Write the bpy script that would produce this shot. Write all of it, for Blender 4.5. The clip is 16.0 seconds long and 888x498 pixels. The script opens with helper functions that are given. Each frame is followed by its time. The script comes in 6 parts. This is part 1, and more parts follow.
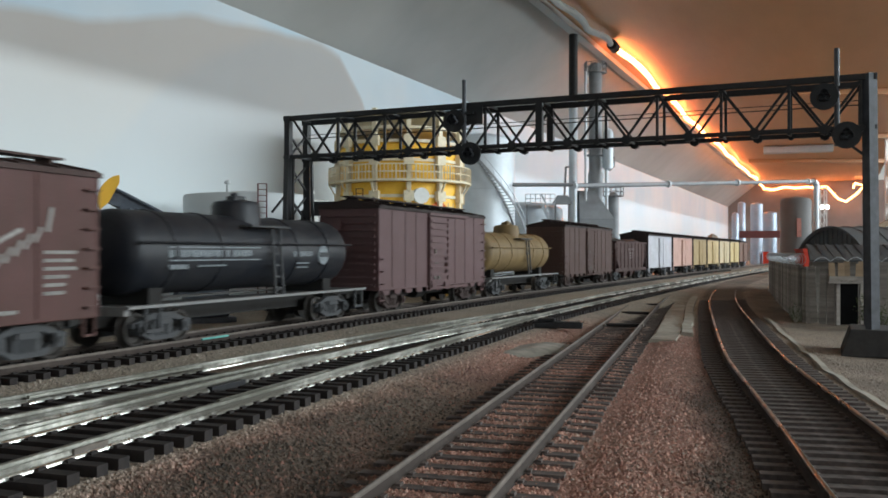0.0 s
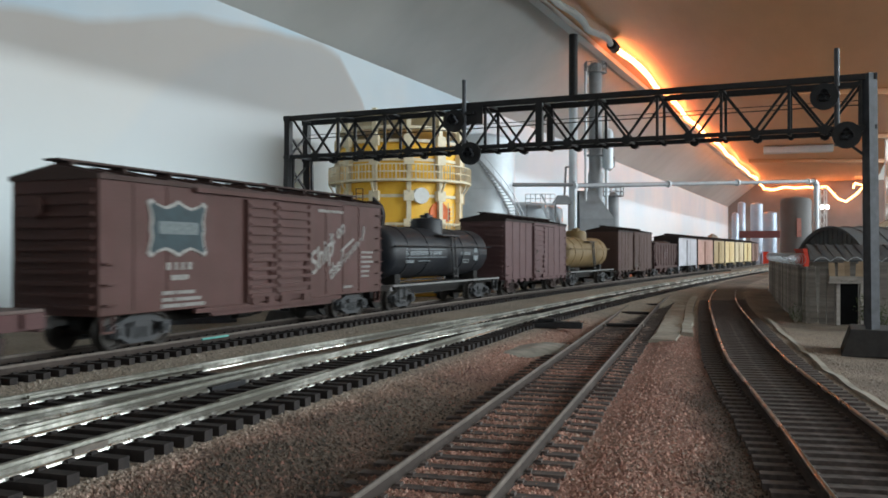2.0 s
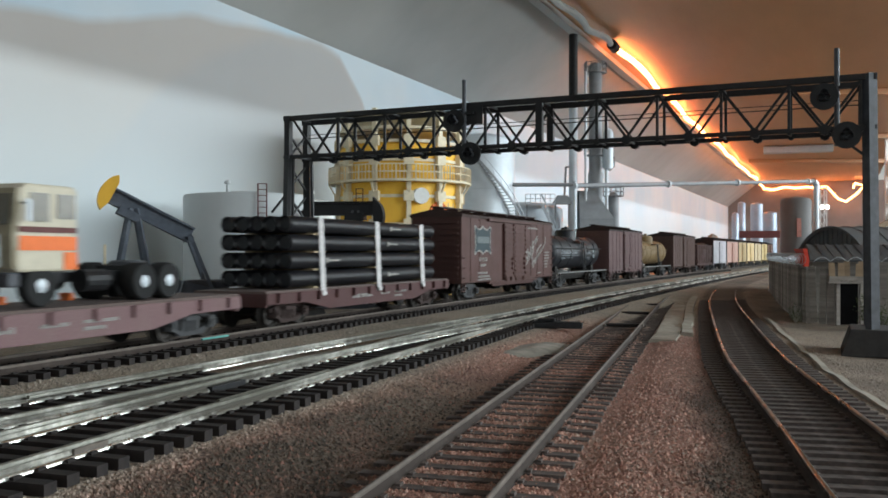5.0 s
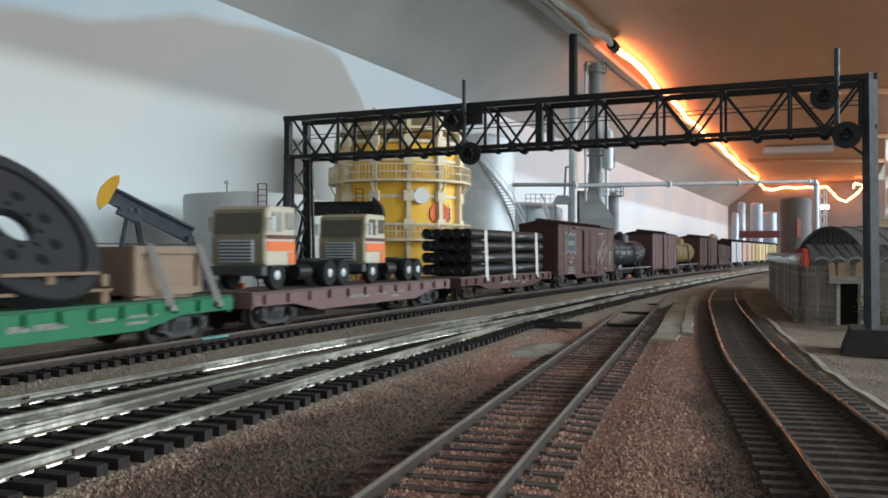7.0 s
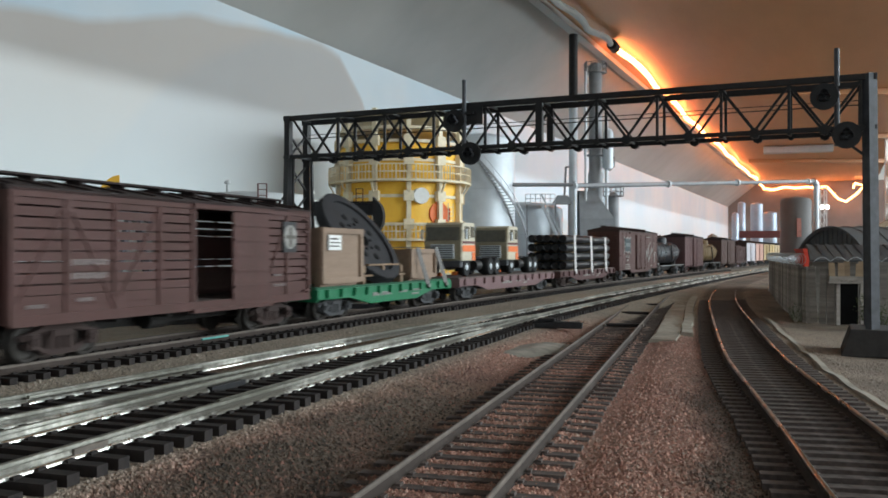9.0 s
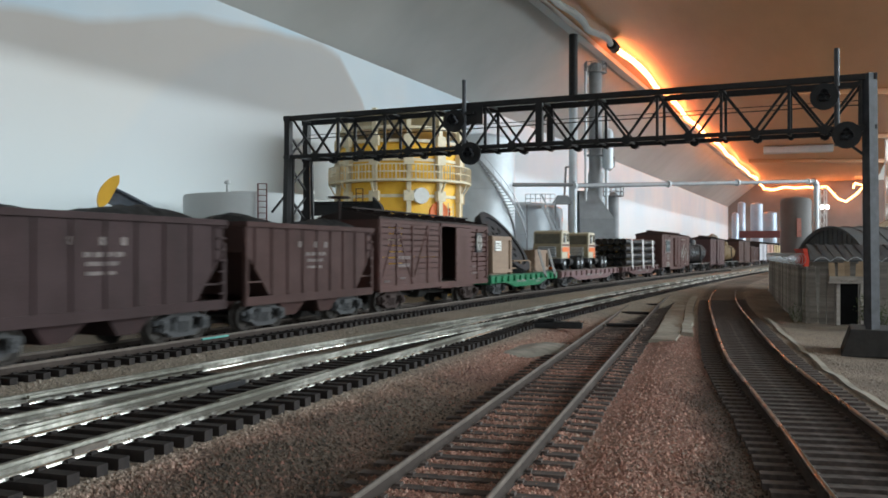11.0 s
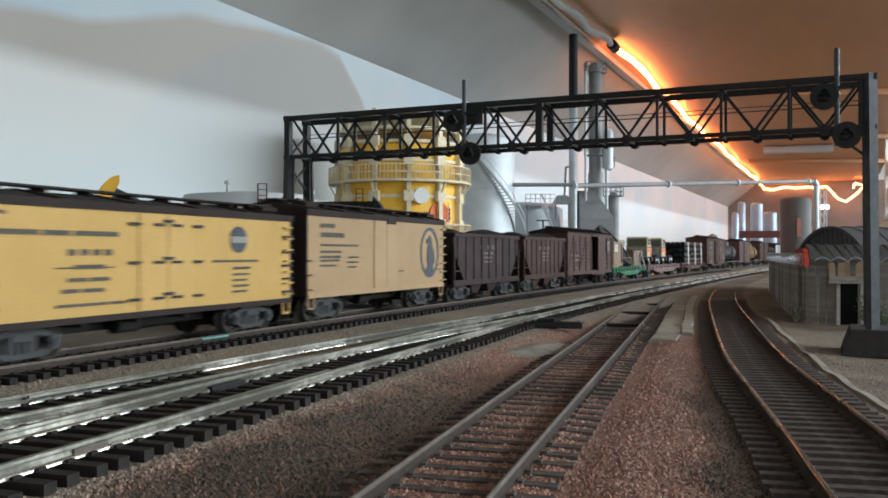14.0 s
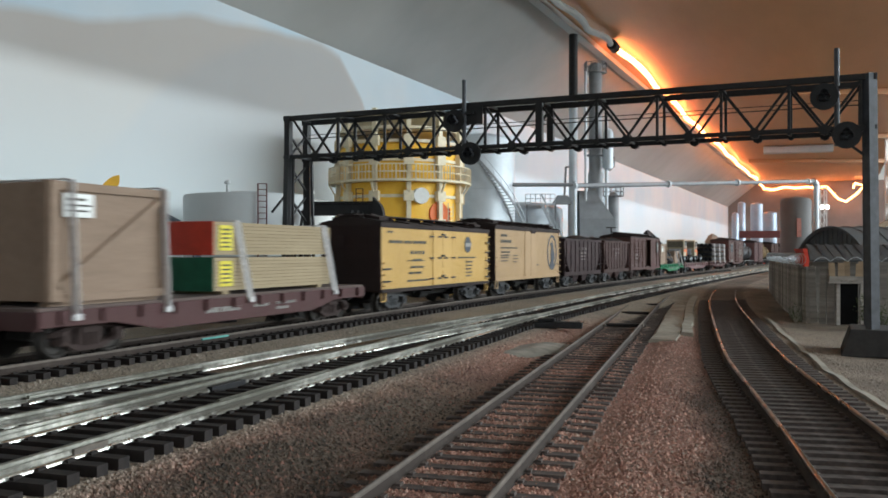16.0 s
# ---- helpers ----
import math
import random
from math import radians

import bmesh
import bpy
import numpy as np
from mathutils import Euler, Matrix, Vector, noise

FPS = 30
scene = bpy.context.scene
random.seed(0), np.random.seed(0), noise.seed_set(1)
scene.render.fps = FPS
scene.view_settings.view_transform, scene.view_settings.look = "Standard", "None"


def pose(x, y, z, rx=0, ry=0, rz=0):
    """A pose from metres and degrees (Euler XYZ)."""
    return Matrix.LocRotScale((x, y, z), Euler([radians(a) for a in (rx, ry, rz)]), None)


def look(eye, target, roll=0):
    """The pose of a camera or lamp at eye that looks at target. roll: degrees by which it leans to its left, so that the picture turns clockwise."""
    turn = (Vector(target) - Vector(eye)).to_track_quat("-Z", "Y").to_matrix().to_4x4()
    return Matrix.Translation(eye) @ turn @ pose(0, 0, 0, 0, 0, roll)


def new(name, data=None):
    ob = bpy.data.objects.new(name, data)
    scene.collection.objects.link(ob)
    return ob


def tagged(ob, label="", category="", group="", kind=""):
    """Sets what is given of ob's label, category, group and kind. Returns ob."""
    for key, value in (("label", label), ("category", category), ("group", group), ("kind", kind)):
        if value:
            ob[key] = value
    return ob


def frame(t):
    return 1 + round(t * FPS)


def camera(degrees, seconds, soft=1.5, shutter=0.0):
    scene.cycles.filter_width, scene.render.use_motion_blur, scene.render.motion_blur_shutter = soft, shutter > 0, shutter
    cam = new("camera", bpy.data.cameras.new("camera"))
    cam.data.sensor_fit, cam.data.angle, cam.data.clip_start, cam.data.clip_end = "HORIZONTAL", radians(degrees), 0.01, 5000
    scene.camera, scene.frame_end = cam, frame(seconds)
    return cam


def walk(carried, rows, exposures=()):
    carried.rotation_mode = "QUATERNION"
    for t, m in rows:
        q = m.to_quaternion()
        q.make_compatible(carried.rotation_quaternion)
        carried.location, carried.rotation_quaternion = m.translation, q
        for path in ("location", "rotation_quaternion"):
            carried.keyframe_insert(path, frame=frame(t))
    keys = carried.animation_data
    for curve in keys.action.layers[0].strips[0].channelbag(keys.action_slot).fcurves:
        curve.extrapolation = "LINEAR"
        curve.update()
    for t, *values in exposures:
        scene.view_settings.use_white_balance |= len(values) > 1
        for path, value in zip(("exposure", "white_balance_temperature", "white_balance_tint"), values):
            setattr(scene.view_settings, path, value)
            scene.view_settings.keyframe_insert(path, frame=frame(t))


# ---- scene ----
cam = camera(53.4, 16.0, soft=1.7, shutter=0.8)
CAM = look((0, 0, 0.035), (0, 1.0, 0.035 + 0.00385))
walk(cam, [(0, CAM), (16, CAM)], exposures=[(0, -0.35), (16, -0.35)])

# ---- light: a window of the room, the sky outside, the rope light on the ceiling ----
world = bpy.data.worlds.new("sky")
scene.world = world
world.use_nodes = True
sky = world.node_tree.nodes.new("ShaderNodeTexSky")
sky.sky_type, sky.sun_disc, sky.sun_elevation, sky.sun_rotation = "NISHITA", False, radians(35), radians(70)
background = world.node_tree.nodes["Background"]
background.inputs["Strength"].default_value = 0.10
world.node_tree.links.new(sky.outputs["Color"], background.inputs["Color"])

MM = 0.001
WALL_SLOPE = 0.449            # the back wall runs this far to the right per unit ahead
WALL_ANGLE = math.degrees(math.atan2(1, WALL_SLOPE))


def wall_point(across, along, z=0.0):
    """A point in metres: millimetres to the right of the back wall's direction line through the camera, and ahead."""
    return Vector((across + WALL_SLOPE * along, along, z)) * MM


ROOM_TURN = Matrix.Rotation(-math.atan(WALL_SLOPE), 4, "Z")      # the room stands square to the back wall
window_lamp = bpy.data.lights.new("window_daylight", "AREA")
window_lamp.shape, window_lamp.size, window_lamp.size_y = "RECTANGLE", 5.4, 0.06
window_lamp.energy, window_lamp.color = 104.0, (0.80, 0.93, 1.0)
window_light = new("window_daylight", window_lamp)
window_light.matrix_world = ROOM_TURN @ look((2.50, 2.3, 1.04), (0.0, 2.3, 0.15))
# the larger window panes below that strip, and an added fill lamp behind the camera
lower_lamp = bpy.data.lights.new("lower_window_daylight", "AREA")
lower_lamp.shape, lower_lamp.size, lower_lamp.size_y = "RECTANGLE", 5.4, 0.5
lower_lamp.energy, lower_lamp.color = 112.0, (0.84, 0.94, 1.0)
lower_light = new("lower_window_daylight", lower_lamp)
lower_light.matrix_world = ROOM_TURN @ look((2.50, 2.3, 0.42), (0.0, 2.3, 0.15))
# weak unseen fill in place of light bounced by the room
rear_lamp = bpy.data.lights.new("rear_window_daylight", "AREA")
rear_lamp.shape, rear_lamp.size, rear_lamp.size_y = "RECTANGLE", 2.4, 0.9
rear_lamp.energy, rear_lamp.color = 10.0, (0.88, 0.95, 1.0)
rear_light = new("rear_window_daylight", rear_lamp)
rear_light.matrix_world = ROOM_TURN @ look((0.9, -2.05, 0.55), (0.3, 0.6, 0.15))


# ---- materials ----
class Nodes:
    """Short names for building a node tree."""

    def __init__(self, name):
        self.m = bpy.data.materials.new(name)
        self.m.use_nodes = True
        self.t = self.m.node_tree
        self.bsdf = self.t.nodes["Principled BSDF"]
        self.coord = self.t.nodes.new("ShaderNodeTexCoord").outputs["Object"]

    def add(self, kind, **values):
        n = self.t.nodes.new(kind)
        for key, v in values.items():
            self.put(n, key, v)
        return n

    def put(self, n, key, v):
        socket = n.inputs[int(key[1:])] if key[0] == "i" and key[1:].isdigit() else n.inputs[key.replace("_", " ")]
        if isinstance(v, bpy.types.NodeSocket):
            self.t.links.new(v, socket)
        else:
            socket.default_value = v

    def noise(self, scale, detail=4.0, rough=0.6, vector=None):
        return self.add("ShaderNodeTexNoise", Vector=vector or self.coord, Scale=scale, Detail=detail, Roughness=rough).outputs["Fac"]

    def ramp(self, fac, *stops):
        n = self.t.nodes.new("ShaderNodeValToRGB")
        e = n.color_ramp.elements
        while len(e) < len(stops):
            e.new(0.5)
        for k, (at, c) in zip(e, stops):
            k.position, k.color = at, (*c, 1) if len(c) == 3 else c
        self.t.links.new(fac, n.inputs[0])
        return n.outputs[0]

    def mix(self, fac, a, b, mode="MIX"):
        n = self.t.nodes.new("ShaderNodeMix")
        n.data_type, n.blend_type = "RGBA", mode
        for i, v in ((0, fac), (6, a), (7, b)):
            if isinstance(v, bpy.types.NodeSocket):
                self.t.links.new(v, n.inputs[i])
            else:
                n.inputs[i].default_value = v if i == 0 else (*v, 1)
        return n.outputs[2]

    def math(self, op, a, b=0.0):
        n = self.t.nodes.new("ShaderNodeMath")
        n.operation = op
        for i, v in ((0, a), (1, b)):
            if isinstance(v, bpy.types.NodeSocket):
                self.t.links.new(v, n.inputs[i])
            else:
                n.inputs[i].default_value = v
        return n.outputs[0]

    def stretched(self, x, y, z):
        n = self.add("ShaderNodeMapping", Vector=self.coord)
        n.inputs["Scale"].default_value = (x, y, z)
        return n.outputs[0]

    def bump(self, height, strength, distance):
        n = self.add("ShaderNodeBump", Height=height, Strength=strength, Distance=distance)
        self.t.links.new(n.outputs[0], self.bsdf.inputs["Normal"])

    def done(self, colour, rough=0.6, metal=0.0):
        self.put(self.bsdf, "Base_Color", colour if isinstance(colour, bpy.types.NodeSocket) else (*colour, 1))
        self.put(self.bsdf, "Roughness", rough)
        self.put(self.bsdf, "Metallic", metal)
        return self.m


def painted(name, colour, rough=0.55, dirt=(0.10, 0.08, 0.06), amount=0.5, metal=0.0, scale=60.0, bump=0.15):
    """Weathered model paint: blotches of dirt, vertical streaks and fine dust."""
    n = Nodes(name)
    blotch = n.noise(scale, 6.0, 0.65)
    streak = n.noise(1.0, 5.0, 0.6, n.stretched(420, 420, 45))
    fine = n.noise(2600.0, 2.0, 0.5)
    dusty = n.ramp(n.math("MULTIPLY", blotch, n.math("ADD", streak, 0.5)), (0.30, (0, 0, 0)), (0.75, (amount,) * 3))
    c = n.mix(dusty, colour, dirt)
    c = n.mix(0.18, c, n.ramp(fine, (0.3, (0.0,) * 3), (0.7, (1.0,) * 3)), "OVERLAY")
    n.bump(fine, bump, 0.0002)
    n.put(n.bsdf, "Specular_IOR_Level", 0.3)
    return n.done(c, n.ramp(blotch, (0.3, (rough - 0.08,) * 3), (0.7, (min(1, rough + 0.15),) * 3)), metal)


def plain(name, colour, rough=0.5, metal=0.0, vary=0.25, scale=300.0):
    n = Nodes(name)
    k = n.noise(scale, 5.0, 0.6)
    dark = tuple(c * (1 - vary) for c in colour)
    light = tuple(min(1, c * (1 + vary)) for c in colour)
    n.bump(n.noise(scale * 6), 0.1, 0.0002)
    n.put(n.bsdf, "Specular_IOR_Level", 0.35)
    return n.done(n.ramp(k, (0.3, dark), (0.7, light)), rough, metal)


def glowing(name, colour, strength):
    n = Nodes(name)
    n.put(n.bsdf, "Emission_Color", (*colour, 1))
    n.put(n.bsdf, "Emission_Strength", strength)
    return n.done(colour, 0.4)


def ballast_material():
    """Painted scenic ground: grey-brown ballast, red-brown stones, greenish dirt darkened for shade, by where it lies.
    """
    n = Nodes("ballast_ground")
    grain = n.add("ShaderNodeTexVoronoi", Vector=n.coord, Scale=900.0)
    tone = n.noise(22.0, 6.0, 0.65)
    patch = n.noise(9.0, 4.0, 0.6)
    fine = n.noise(1500.0, 3.0, 0.7)
    zone = n.add("ShaderNodeAttribute")
    zone.attribute_name = "zone"
    red = n.ramp(fine, (0.28, (0.100, 0.048, 0.036)), (0.55, (0.372, 0.182, 0.132)), (0.78, (0.696, 0.431, 0.340)))
    grey = n.ramp(fine, (0.28, (0.140, 0.116, 0.091)), (0.55, (0.348, 0.292, 0.227)), (0.78, (0.629, 0.546, 0.439)))
    green = n.ramp(fine, (0.3, (0.026, 0.022, 0.014)), (0.7, (0.122, 0.076, 0.053)))
    sep = n.add("ShaderNodeSeparateColor", Color=zone.outputs["Color"])
    c = n.mix(sep.outputs[0], grey, red)
    c = n.mix(sep.outputs[1], c, green)
    c = n.mix(n.ramp(patch, (0.45, (0,) * 3), (0.75, (0.55,) * 3)), c, (0.397, 0.306, 0.215))
    c = n.mix(n.ramp(tone, (0.33, (0.30,) * 3), (0.55, (0.0,) * 3)), c, (0.049, 0.040, 0.030))
    n.bump(n.math("ADD", grain.outputs["Distance"], fine), 0.9, 0.0008)
    return n.done(c, 0.95)


def stones_material():
    n = Nodes("ballast_stone")
    pick = n.add("ShaderNodeNewGeometry").outputs["Random Per Island"]
    zone = n.add("ShaderNodeAttribute")
    zone.attribute_name = "zone"
    red = n.ramp(pick, (0.0, (0.166, 0.079, 0.060)), (0.5, (0.380, 0.191, 0.140)), (1.0, (0.613, 0.365, 0.282)))
    grey = n.ramp(pick, (0.0, (0.140, 0.119, 0.095)), (0.5, (0.306, 0.257, 0.202)), (1.0, (0.530, 0.463, 0.380)))
    green = n.ramp(pick, (0.0, (0.023, 0.018, 0.013)), (0.7, (0.091, 0.066, 0.047)), (1.0, (0.199, 0.096, 0.070)))
    sep = n.add("ShaderNodeSeparateColor", Color=zone.outputs["Color"])
    c = n.mix(sep.outputs[1], n.mix(sep.outputs[0], grey, red), green)
    return n.done(c, 0.95)


def backdrop_material():
    """Wall painted with pale hazy hills under a blue sky, fading to white haze near the ground."""
    n = Nodes("painted_backdrop")
    xyz = n.add("ShaderNodeSeparateXYZ", Vector=n.coord)
    along, up = xyz.outputs[0], xyz.outputs[2]
    wobble = n.math("MULTIPLY", n.math("SUBTRACT", n.noise(11.0, 3.0, 0.5), 0.5), 0.012)
    l = n.math("DIVIDE", along, 2.0)

    def ridge(*stops):
        return n.math("ADD", n.math("MULTIPLY", n.ramp(l, *[(a / 2.0, (h / 0.25,) * 3) for a, h in stops]), 0.25), wobble)

    def under(height, soft):
        return n.ramp(n.math("ADD", n.math("MULTIPLY", n.math("SUBTRACT", height, up), 1 / soft), 0.5), (0.0, (0,) * 3), (1.0, (1,) * 3))

    far_hill = under(ridge((0.30, 0.150), (0.51, 0.165), (0.57, 0.173), (0.67, 0.199), (0.72, 0.206), (0.83, 0.214), (0.86, 0.208), (0.90, 0.175), (0.96, 0.085), (1.4, 0.095), (2.0, 0.07)), 0.007)
    near_hill = under(ridge((0.30, 0.03), (0.55, 0.07), (0.60, 0.107), (0.635, 0.145), (0.70, 0.183), (0.755, 0.203), (0.83, 0.212), (0.86, 0.206), (0.90, 0.172), (1.0, 0.06), (2.0, 0.05)), 0.014)
    haze = n.ramp(n.math("MULTIPLY", n.math("ADD", up, wobble), 4.0), (0.25, (1,) * 3), (0.62, (0.0,) * 3))
    sky_c = n.mix(n.ramp(n.noise(5.0, 3.0), (0.4, (0,) * 3), (0.65, (1,) * 3)), (0.516, 0.659, 0.748), (0.641, 0.712, 0.756))
    c = n.mix(far_hill, sky_c, (0.472, 0.449, 0.423))
    c = n.mix(near_hill, c, (0.432, 0.436, 0.436))
    c = n.mix(n.math("MULTIPLY", haze, 0.85), c, (0.534, 0.587, 0.596))
    c = n.mix(n.ramp(n.noise(7.0, 5.0, 0.6), (0.45, (0,) * 3), (0.75, (0.25,) * 3)), c, (0.552, 0.570, 0.570))
    n.bump(n.noise(500.0), 0.05, 0.0005)
    return n.done(c, 0.7)


def wood_material(name, dark, light, across=60.0, along=4.0, rough=0.5, pieces=False):
    n = Nodes(name)
    grain = n.noise(1.0, 8.0, 0.65, n.stretched(along, across, across))
    big = n.noise(3.0, 3.0)
    c = n.mix(0.3, n.ramp(grain, (0.3, dark), (0.7, light)), n.ramp(big, (0.3, dark), (0.7, light)))
    if pieces:
        tone = n.ramp(n.add("ShaderNodeObjectInfo").outputs["Random"], (0.0, (0.5,) * 3), (1.0, (1.2,) * 3))
        c = n.mix(1.0, c, tone, "MULTIPLY")
    n.bump(grain, 0.15, 0.001)
    return n.done(c, rough)


def rail_material(name, grime_colour, dark, light, rough, worn=(0.42, 0.58)):
    """Rail metal, brighter where it is clear, with long patches of grime."""
    n = Nodes(name)
    patch = n.noise(26.0, 5.0, 0.65)
    fine = n.noise(420.0, 4.0, 0.7)
    clear = n.ramp(n.math("ADD", n.math("MULTIPLY", patch, 0.8), n.math("MULTIPLY", fine, 0.2)), (worn[0], (0,) * 3), (worn[1], (1,) * 3))
    c = n.mix(clear, grime_colour, n.ramp(fine, (0.3, dark), (0.7, light)))
    n.bump(fine, 0.12, 0.0003)
    return n.done(c, n.ramp(clear, (0.0, (min(1.0, rough + 0.4),) * 3), (1.0, (rough,) * 3)), n.ramp(clear, (0.0, (0.2,) * 3), (1.0, (0.95,) * 3)))


GROUND, STONES, BACKDROP = ballast_material(), stones_material(), backdrop_material()
RAIL = rail_material("worn_rail_head", (0.12, 0.115, 0.09), (0.22, 0.215, 0.18), (0.36, 0.35, 0.31), 0.45, (0.36, 0.62))
RAIL_BASE = rail_material("grimy_rail_web", (0.07, 0.062, 0.048), (0.24, 0.23, 0.195), (0.40, 0.385, 0.34), 0.42, (0.46, 0.62))
# foot coloured paler than head and web to strengthen the window's glint on it
RAIL_FOOT = rail_material("glinting_rail_foot", (0.11, 0.10, 0.08), (0.66, 0.64, 0.58), (0.88, 0.86, 0.80), 0.25, (0.45, 0.55))
RAIL_DULL = rail_material("dull_rail_head", (0.12, 0.10, 0.086), (0.165, 0.135, 0.112), (0.25, 0.21, 0.18), 0.55, (0.4, 0.7))
RAIL_YARD = rail_material("yard_rail_head", (0.085, 0.064, 0.052), (0.30, 0.25, 0.21), (0.46, 0.40, 0.35), 0.24, (0.36, 0.56))
RUST_BASE = rail_material("rusty_rail_base", (0.042, 0.030, 0.024), (0.075, 0.055, 0.045), (0.12, 0.095, 0.08), 0.55, (0.5, 0.8))
TIE = plain("tie_brown", (0.018, 0.0135, 0.012), 0.85, vary=0.45, scale=500)
TIE_OLD = plain("weathered_tie", (0.098, 0.078, 0.069), 0.9, vary=0.45, scale=500)
CEILING_WOOD = wood_material("varnished_plywood", (0.48, 0.23, 0.10), (0.68, 0.36, 0.17), 9.0, 2.0, 0.45)
SOFFIT = plain("grey_soffit_paint", (0.42, 0.43, 0.42), 0.75, vary=0.2, scale=3.0)
ROOM_WALL = plain("room_plaster", (0.62, 0.60, 0.56), 0.85, vary=0.05, scale=4.0)
BLACK_STEEL = plain("black_painted_steel", (0.012, 0.012, 0.013), 0.5, vary=0.4)
DARK_STEEL = plain("grey_painted_steel", (0.055, 0.058, 0.066), 0.5, vary=0.35)
SILVER = plain("silver_paint", (0.56, 0.60, 0.63), 0.48, 0.25, vary=0.10, scale=60)
PALE_GREY = plain("pale_grey_tank_paint", (0.47, 0.49, 0.49), 0.6, vary=0.06, scale=40)
YELLOW = painted("yellow_tank_paint", (0.92, 0.54, 0.065), 0.45, (0.70, 0.36, 0.05), 0.35)
CREAM = plain("cream_plastic", (0.72, 0.63, 0.45), 0.5, vary=0.10)
ROPE_GLOW = glowing("rope_light_glow", (1.0, 0.32, 0.11), 20.0)


# ---- mesh helpers, in millimetres ----
class Form:
    """Gathers faces of one mesh, in millimetres."""

    def __init__(self):
        self.v, self.f = [], []

    def add(self, verts, faces):
        n = len(self.v)
        self.v += [tuple(p) for p in verts]
        self.f += [tuple(n + i for i in q) for q in faces]
        return self

    def box(self, x, y, z, sx, sy, sz, turn=None):
        """A box centred on x, y, z; turn: a matrix about its centre."""
        c = [Vector((i * sx / 2, j * sy / 2, k * sz / 2)) for k in (-1, 1) for j in (-1, 1) for i in (-1, 1)]
        if turn is not None:
            c = [turn @ p for p in c]
        return self.add([p + Vector((x, y, z)) for p in c], [(0, 2, 3, 1), (4, 5, 7, 6), (0, 1, 5, 4), (2, 6, 7, 3), (0, 4, 6, 2), (1, 3, 7, 5)])

    def block(self, x0, x1, y0, y1, z0, z1):
        return self.box((x0 + x1) / 2, (y0 + y1) / 2, (z0 + z1) / 2, x1 - x0, y1 - y0, z1 - z0)

    def bar(self, a, b, w, h=None):
        """A square bar from a to b."""
        a, b = Vector(a), Vector(b)
        d = b - a
        t = d.to_track_quat("X", "Z").to_matrix()
        m = (a + b) / 2
        return self.box(m.x, m.y, m.z, d.length, w, h or w, t)

    def rod(self, a, b, r, n=10, r2=None, cap=True):
        a, b = Vector(a), Vector(b)
        t = (b - a).to_track_quat("Z", "Y").to_matrix()
        r2 = r if r2 is None else r2
        ring = [(math.cos(2 * math.pi * i / n), math.sin(2 * math.pi * i / n)) for i in range(n)]
        v = [a + t @ Vector((c * r, s * r, 0)) for c, s in ring] + [b + t @ Vector((c * r2, s * r2, 0)) for c, s in ring]
        f = [(i, (i + 1) % n, n + (i + 1) % n, n + i) for i in range(n)]
        if cap:
            f += [tuple(reversed(range(n))), tuple(range(n, 2 * n))]
        return self.add(v, f)

    def turned(self, profile, n=32, x=0, y=0, z=0, axis="Z"):
        """A surface of revolution from (radius, height) pairs."""
        v, f = [], []
        for r, h in profile:
            for i in range(n):
                c, s = math.cos(2 * math.pi * i / n) * r, math.sin(2 * math.pi * i / n) * r
                p = (c, s, h) if axis == "Z" else ((h, c, s) if axis == "X" else (s, h, c))
                v.append((p[0] + x, p[1] + y, p[2] + z))
        for k in range(len(profile) - 1):
            for i in range(n):
                j = (i + 1) % n
                f.append((k * n + i, k * n + j, (k + 1) * n + j, (k + 1) * n + i))
        f += [tuple(reversed(range(n))), tuple(range((len(profile) - 1) * n, len(profile) * n))]
        return self.add(v, f)

    def sweep(self, section, path, ups=None):
        """A closed section (side, up) carried along a path of points."""
        path = [Vector(p) for p in path]
        m = len(section)
        v, f = [], []
        for k, p in enumerate(path):
            d = (path[min(k + 1, len(path) - 1)] - path[max(k - 1, 0)]).normalized()
            side = d.cross(Vector((0, 0, 1)))
            side = side.normalized() if side.length > 1e-6 else Vector((1, 0, 0))
            up = side.cross(d)
            v += [p + side * a + up * b for a, b in section]
        for k in range(len(path) - 1):
            f += [(k * m + i, k * m + (i + 1) % m, (k + 1) * m + (i + 1) % m, (k + 1) * m + i) for i in range(m)]
        f += [tuple(reversed(range(m))), tuple(range((len(path) - 1) * m, len(path) * m))]
        return self.add(v, f)

    def extrude(self, outline, y0, y1):
        """An outline in x and z, carried from y0 to y1."""
        n = len(outline)
        v = [(x, y0, z) for x, z in outline] + [(x, y1, z) for x, z in outline]
        f = [(i, (i + 1) % n, n + (i + 1) % n, n + i) for i in range(n)] + [tuple(reversed(range(n))), tuple(range(n, 2 * n))]
        return self.add(v, f)

    def mesh(self, name, material, smooth=False):
        me = bpy.data.meshes.new(name)
        me.from_pydata([(x * MM, y * MM, z * MM) for x, y, z in self.v], [], self.f)
        bm = bmesh.new()
        bm.from_mesh(me)
        bmesh.ops.recalc_face_normals(bm, faces=bm.faces)
        bm.to_mesh(me)
        bm.free()
        if material:
            me.materials.append(material)
        if smooth:
            me.polygons.foreach_set("use_smooth", [True] * len(me.polygons))
            me.set_sharp_from_angle(angle=radians(38))
        return me


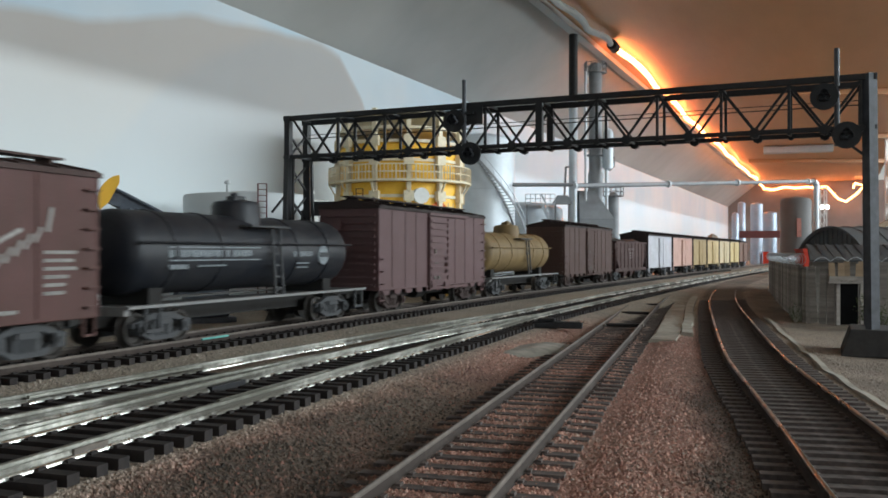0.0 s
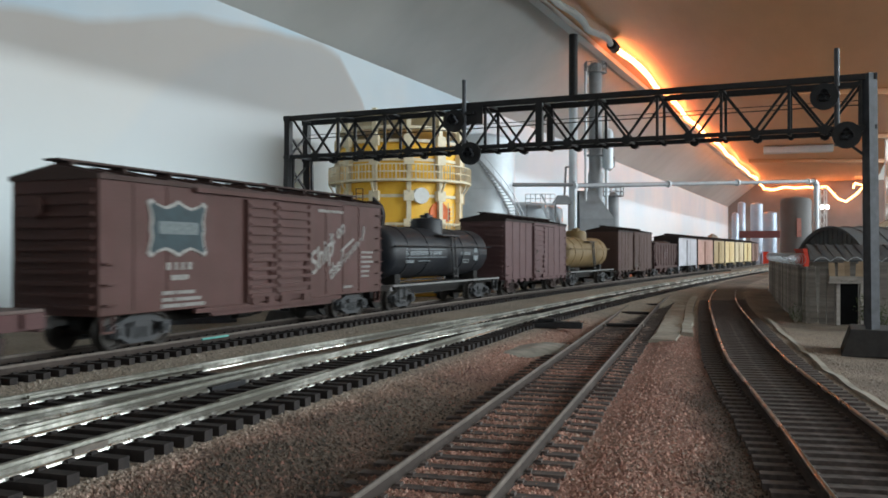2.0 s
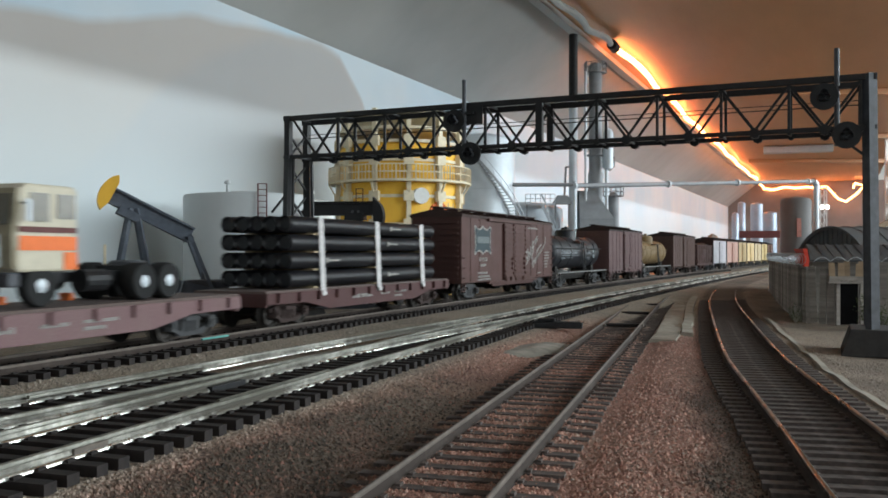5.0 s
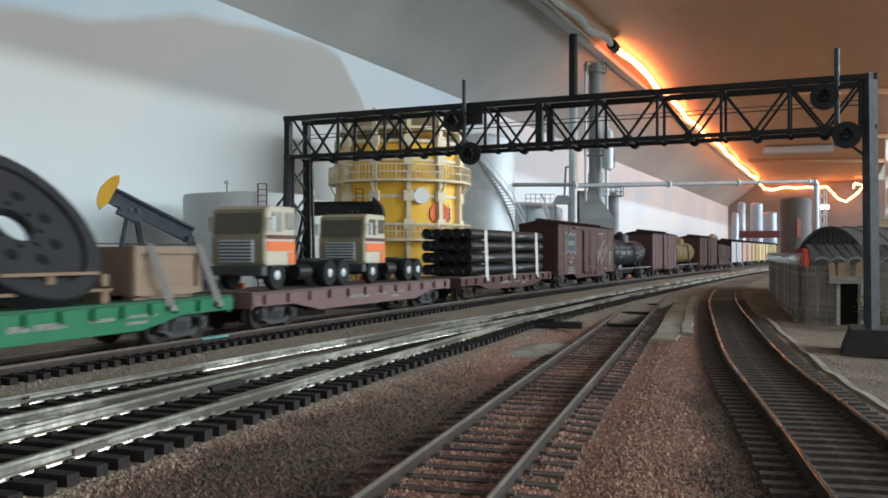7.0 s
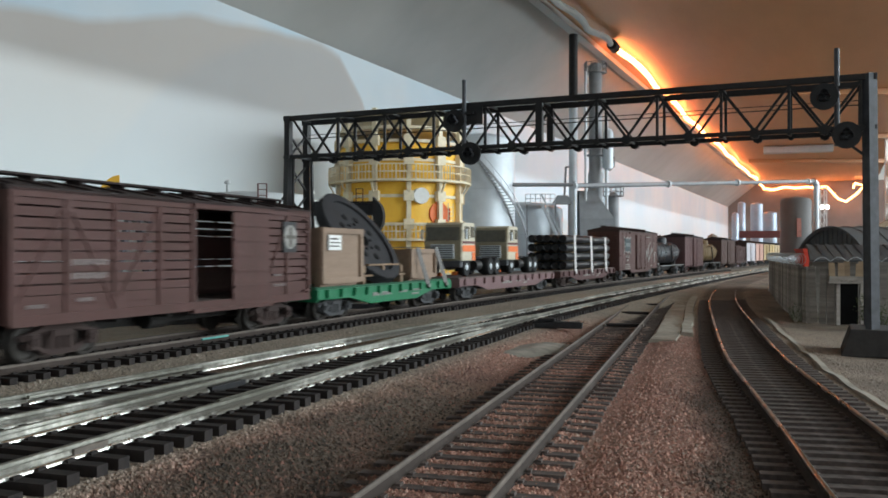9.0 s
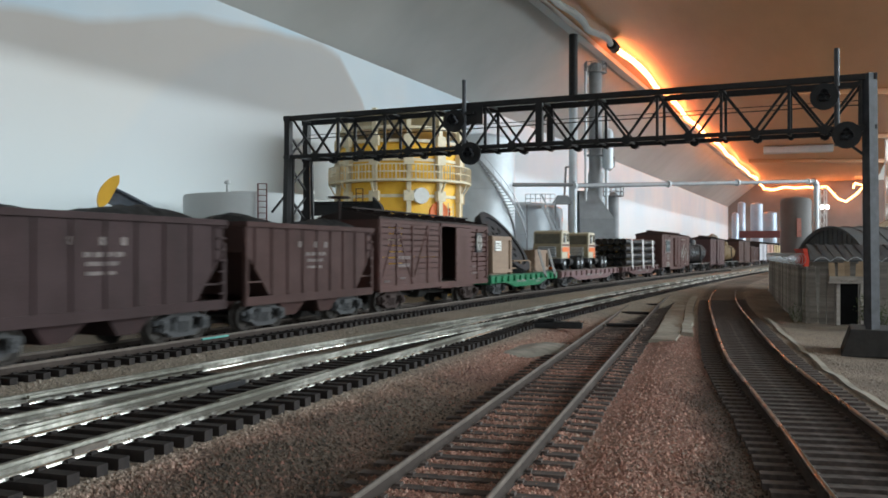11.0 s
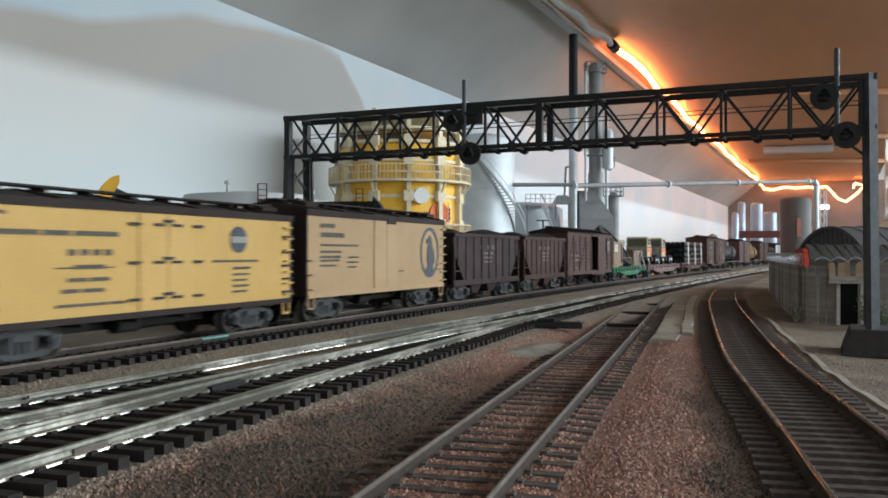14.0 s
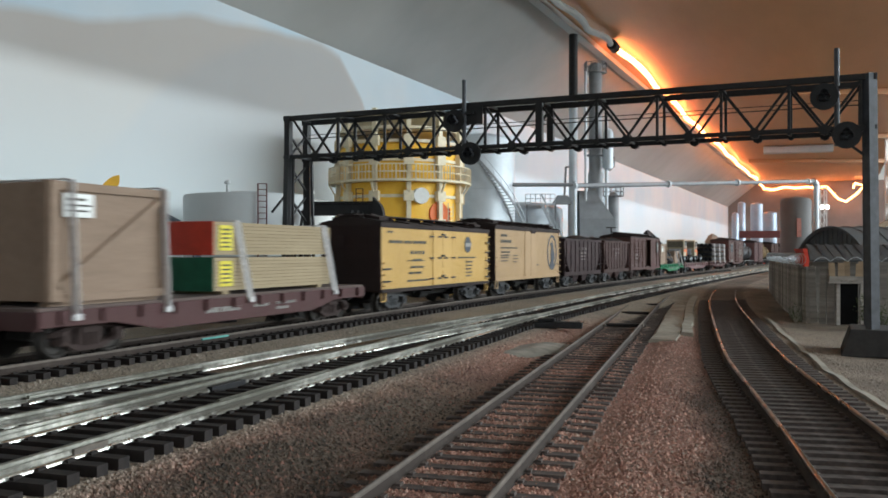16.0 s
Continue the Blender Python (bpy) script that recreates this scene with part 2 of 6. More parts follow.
def part(name, form, material, parent=None, label="", smooth=False, at=None, bevel=0.0):
    """One mesh object under a thing or part; at: its pose there."""
    ob = new(name, form.mesh(name, material, smooth) if isinstance(form, Form) else form)
    if parent:
        ob.parent = parent
    if at is not None:
        ob.matrix_basis = at
    if bevel:
        b = ob.modifiers.new("bevel", "BEVEL")
        b.width, b.segments, b.limit_method, b.angle_limit = bevel * MM, 2, "ANGLE", radians(40)
    return tagged(ob, label)


def thing(name, label, category, at=None, group="", kind=""):
    ob = new(name)
    ob.empty_display_size = 0.01
    if at is not None:
        ob.matrix_basis = at
    return tagged(ob, label, category, group, kind)


def spot(x, y, z=0.0, turn=0.0):
    """A pose from millimetres and degrees."""
    return pose(x * MM, y * MM, z * MM, 0, 0, turn)


# ---- plan of the tracks ----
class Line:
    """A smooth track centre line x(y) through a few plan points."""

    def __init__(self, points, top):
        self.p, self.top = points, top

    def x(self, y):
        p = self.p
        if y <= p[0][0]:
            return p[0][1] + (y - p[0][0]) * (p[1][1] - p[0][1]) / (p[1][0] - p[0][0])
        for i in range(len(p) - 1):
            if y <= p[i + 1][0]:
                break
        (y0, x0), (y1, x1) = p[i], p[i + 1]
        h = y1 - y0

        def slope(j):
            a, b = p[max(j - 1, 0)], p[min(j + 1, len(p) - 1)]
            return (b[1] - a[1]) / (b[0] - a[0])
        t = (y - y0) / h
        return ((2 * t**3 - 3 * t**2 + 1) * x0 + (t**3 - 2 * t**2 + t) * h * slope(i)
                + (3 * t**2 - 2 * t**3) * x1 + (t**3 - t**2) * h * slope(i + 1))

    def slope(self, y):
        return (self.x(y + 2) - self.x(y - 2)) / 4

    def walked(self, y0, y1, step):
        """Points (x, y, heading) at even steps of length along the line."""
        y, out = y0, []
        while y < y1:
            s = self.slope(y)
            out.append((self.x(y), y, math.atan2(1, s)))
            y += step / math.hypot(1, s)
        return out


class MainLine(Line):
    """The through line on which the train runs: a straight that eases into a slightly wider heading."""

    def __init__(self, top):
        self.top = top

    def x(self, y):
        c = max(y, 80.0)
        x = -113.8 + 0.50 * (c - 210) - 62.9 * (1 - math.exp(-(c - 210) / 480))
        return x + (0.50 - 0.131 * math.exp(130 / 480)) * (y - c)


TRAIN_LINE = MainLine(8.0)
NEAR_LINE = Line([(-300, -198), (112, -65.5), (190, -39), (285, -5), (390, 33), (480, 71), (600, 122), (760, 194), (1000, 306), (1500, 548), (3500, 1545)], 8.0)
SPLIT_LINE = Line([(-100, -190), (100, -102), (164, -73.5), (250, -35.5), (330, 1.5), (400, 36.8)], 8.0)
SIDING = Line([(-60, -53), (112, -3.2), (390, 78.5), (540, 123), (640, 155), (720, 184), (800, 216)], 4.0)
YARD_LINE = Line([(-100, 17), (40, 43), (112, 58), (150, 67), (194, 77), (263, 93), (390, 128), (576, 182), (755, 242), (900, 300), (1100, 390), (1500, 585), (3500, 1580)], 4.0)

# ---- structure: ground, walls, ceiling ----
def smooth(a, b, x):
    t = max(0.0, min(1.0, (x - a) / (b - a)))
    return t * t * (3 - 2 * t)


def side_of(line, x, y):
    """How far a point lies to the right of a track's centre."""
    return (x - line.x(y)) / math.hypot(1, line.slope(y))


def ground_height(x, y):
    """The two main lines lie on a raised bed that slopes down to the siding."""
    right = side_of(NEAR_LINE, x, y)
    left = -side_of(TRAIN_LINE, x, y)
    z = 4.2 - 3.2 * smooth(16, 40, right) * (1 - smooth(550, 760, y))
    z -= 2.0 * smooth(20, 60, left)
    if right > 30:
        mid = side_of(SIDING, x, y) if y < 800 else 99
        yard = side_of(YARD_LINE, x, y)
        if mid > 14 and yard < -16 and y < 520:
            z += 1.1 * smooth(14, 24, mid) * smooth(16, 26, -yard)      # the heap of red ballast between two tracks
        if abs(mid) < 17:
            z += 0.6 * (1 - smooth(11, 17, abs(mid)))
        if yard > 16:
            z -= 1.2 * smooth(16, 40, yard)
    z += 0.32 * (noise.noise((x * 0.03, y * 0.03, 0)) + 0.5 * noise.noise((x * 0.12, y * 0.12, 3)))
    return z


def ground_zone(x, y):
    """Red share and green share of the ground's stones; green is dark dirt and painted shade."""
    right = side_of(NEAR_LINE, x, y)
    k = noise.noise((x * 0.02, y * 0.02, 7))
    k2 = noise.noise((x * 0.05, y * 0.035, 21))
    red = smooth(14, 26, right + 6 * k) * (1 - smooth(330, 470, y + 40 * k))
    yard = side_of(YARD_LINE, x, y)
    red *= 1 - 0.85 * smooth(-6, 6, yard)
    mid = side_of(SIDING, x, y)
    k3 = noise.noise((x * 0.11, y * 0.07, 33))
    # dark dirt right of the near line; also paints the shade lying there
    green = smooth(15, 28, right + 8 * k + 5 * k3) * smooth(9, 18, -mid + 8 * k2) * (1 - smooth(195, 285, y)) * (0.95 + 0.5 * k2 + 0.35 * k3)
    green = max(green, 0.65 * smooth(10, 22, yard) * (0.6 + 0.8 * k2))
    green = max(green, 0.95 * smooth(-28, -17, yard + 6 * k2 + 4 * k3) * (1 - smooth(-2, 4, yard)) * (1 - smooth(200, 300, y)))
    if abs(yard) < 17:
        green = max(green, 0.75 * (1 - smooth(12, 17, abs(yard))))
    return max(0, min(1, red)), max(0, min(1, green))


def steps(*spans):
    out = []
    for a, b, s in spans:
        k = a
        while k < b:
            out.append(k)
            k += s
    return out + [spans[-1][1]]


def build_ground():
    ys = steps((-900, 60, 60), (60, 330, 3.0), (330, 700, 6), (700, 1300, 16), (1300, 4000, 60))
    us = steps((-1100, -260, 60), (-260, 130, 3.0), (130, 260, 8), (260, 1200, 60))
    verts, zones = [], []
    for y in ys:
        for u in us:
            x = u + 0.40 * y
            verts.append((x, y, ground_height(x, y)))
            zones.append(ground_zone(x, y))
    w = len(us)
    faces = [(j * w + i, j * w + i + 1, (j + 1) * w + i + 1, (j + 1) * w + i) for j in range(len(ys) - 1) for i in range(w - 1)]
    form = Form().add(verts, faces)
    me = form.mesh("ground", GROUND, True)
    col = me.color_attributes.new("zone", "FLOAT_COLOR", "POINT")
    col.data.foreach_set("color", [c for r, g in zones for c in (r, g, 0, 1)])
    ob = new("ground", me)
    return tagged(ob, "scenic ground of grey and red-brown model ballast", "ground", kind="structure")


def build_stones():
    """Loose ballast stones scattered near the camera."""
    rnd = random.Random(5)
    verts, faces, zones = [], [], []
    octa = ((1, 0, 0), (0, 1, 0), (-1, 0, 0), (0, -1, 0), (0, 0, 1))
    tri = ((0, 1, 4), (1, 2, 4), (2, 3, 4), (3, 0, 4))
    tracks = ((TRAIN_LINE, -1), (NEAR_LINE, -1), (SIDING, 1), (YARD_LINE, 1))
    made = 0
    while made < 62000:
        y = 80 + 330 * rnd.random() ** 1.6
        x = y * rnd.uniform(-0.56, 0.56)
        if side_of(TRAIN_LINE, x, y) < -26:
            continue
        r, g = ground_zone(x, y)
        on_tie = any(abs(side_of(t, x, y)) < 15 for t, _ in tracks[:2]) or (y < 400 and abs(side_of(SPLIT_LINE, x, y)) < 15)
        if on_tie and rnd.random() < 0.75 or abs(side_of(YARD_LINE, x, y)) < 9.5 and rnd.random() < 0.93:
            continue
        if side_of(YARD_LINE, x, y) > 12 and rnd.random() < 0.6:
            continue
        s = rnd.uniform(0.16, 0.55) * (0.75 if r < 0.4 else 1.0)
        z = ground_height(x, y) - 0.25 * s
        a = rnd.random() * 6.3
        n = len(verts)
        for px, py, pz in octa:
            k = s * rnd.uniform(0.7, 1.25)
            verts.append((x + k * (px * math.cos(a) - py * math.sin(a)), y + k * (px * math.sin(a) + py * math.cos(a)), z + pz * k))
            zones += [r if rnd.random() < 0.85 else 0.0, g, 0, 1]
        faces += [(n + i, n + j, n + k) for i, j, k in tri]
        made += 1
    me = bpy.data.meshes.new("ballast_stones")
    me.from_pydata([(a * MM, b * MM, c * MM) for a, b, c in verts], [], faces)
    me.materials.append(STONES)
    col = me.color_attributes.new("zone", "FLOAT_COLOR", "POINT")
    col.data.foreach_set("color", zones)
    ob = new("ballast_stones", me)
    return tagged(ob, "loose red-brown and grey ballast stones on the ground", "ballast", kind="stuff")


def turned_slab(name, across0, across1, along0, along1, z0, z1, material, label, category):
    """A slab that follows the back wall's direction."""
    f = Form()
    a = [wall_point(u, v, 0) / MM for v in (along0, along1) for u in (across0, across1)]
    f.add([(p.x, p.y, z) for z in (z0, z1) for p in a], [(0, 1, 3, 2), (4, 6, 7, 5), (0, 4, 5, 1), (2, 3, 7, 6), (0, 2, 6, 4), (1, 5, 7, 3)])
    return tagged(part(name, f, material), label, category, kind="structure")


WALL_AT, SOFFIT_EDGE, CEILING_EDGE = -445, -324, 135
WALL_TOP, CEILING_Z = 215, 305
END_Y = 3500


def build_shell():
    # the wall's own x runs along it so that the painting follows it
    length = 4600
    wall = Form().block(-900, length, 0, 30, -60, WALL_TOP)
    d = math.atan2(1, WALL_SLOPE)
    w = part("wall_back", wall, BACKDROP, at=Matrix.Translation(wall_point(WALL_AT, 0)) @ Matrix.Rotation(d, 4, "Z"))
    tagged(w, "layout back wall painted with pale hazy hills and sky", "wall", kind="structure")
    # the sloping grey board from the wall's top to the ceiling
    f = Form()
    pts = []
    for v in (-900, 4200):
        for u, z in ((WALL_AT - 2, WALL_TOP), (SOFFIT_EDGE, CEILING_Z), (SOFFIT_EDGE, CEILING_Z + 12), (WALL_AT - 40, WALL_TOP + 12)):
            p = wall_point(u, v) / MM
            pts.append((p.x, p.y, z))
    f.add(pts, [(0, 1, 5, 4), (1, 2, 6, 5), (2, 3, 7, 6), (3, 0, 4, 7), (0, 3, 2, 1), (4, 5, 6, 7)])
    tagged(part("cove_board", f, SOFFIT), "sloping grey painted board above the backdrop", "cove", kind="structure")
    length = 5200
    c = Form().block(-1000, length, -(CEILING_EDGE - SOFFIT_EDGE) * 0.912, 0, CEILING_Z + 0.5, CEILING_Z + 20)
    ob = part("ceiling", c, CEILING_WOOD, at=Matrix.Translation(wall_point(SOFFIT_EDGE, 0)) @ Matrix.Rotation(d, 4, "Z"))
    tagged(ob, "varnished plywood underside of the deck above", "ceiling", kind="structure")
    # end of the layout and the room beyond the aisle
    e = Form().block(-40, 1400, 0, 30, -60, CEILING_Z)
    ob = part("wall_end", e, plain("end_wall_brown", (0.20, 0.175, 0.16), 0.55, vary=0.2, scale=8),
              at=Matrix.Translation(wall_point(WALL_AT, END_Y)) @ Matrix.Rotation(d - math.pi / 2, 4, "Z"))
    tagged(ob, "brown end wall of the layout", "wall", kind="structure")


def build_room():
    """The plain room round the layout, with a wide high window across the aisle and an opening behind for the added
    fill lamp.
    """
    def wall(name, boxes, label, category="wall", material=ROOM_WALL):
        f = Form()
        for b in boxes:
            f.block(*(v / MM for v in b))
        tagged(part(name, f, material, at=ROOM_TURN), label, category, kind="structure")
    wall("wall_far", [(-2.6, 2.55, 5.6, 5.7, -1.1, 1.5)], "plain plastered room wall")
    wall("wall_left", [(-2.7, -2.6, -2.2, 5.7, -1.1, 1.5)], "plain plastered room wall")
    wall("wall_behind", [(-2.6, 2.55, -2.2, -2.1, -1.1, 0.1), (-2.6, 2.55, -2.2, -2.1, 1.0, 1.5), (-2.6, -0.3, -2.2, -2.1, 0.1, 1.0), (2.1, 2.55, -2.2, -2.1, 0.1, 1.0)],
         "plastered room wall with an opening for the added fill lamp")
    # the narrow upper slot is the window's transom, over the wide panes
    wall("wall_window", [(2.55, 2.65, -2.2, 5.7, -1.1, 0.15), (2.55, 2.65, -2.2, 5.7, 0.69, 0.99), (2.55, 2.65, -2.2, 5.7, 1.09, 1.5),
                         (2.55, 2.65, -2.2, -0.45, 0.15, 0.69), (2.55, 2.65, 5.05, 5.7, 0.15, 0.69), (2.55, 2.65, -2.2, -0.45, 0.99, 1.09), (2.55, 2.65, 5.05, 5.7, 0.99, 1.09)],
         "plastered room wall with a wide window and a narrow transom above it")
    wall("room_ceiling", [(-2.7, 2.65, -2.2, 5.7, 1.5, 1.54)], "white room ceiling", "ceiling")
    wall("room_floor", [(-2.7, 2.65, -2.2, 5.7, -1.14, -1.1)], "plain room floor", "floor", plain("room_floor_grey", (0.22, 0.19, 0.16), 0.7))


build_ground()
build_stones()
build_shell()
build_room()
# ---- rope light along the ceiling ----
def build_rope():
    rope = thing("rope_light", "glowing orange-white rope light hung along the plywood ceiling", "rope light")
    ring = [(math.cos(i * math.pi / 4), math.sin(i * math.pi / 4)) for i in range(8)]
    pts = []
    v = 1120.0
    while v < END_Y - 60:
        k = smooth(1500, 3000, v)
        u = SOFFIT_EDGE + 28 + 13 * (1 - smooth(1120, 1900, v)) + 3 * math.sin(v * 0.021) + 5 * k * math.sin(v * 0.009)
        p = wall_point(u, v) / MM
        pts.append((p.x, p.y, CEILING_Z - 8 - 3 * abs(math.sin(v * 0.0105)) - 7 * k * abs(math.sin(v * 0.006))))
        v += 20
    part("tube", Form().sweep([(3.7 * a, 3.7 * b) for a, b in ring], pts), ROPE_GLOW, rope, smooth=True)
    cap = Vector(pts[0])
    dark = []
    for k in range(24):
        v = 1108.0 - 14 * k
        p = wall_point(SOFFIT_EDGE + 36 - 0.45 * k + 3 * math.sin(k * 0.9), v) / MM
        dark.append((p.x, p.y, CEILING_Z - 9 + 2 * math.sin(k * 0.7)))
    part("unlit_tube", Form().sweep([(3.9 * a, 3.9 * b) for a, b in ring], dark), PALE_GREY, rope, "unlit grey length of rope light", smooth=True)
    part("end_cap", Form().rod(cap + Vector((-7, -16, 1)), cap + Vector((1, 3, 0)), 6.5, 12), BLACK_STEEL, rope, "black rubber end cap")
    pts = []
    for i in range(40):
        k = i / 39
        p = wall_point(SOFFIT_EDGE + 24 + 250 * k, END_Y - 60 - 110 * k) / MM
        sag = 12 * math.sin(k * math.pi * 1.3) if k < 0.75 else 0
        pts.append((p.x, p.y, CEILING_Z - 22 - 9 * (1 - k) * math.sin(k * 9) ** 2 + 0.3 * sag))
    pts += [(pts[-1][0] + 24, pts[-1][1] - 40, CEILING_Z - 70), (pts[-1][0] + 44, pts[-1][1] - 60, CEILING_Z - 82), (pts[-1][0] + 70, pts[-1][1] - 90, CEILING_Z - 55),
            (pts[-1][0] + 92, pts[-1][1] - 100, CEILING_Z - 26), (pts[-1][0] + 60, pts[-1][1] - 100, CEILING_Z - 16), (pts[-1][0] + 52, pts[-1][1] - 100, CEILING_Z - 34)]
    part("tube", Form().sweep([(3.7 * a, 3.7 * b) for a, b in ring], pts), ROPE_GLOW, rope, smooth=True)
    # a strip lamp that is switched off, flat under the boards
    lamp = thing("strip_lamp", "unlit clear strip lamp fixed under the plywood", "lamp")
    a, b = Vector((817, 2255, 0)), Vector((972, 2207, 0))
    part("diffuser", Form().sweep([(-16, -14), (16, -14), (20, 0), (-20, 0)], [(a.x, a.y, CEILING_Z - 4), (b.x, b.y, CEILING_Z - 4)]), SILVER, lamp)
    part("base", Form().sweep([(-14, 0), (14, 0), (14, 4), (-14, 4)], [(a.x, a.y, CEILING_Z - 4), (b.x, b.y, CEILING_Z - 4)]), PALE_GREY, lamp)
    # the edge batten of the plywood and joists across it
    for name, u0, u1, z0, z1 in (("edge_batten", SOFFIT_EDGE - 2, SOFFIT_EDGE + 10, CEILING_Z - 7, CEILING_Z),):
        turned_slab(name, u0, u1, -800, END_Y, z0, z1, SOFFIT, "grey batten along the edge of the plywood", "trim")
    for v in (1450, 2000, 2550):
        turned_slab("ceiling_joist", SOFFIT_EDGE + 60, CEILING_EDGE, v, v + 22, CEILING_Z - 10, CEILING_Z, CEILING_WOOD, "wooden joist under the plywood ceiling", "joist")


build_rope()


# ---- signal bridge ----
def round_signal(parent, x, y, z, facing):
    head = part("signal_head", Form().rod((x, y, z), (x, y + facing * 1.2, z), 4.6, 28), BLACK_STEEL, parent, "round black signal disc with lamp hoods", smooth=True)
    hood = Form()
    for a in (90, 210, 330):
        dx, dz = 1.9 * math.cos(radians(a)), 1.9 * math.sin(radians(a))
        hood.rod((x + dx * 0.5, y, z + dz * 0.5), (x + dx * 0.5, y - facing * 2.6, z + dz * 0.5), 1.2, 12, cap=False)
    part("hood", hood, DARK_STEEL, head)
    part("lens", Form().rod((x, y - facing * 0.1, z), (x, y - facing * 0.5, z), 1.0, 12), plain("dark_lens", (0.01, 0.012, 0.014), 0.15), head)
    return head


def build_bridge():
    a = math.degrees(math.atan2(-96, 217.0))
    b = thing("signal_bridge", "black steel truss signal bridge standing across the tracks", "signal bridge", spot(-70.8, 396, 0, a))
    span, deep, top, low = math.hypot(217, 96), 15.0, 96.0, 78.5
    panels = 10
    for y in (0.0, deep):
        part("top_chord", Form().block(-1, span + 1, y - 1.1, y + 1.1, top - 2.2, top), BLACK_STEEL, b, bevel=0.2)
        part("bottom_chord", Form().block(-1, span + 1, y - 1.0, y + 1.0, low - 1.6, low), BLACK_STEEL, b, bevel=0.2)
        for i in range(panels):
            x0, x1 = 4 + (span - 8) * i / panels, 4 + (span - 8) * (i + 1) / panels
            m = (x0 + x1) / 2
            part("brace", Form().bar((x0, y, top - 2), (m, y, low), 0.9), BLACK_STEEL, b)
            part("brace", Form().bar((m, y, low), (x1, y, top - 2), 0.9), BLACK_STEEL, b)
            part("upright", Form().bar((x1, y, top - 2), (x1, y, low - 1), 1.0 if i != 4 else 2.6), BLACK_STEEL, b)
            part("gusset", Form().rod((m, y - 1.3, low - 1.0), (m, y + 1.3, low - 1.0), 1.9, 8), BLACK_STEEL, b)
            part("gusset", Form().rod((x1, y - 1.2, low - 1.2), (x1, y + 1.2, low - 1.2), 1.1, 8), BLACK_STEEL, b)
    for i in range(2 * panels + 1):
        x = 4 + (span - 8) * i / (2 * panels)
        part("cross_tie", Form().bar((x, 0, low - 0.8), (x, deep, low - 0.8), 0.8), BLACK_STEEL, b)
        if i % 2 == 0:
            part("cross_tie", Form().bar((x, 0, top - 1), (x, deep, top - 1), 0.8), BLACK_STEEL, b)
    part("cable_rail", Form().bar((3, deep - 1.2, low + 9), (span - 3, deep - 1.2, low + 9), 0.35), BLACK_STEEL, b)
    part("cable_rail", Form().bar((3, deep - 1.2, low + 10.6), (span - 3, deep - 1.2, low + 10.6), 0.25), BLACK_STEEL, b)
    part("splice_plate", Form().block(86, 95, -1.6, -0.9, top - 9, top - 2), BLACK_STEEL, b)
    # towers: two battered lattice legs at one end, plain columns at the other
    for y, lean in ((0.0, -2.2), (deep, 2.2)):
        part("leg", Form().bar((0.5, y + lean, 3), (1.2, y, low), 3.0, 2.6), BLACK_STEEL, b)
        part("leg", Form().bar((4.2, y + lean, 3), (3.9, y, low), 1.0), BLACK_STEEL, b)
        part("leg", Form().bar((1.2, y, low), (1.2, y, top), 3.0, 2.6), BLACK_STEEL, b)
        part("leg", Form().bar((span - 0.5, y + lean * 0.4, 3), (span - 1.2, y, top), 3.4, 3.0), DARK_STEEL, b)
    for i in range(6):
        z0, z1 = 6 + i * 14, 6 + (i + 1) * 14
        part("lacing", Form().bar((1, -1.5, z0), (1, deep + 1.5, z1), 0.8), BLACK_STEEL, b)
        part("lacing", Form().bar((1, deep + 1.5, z0), (1, -1.5, z1), 0.8), BLACK_STEEL, b)
        part("lacing", Form().bar((span - 1, -0.5, z0), (span - 1, deep + 0.5, z1), 0.6), DARK_STEEL, b)
    part("stay", Form().bar((span - 1, 0, low - 12), (span - 14, 0, low - 1), 0.9), BLACK_STEEL, b)
    part("stay", Form().bar((-1, 0, 60), (-7, -1, 53), 0.9), BLACK_STEEL, b)
    for x in (0.8, span - 1):
        f = Form()
        for z, s in ((0, 9.5), (9, 6.5)):
            f.add([(x + i * s, deep / 2 + j * (s + 6), z) for i, j in ((-1, -1), (1, -1), (1, 1), (-1, 1))], [])
        f.f = [(0, 1, 5, 4), (1, 2, 6, 5), (2, 3, 7, 6), (3, 0, 4, 7), (4, 5, 6, 7), (3, 2, 1, 0)]
        part("footing", f, plain("concrete_footing", (0.045, 0.042, 0.04), 0.9), b, "dark concrete footing block", bevel=0.4)
    # masts with two round signals each
    for x in (87.5, span - 11.5):
        part("mast", Form().rod((x, -2.4, low - 7), (x, -2.4, top + 9), 0.9, 10), DARK_STEEL, b)
        part("bracket", Form().block(x - 0.6, x + 4.2, -3.2, -2.0, top - 5, top - 4), BLACK_STEEL, b)
        round_signal(b, x - 4.0, -4.2, top - 7.5, 1)
        round_signal(b, x + 3.0, -4.2, low - 3.6, 1)
    return b


build_bridge()


# ---- storage tanks, pump jacks and the refinery behind the train ----
RED = plain("red_paint", (0.55, 0.045, 0.02), 0.5, vary=0.15)
ORANGE = plain("orange_paint", (0.75, 0.16, 0.03), 0.5, vary=0.1)
WHITE = plain("white_paint", (0.78, 0.78, 0.75), 0.55, vary=0.06)
MAROON_STEEL = plain("maroon_steel", (0.10, 0.028, 0.025), 0.6)
GREY_TOWER = plain("grey_plastic", (0.27, 0.28, 0.29), 0.55, vary=0.15, scale=80)
HEAD_YELLOW = plain("yellow_horse_head", (0.80, 0.44, 0.04), 0.45, vary=0.05)


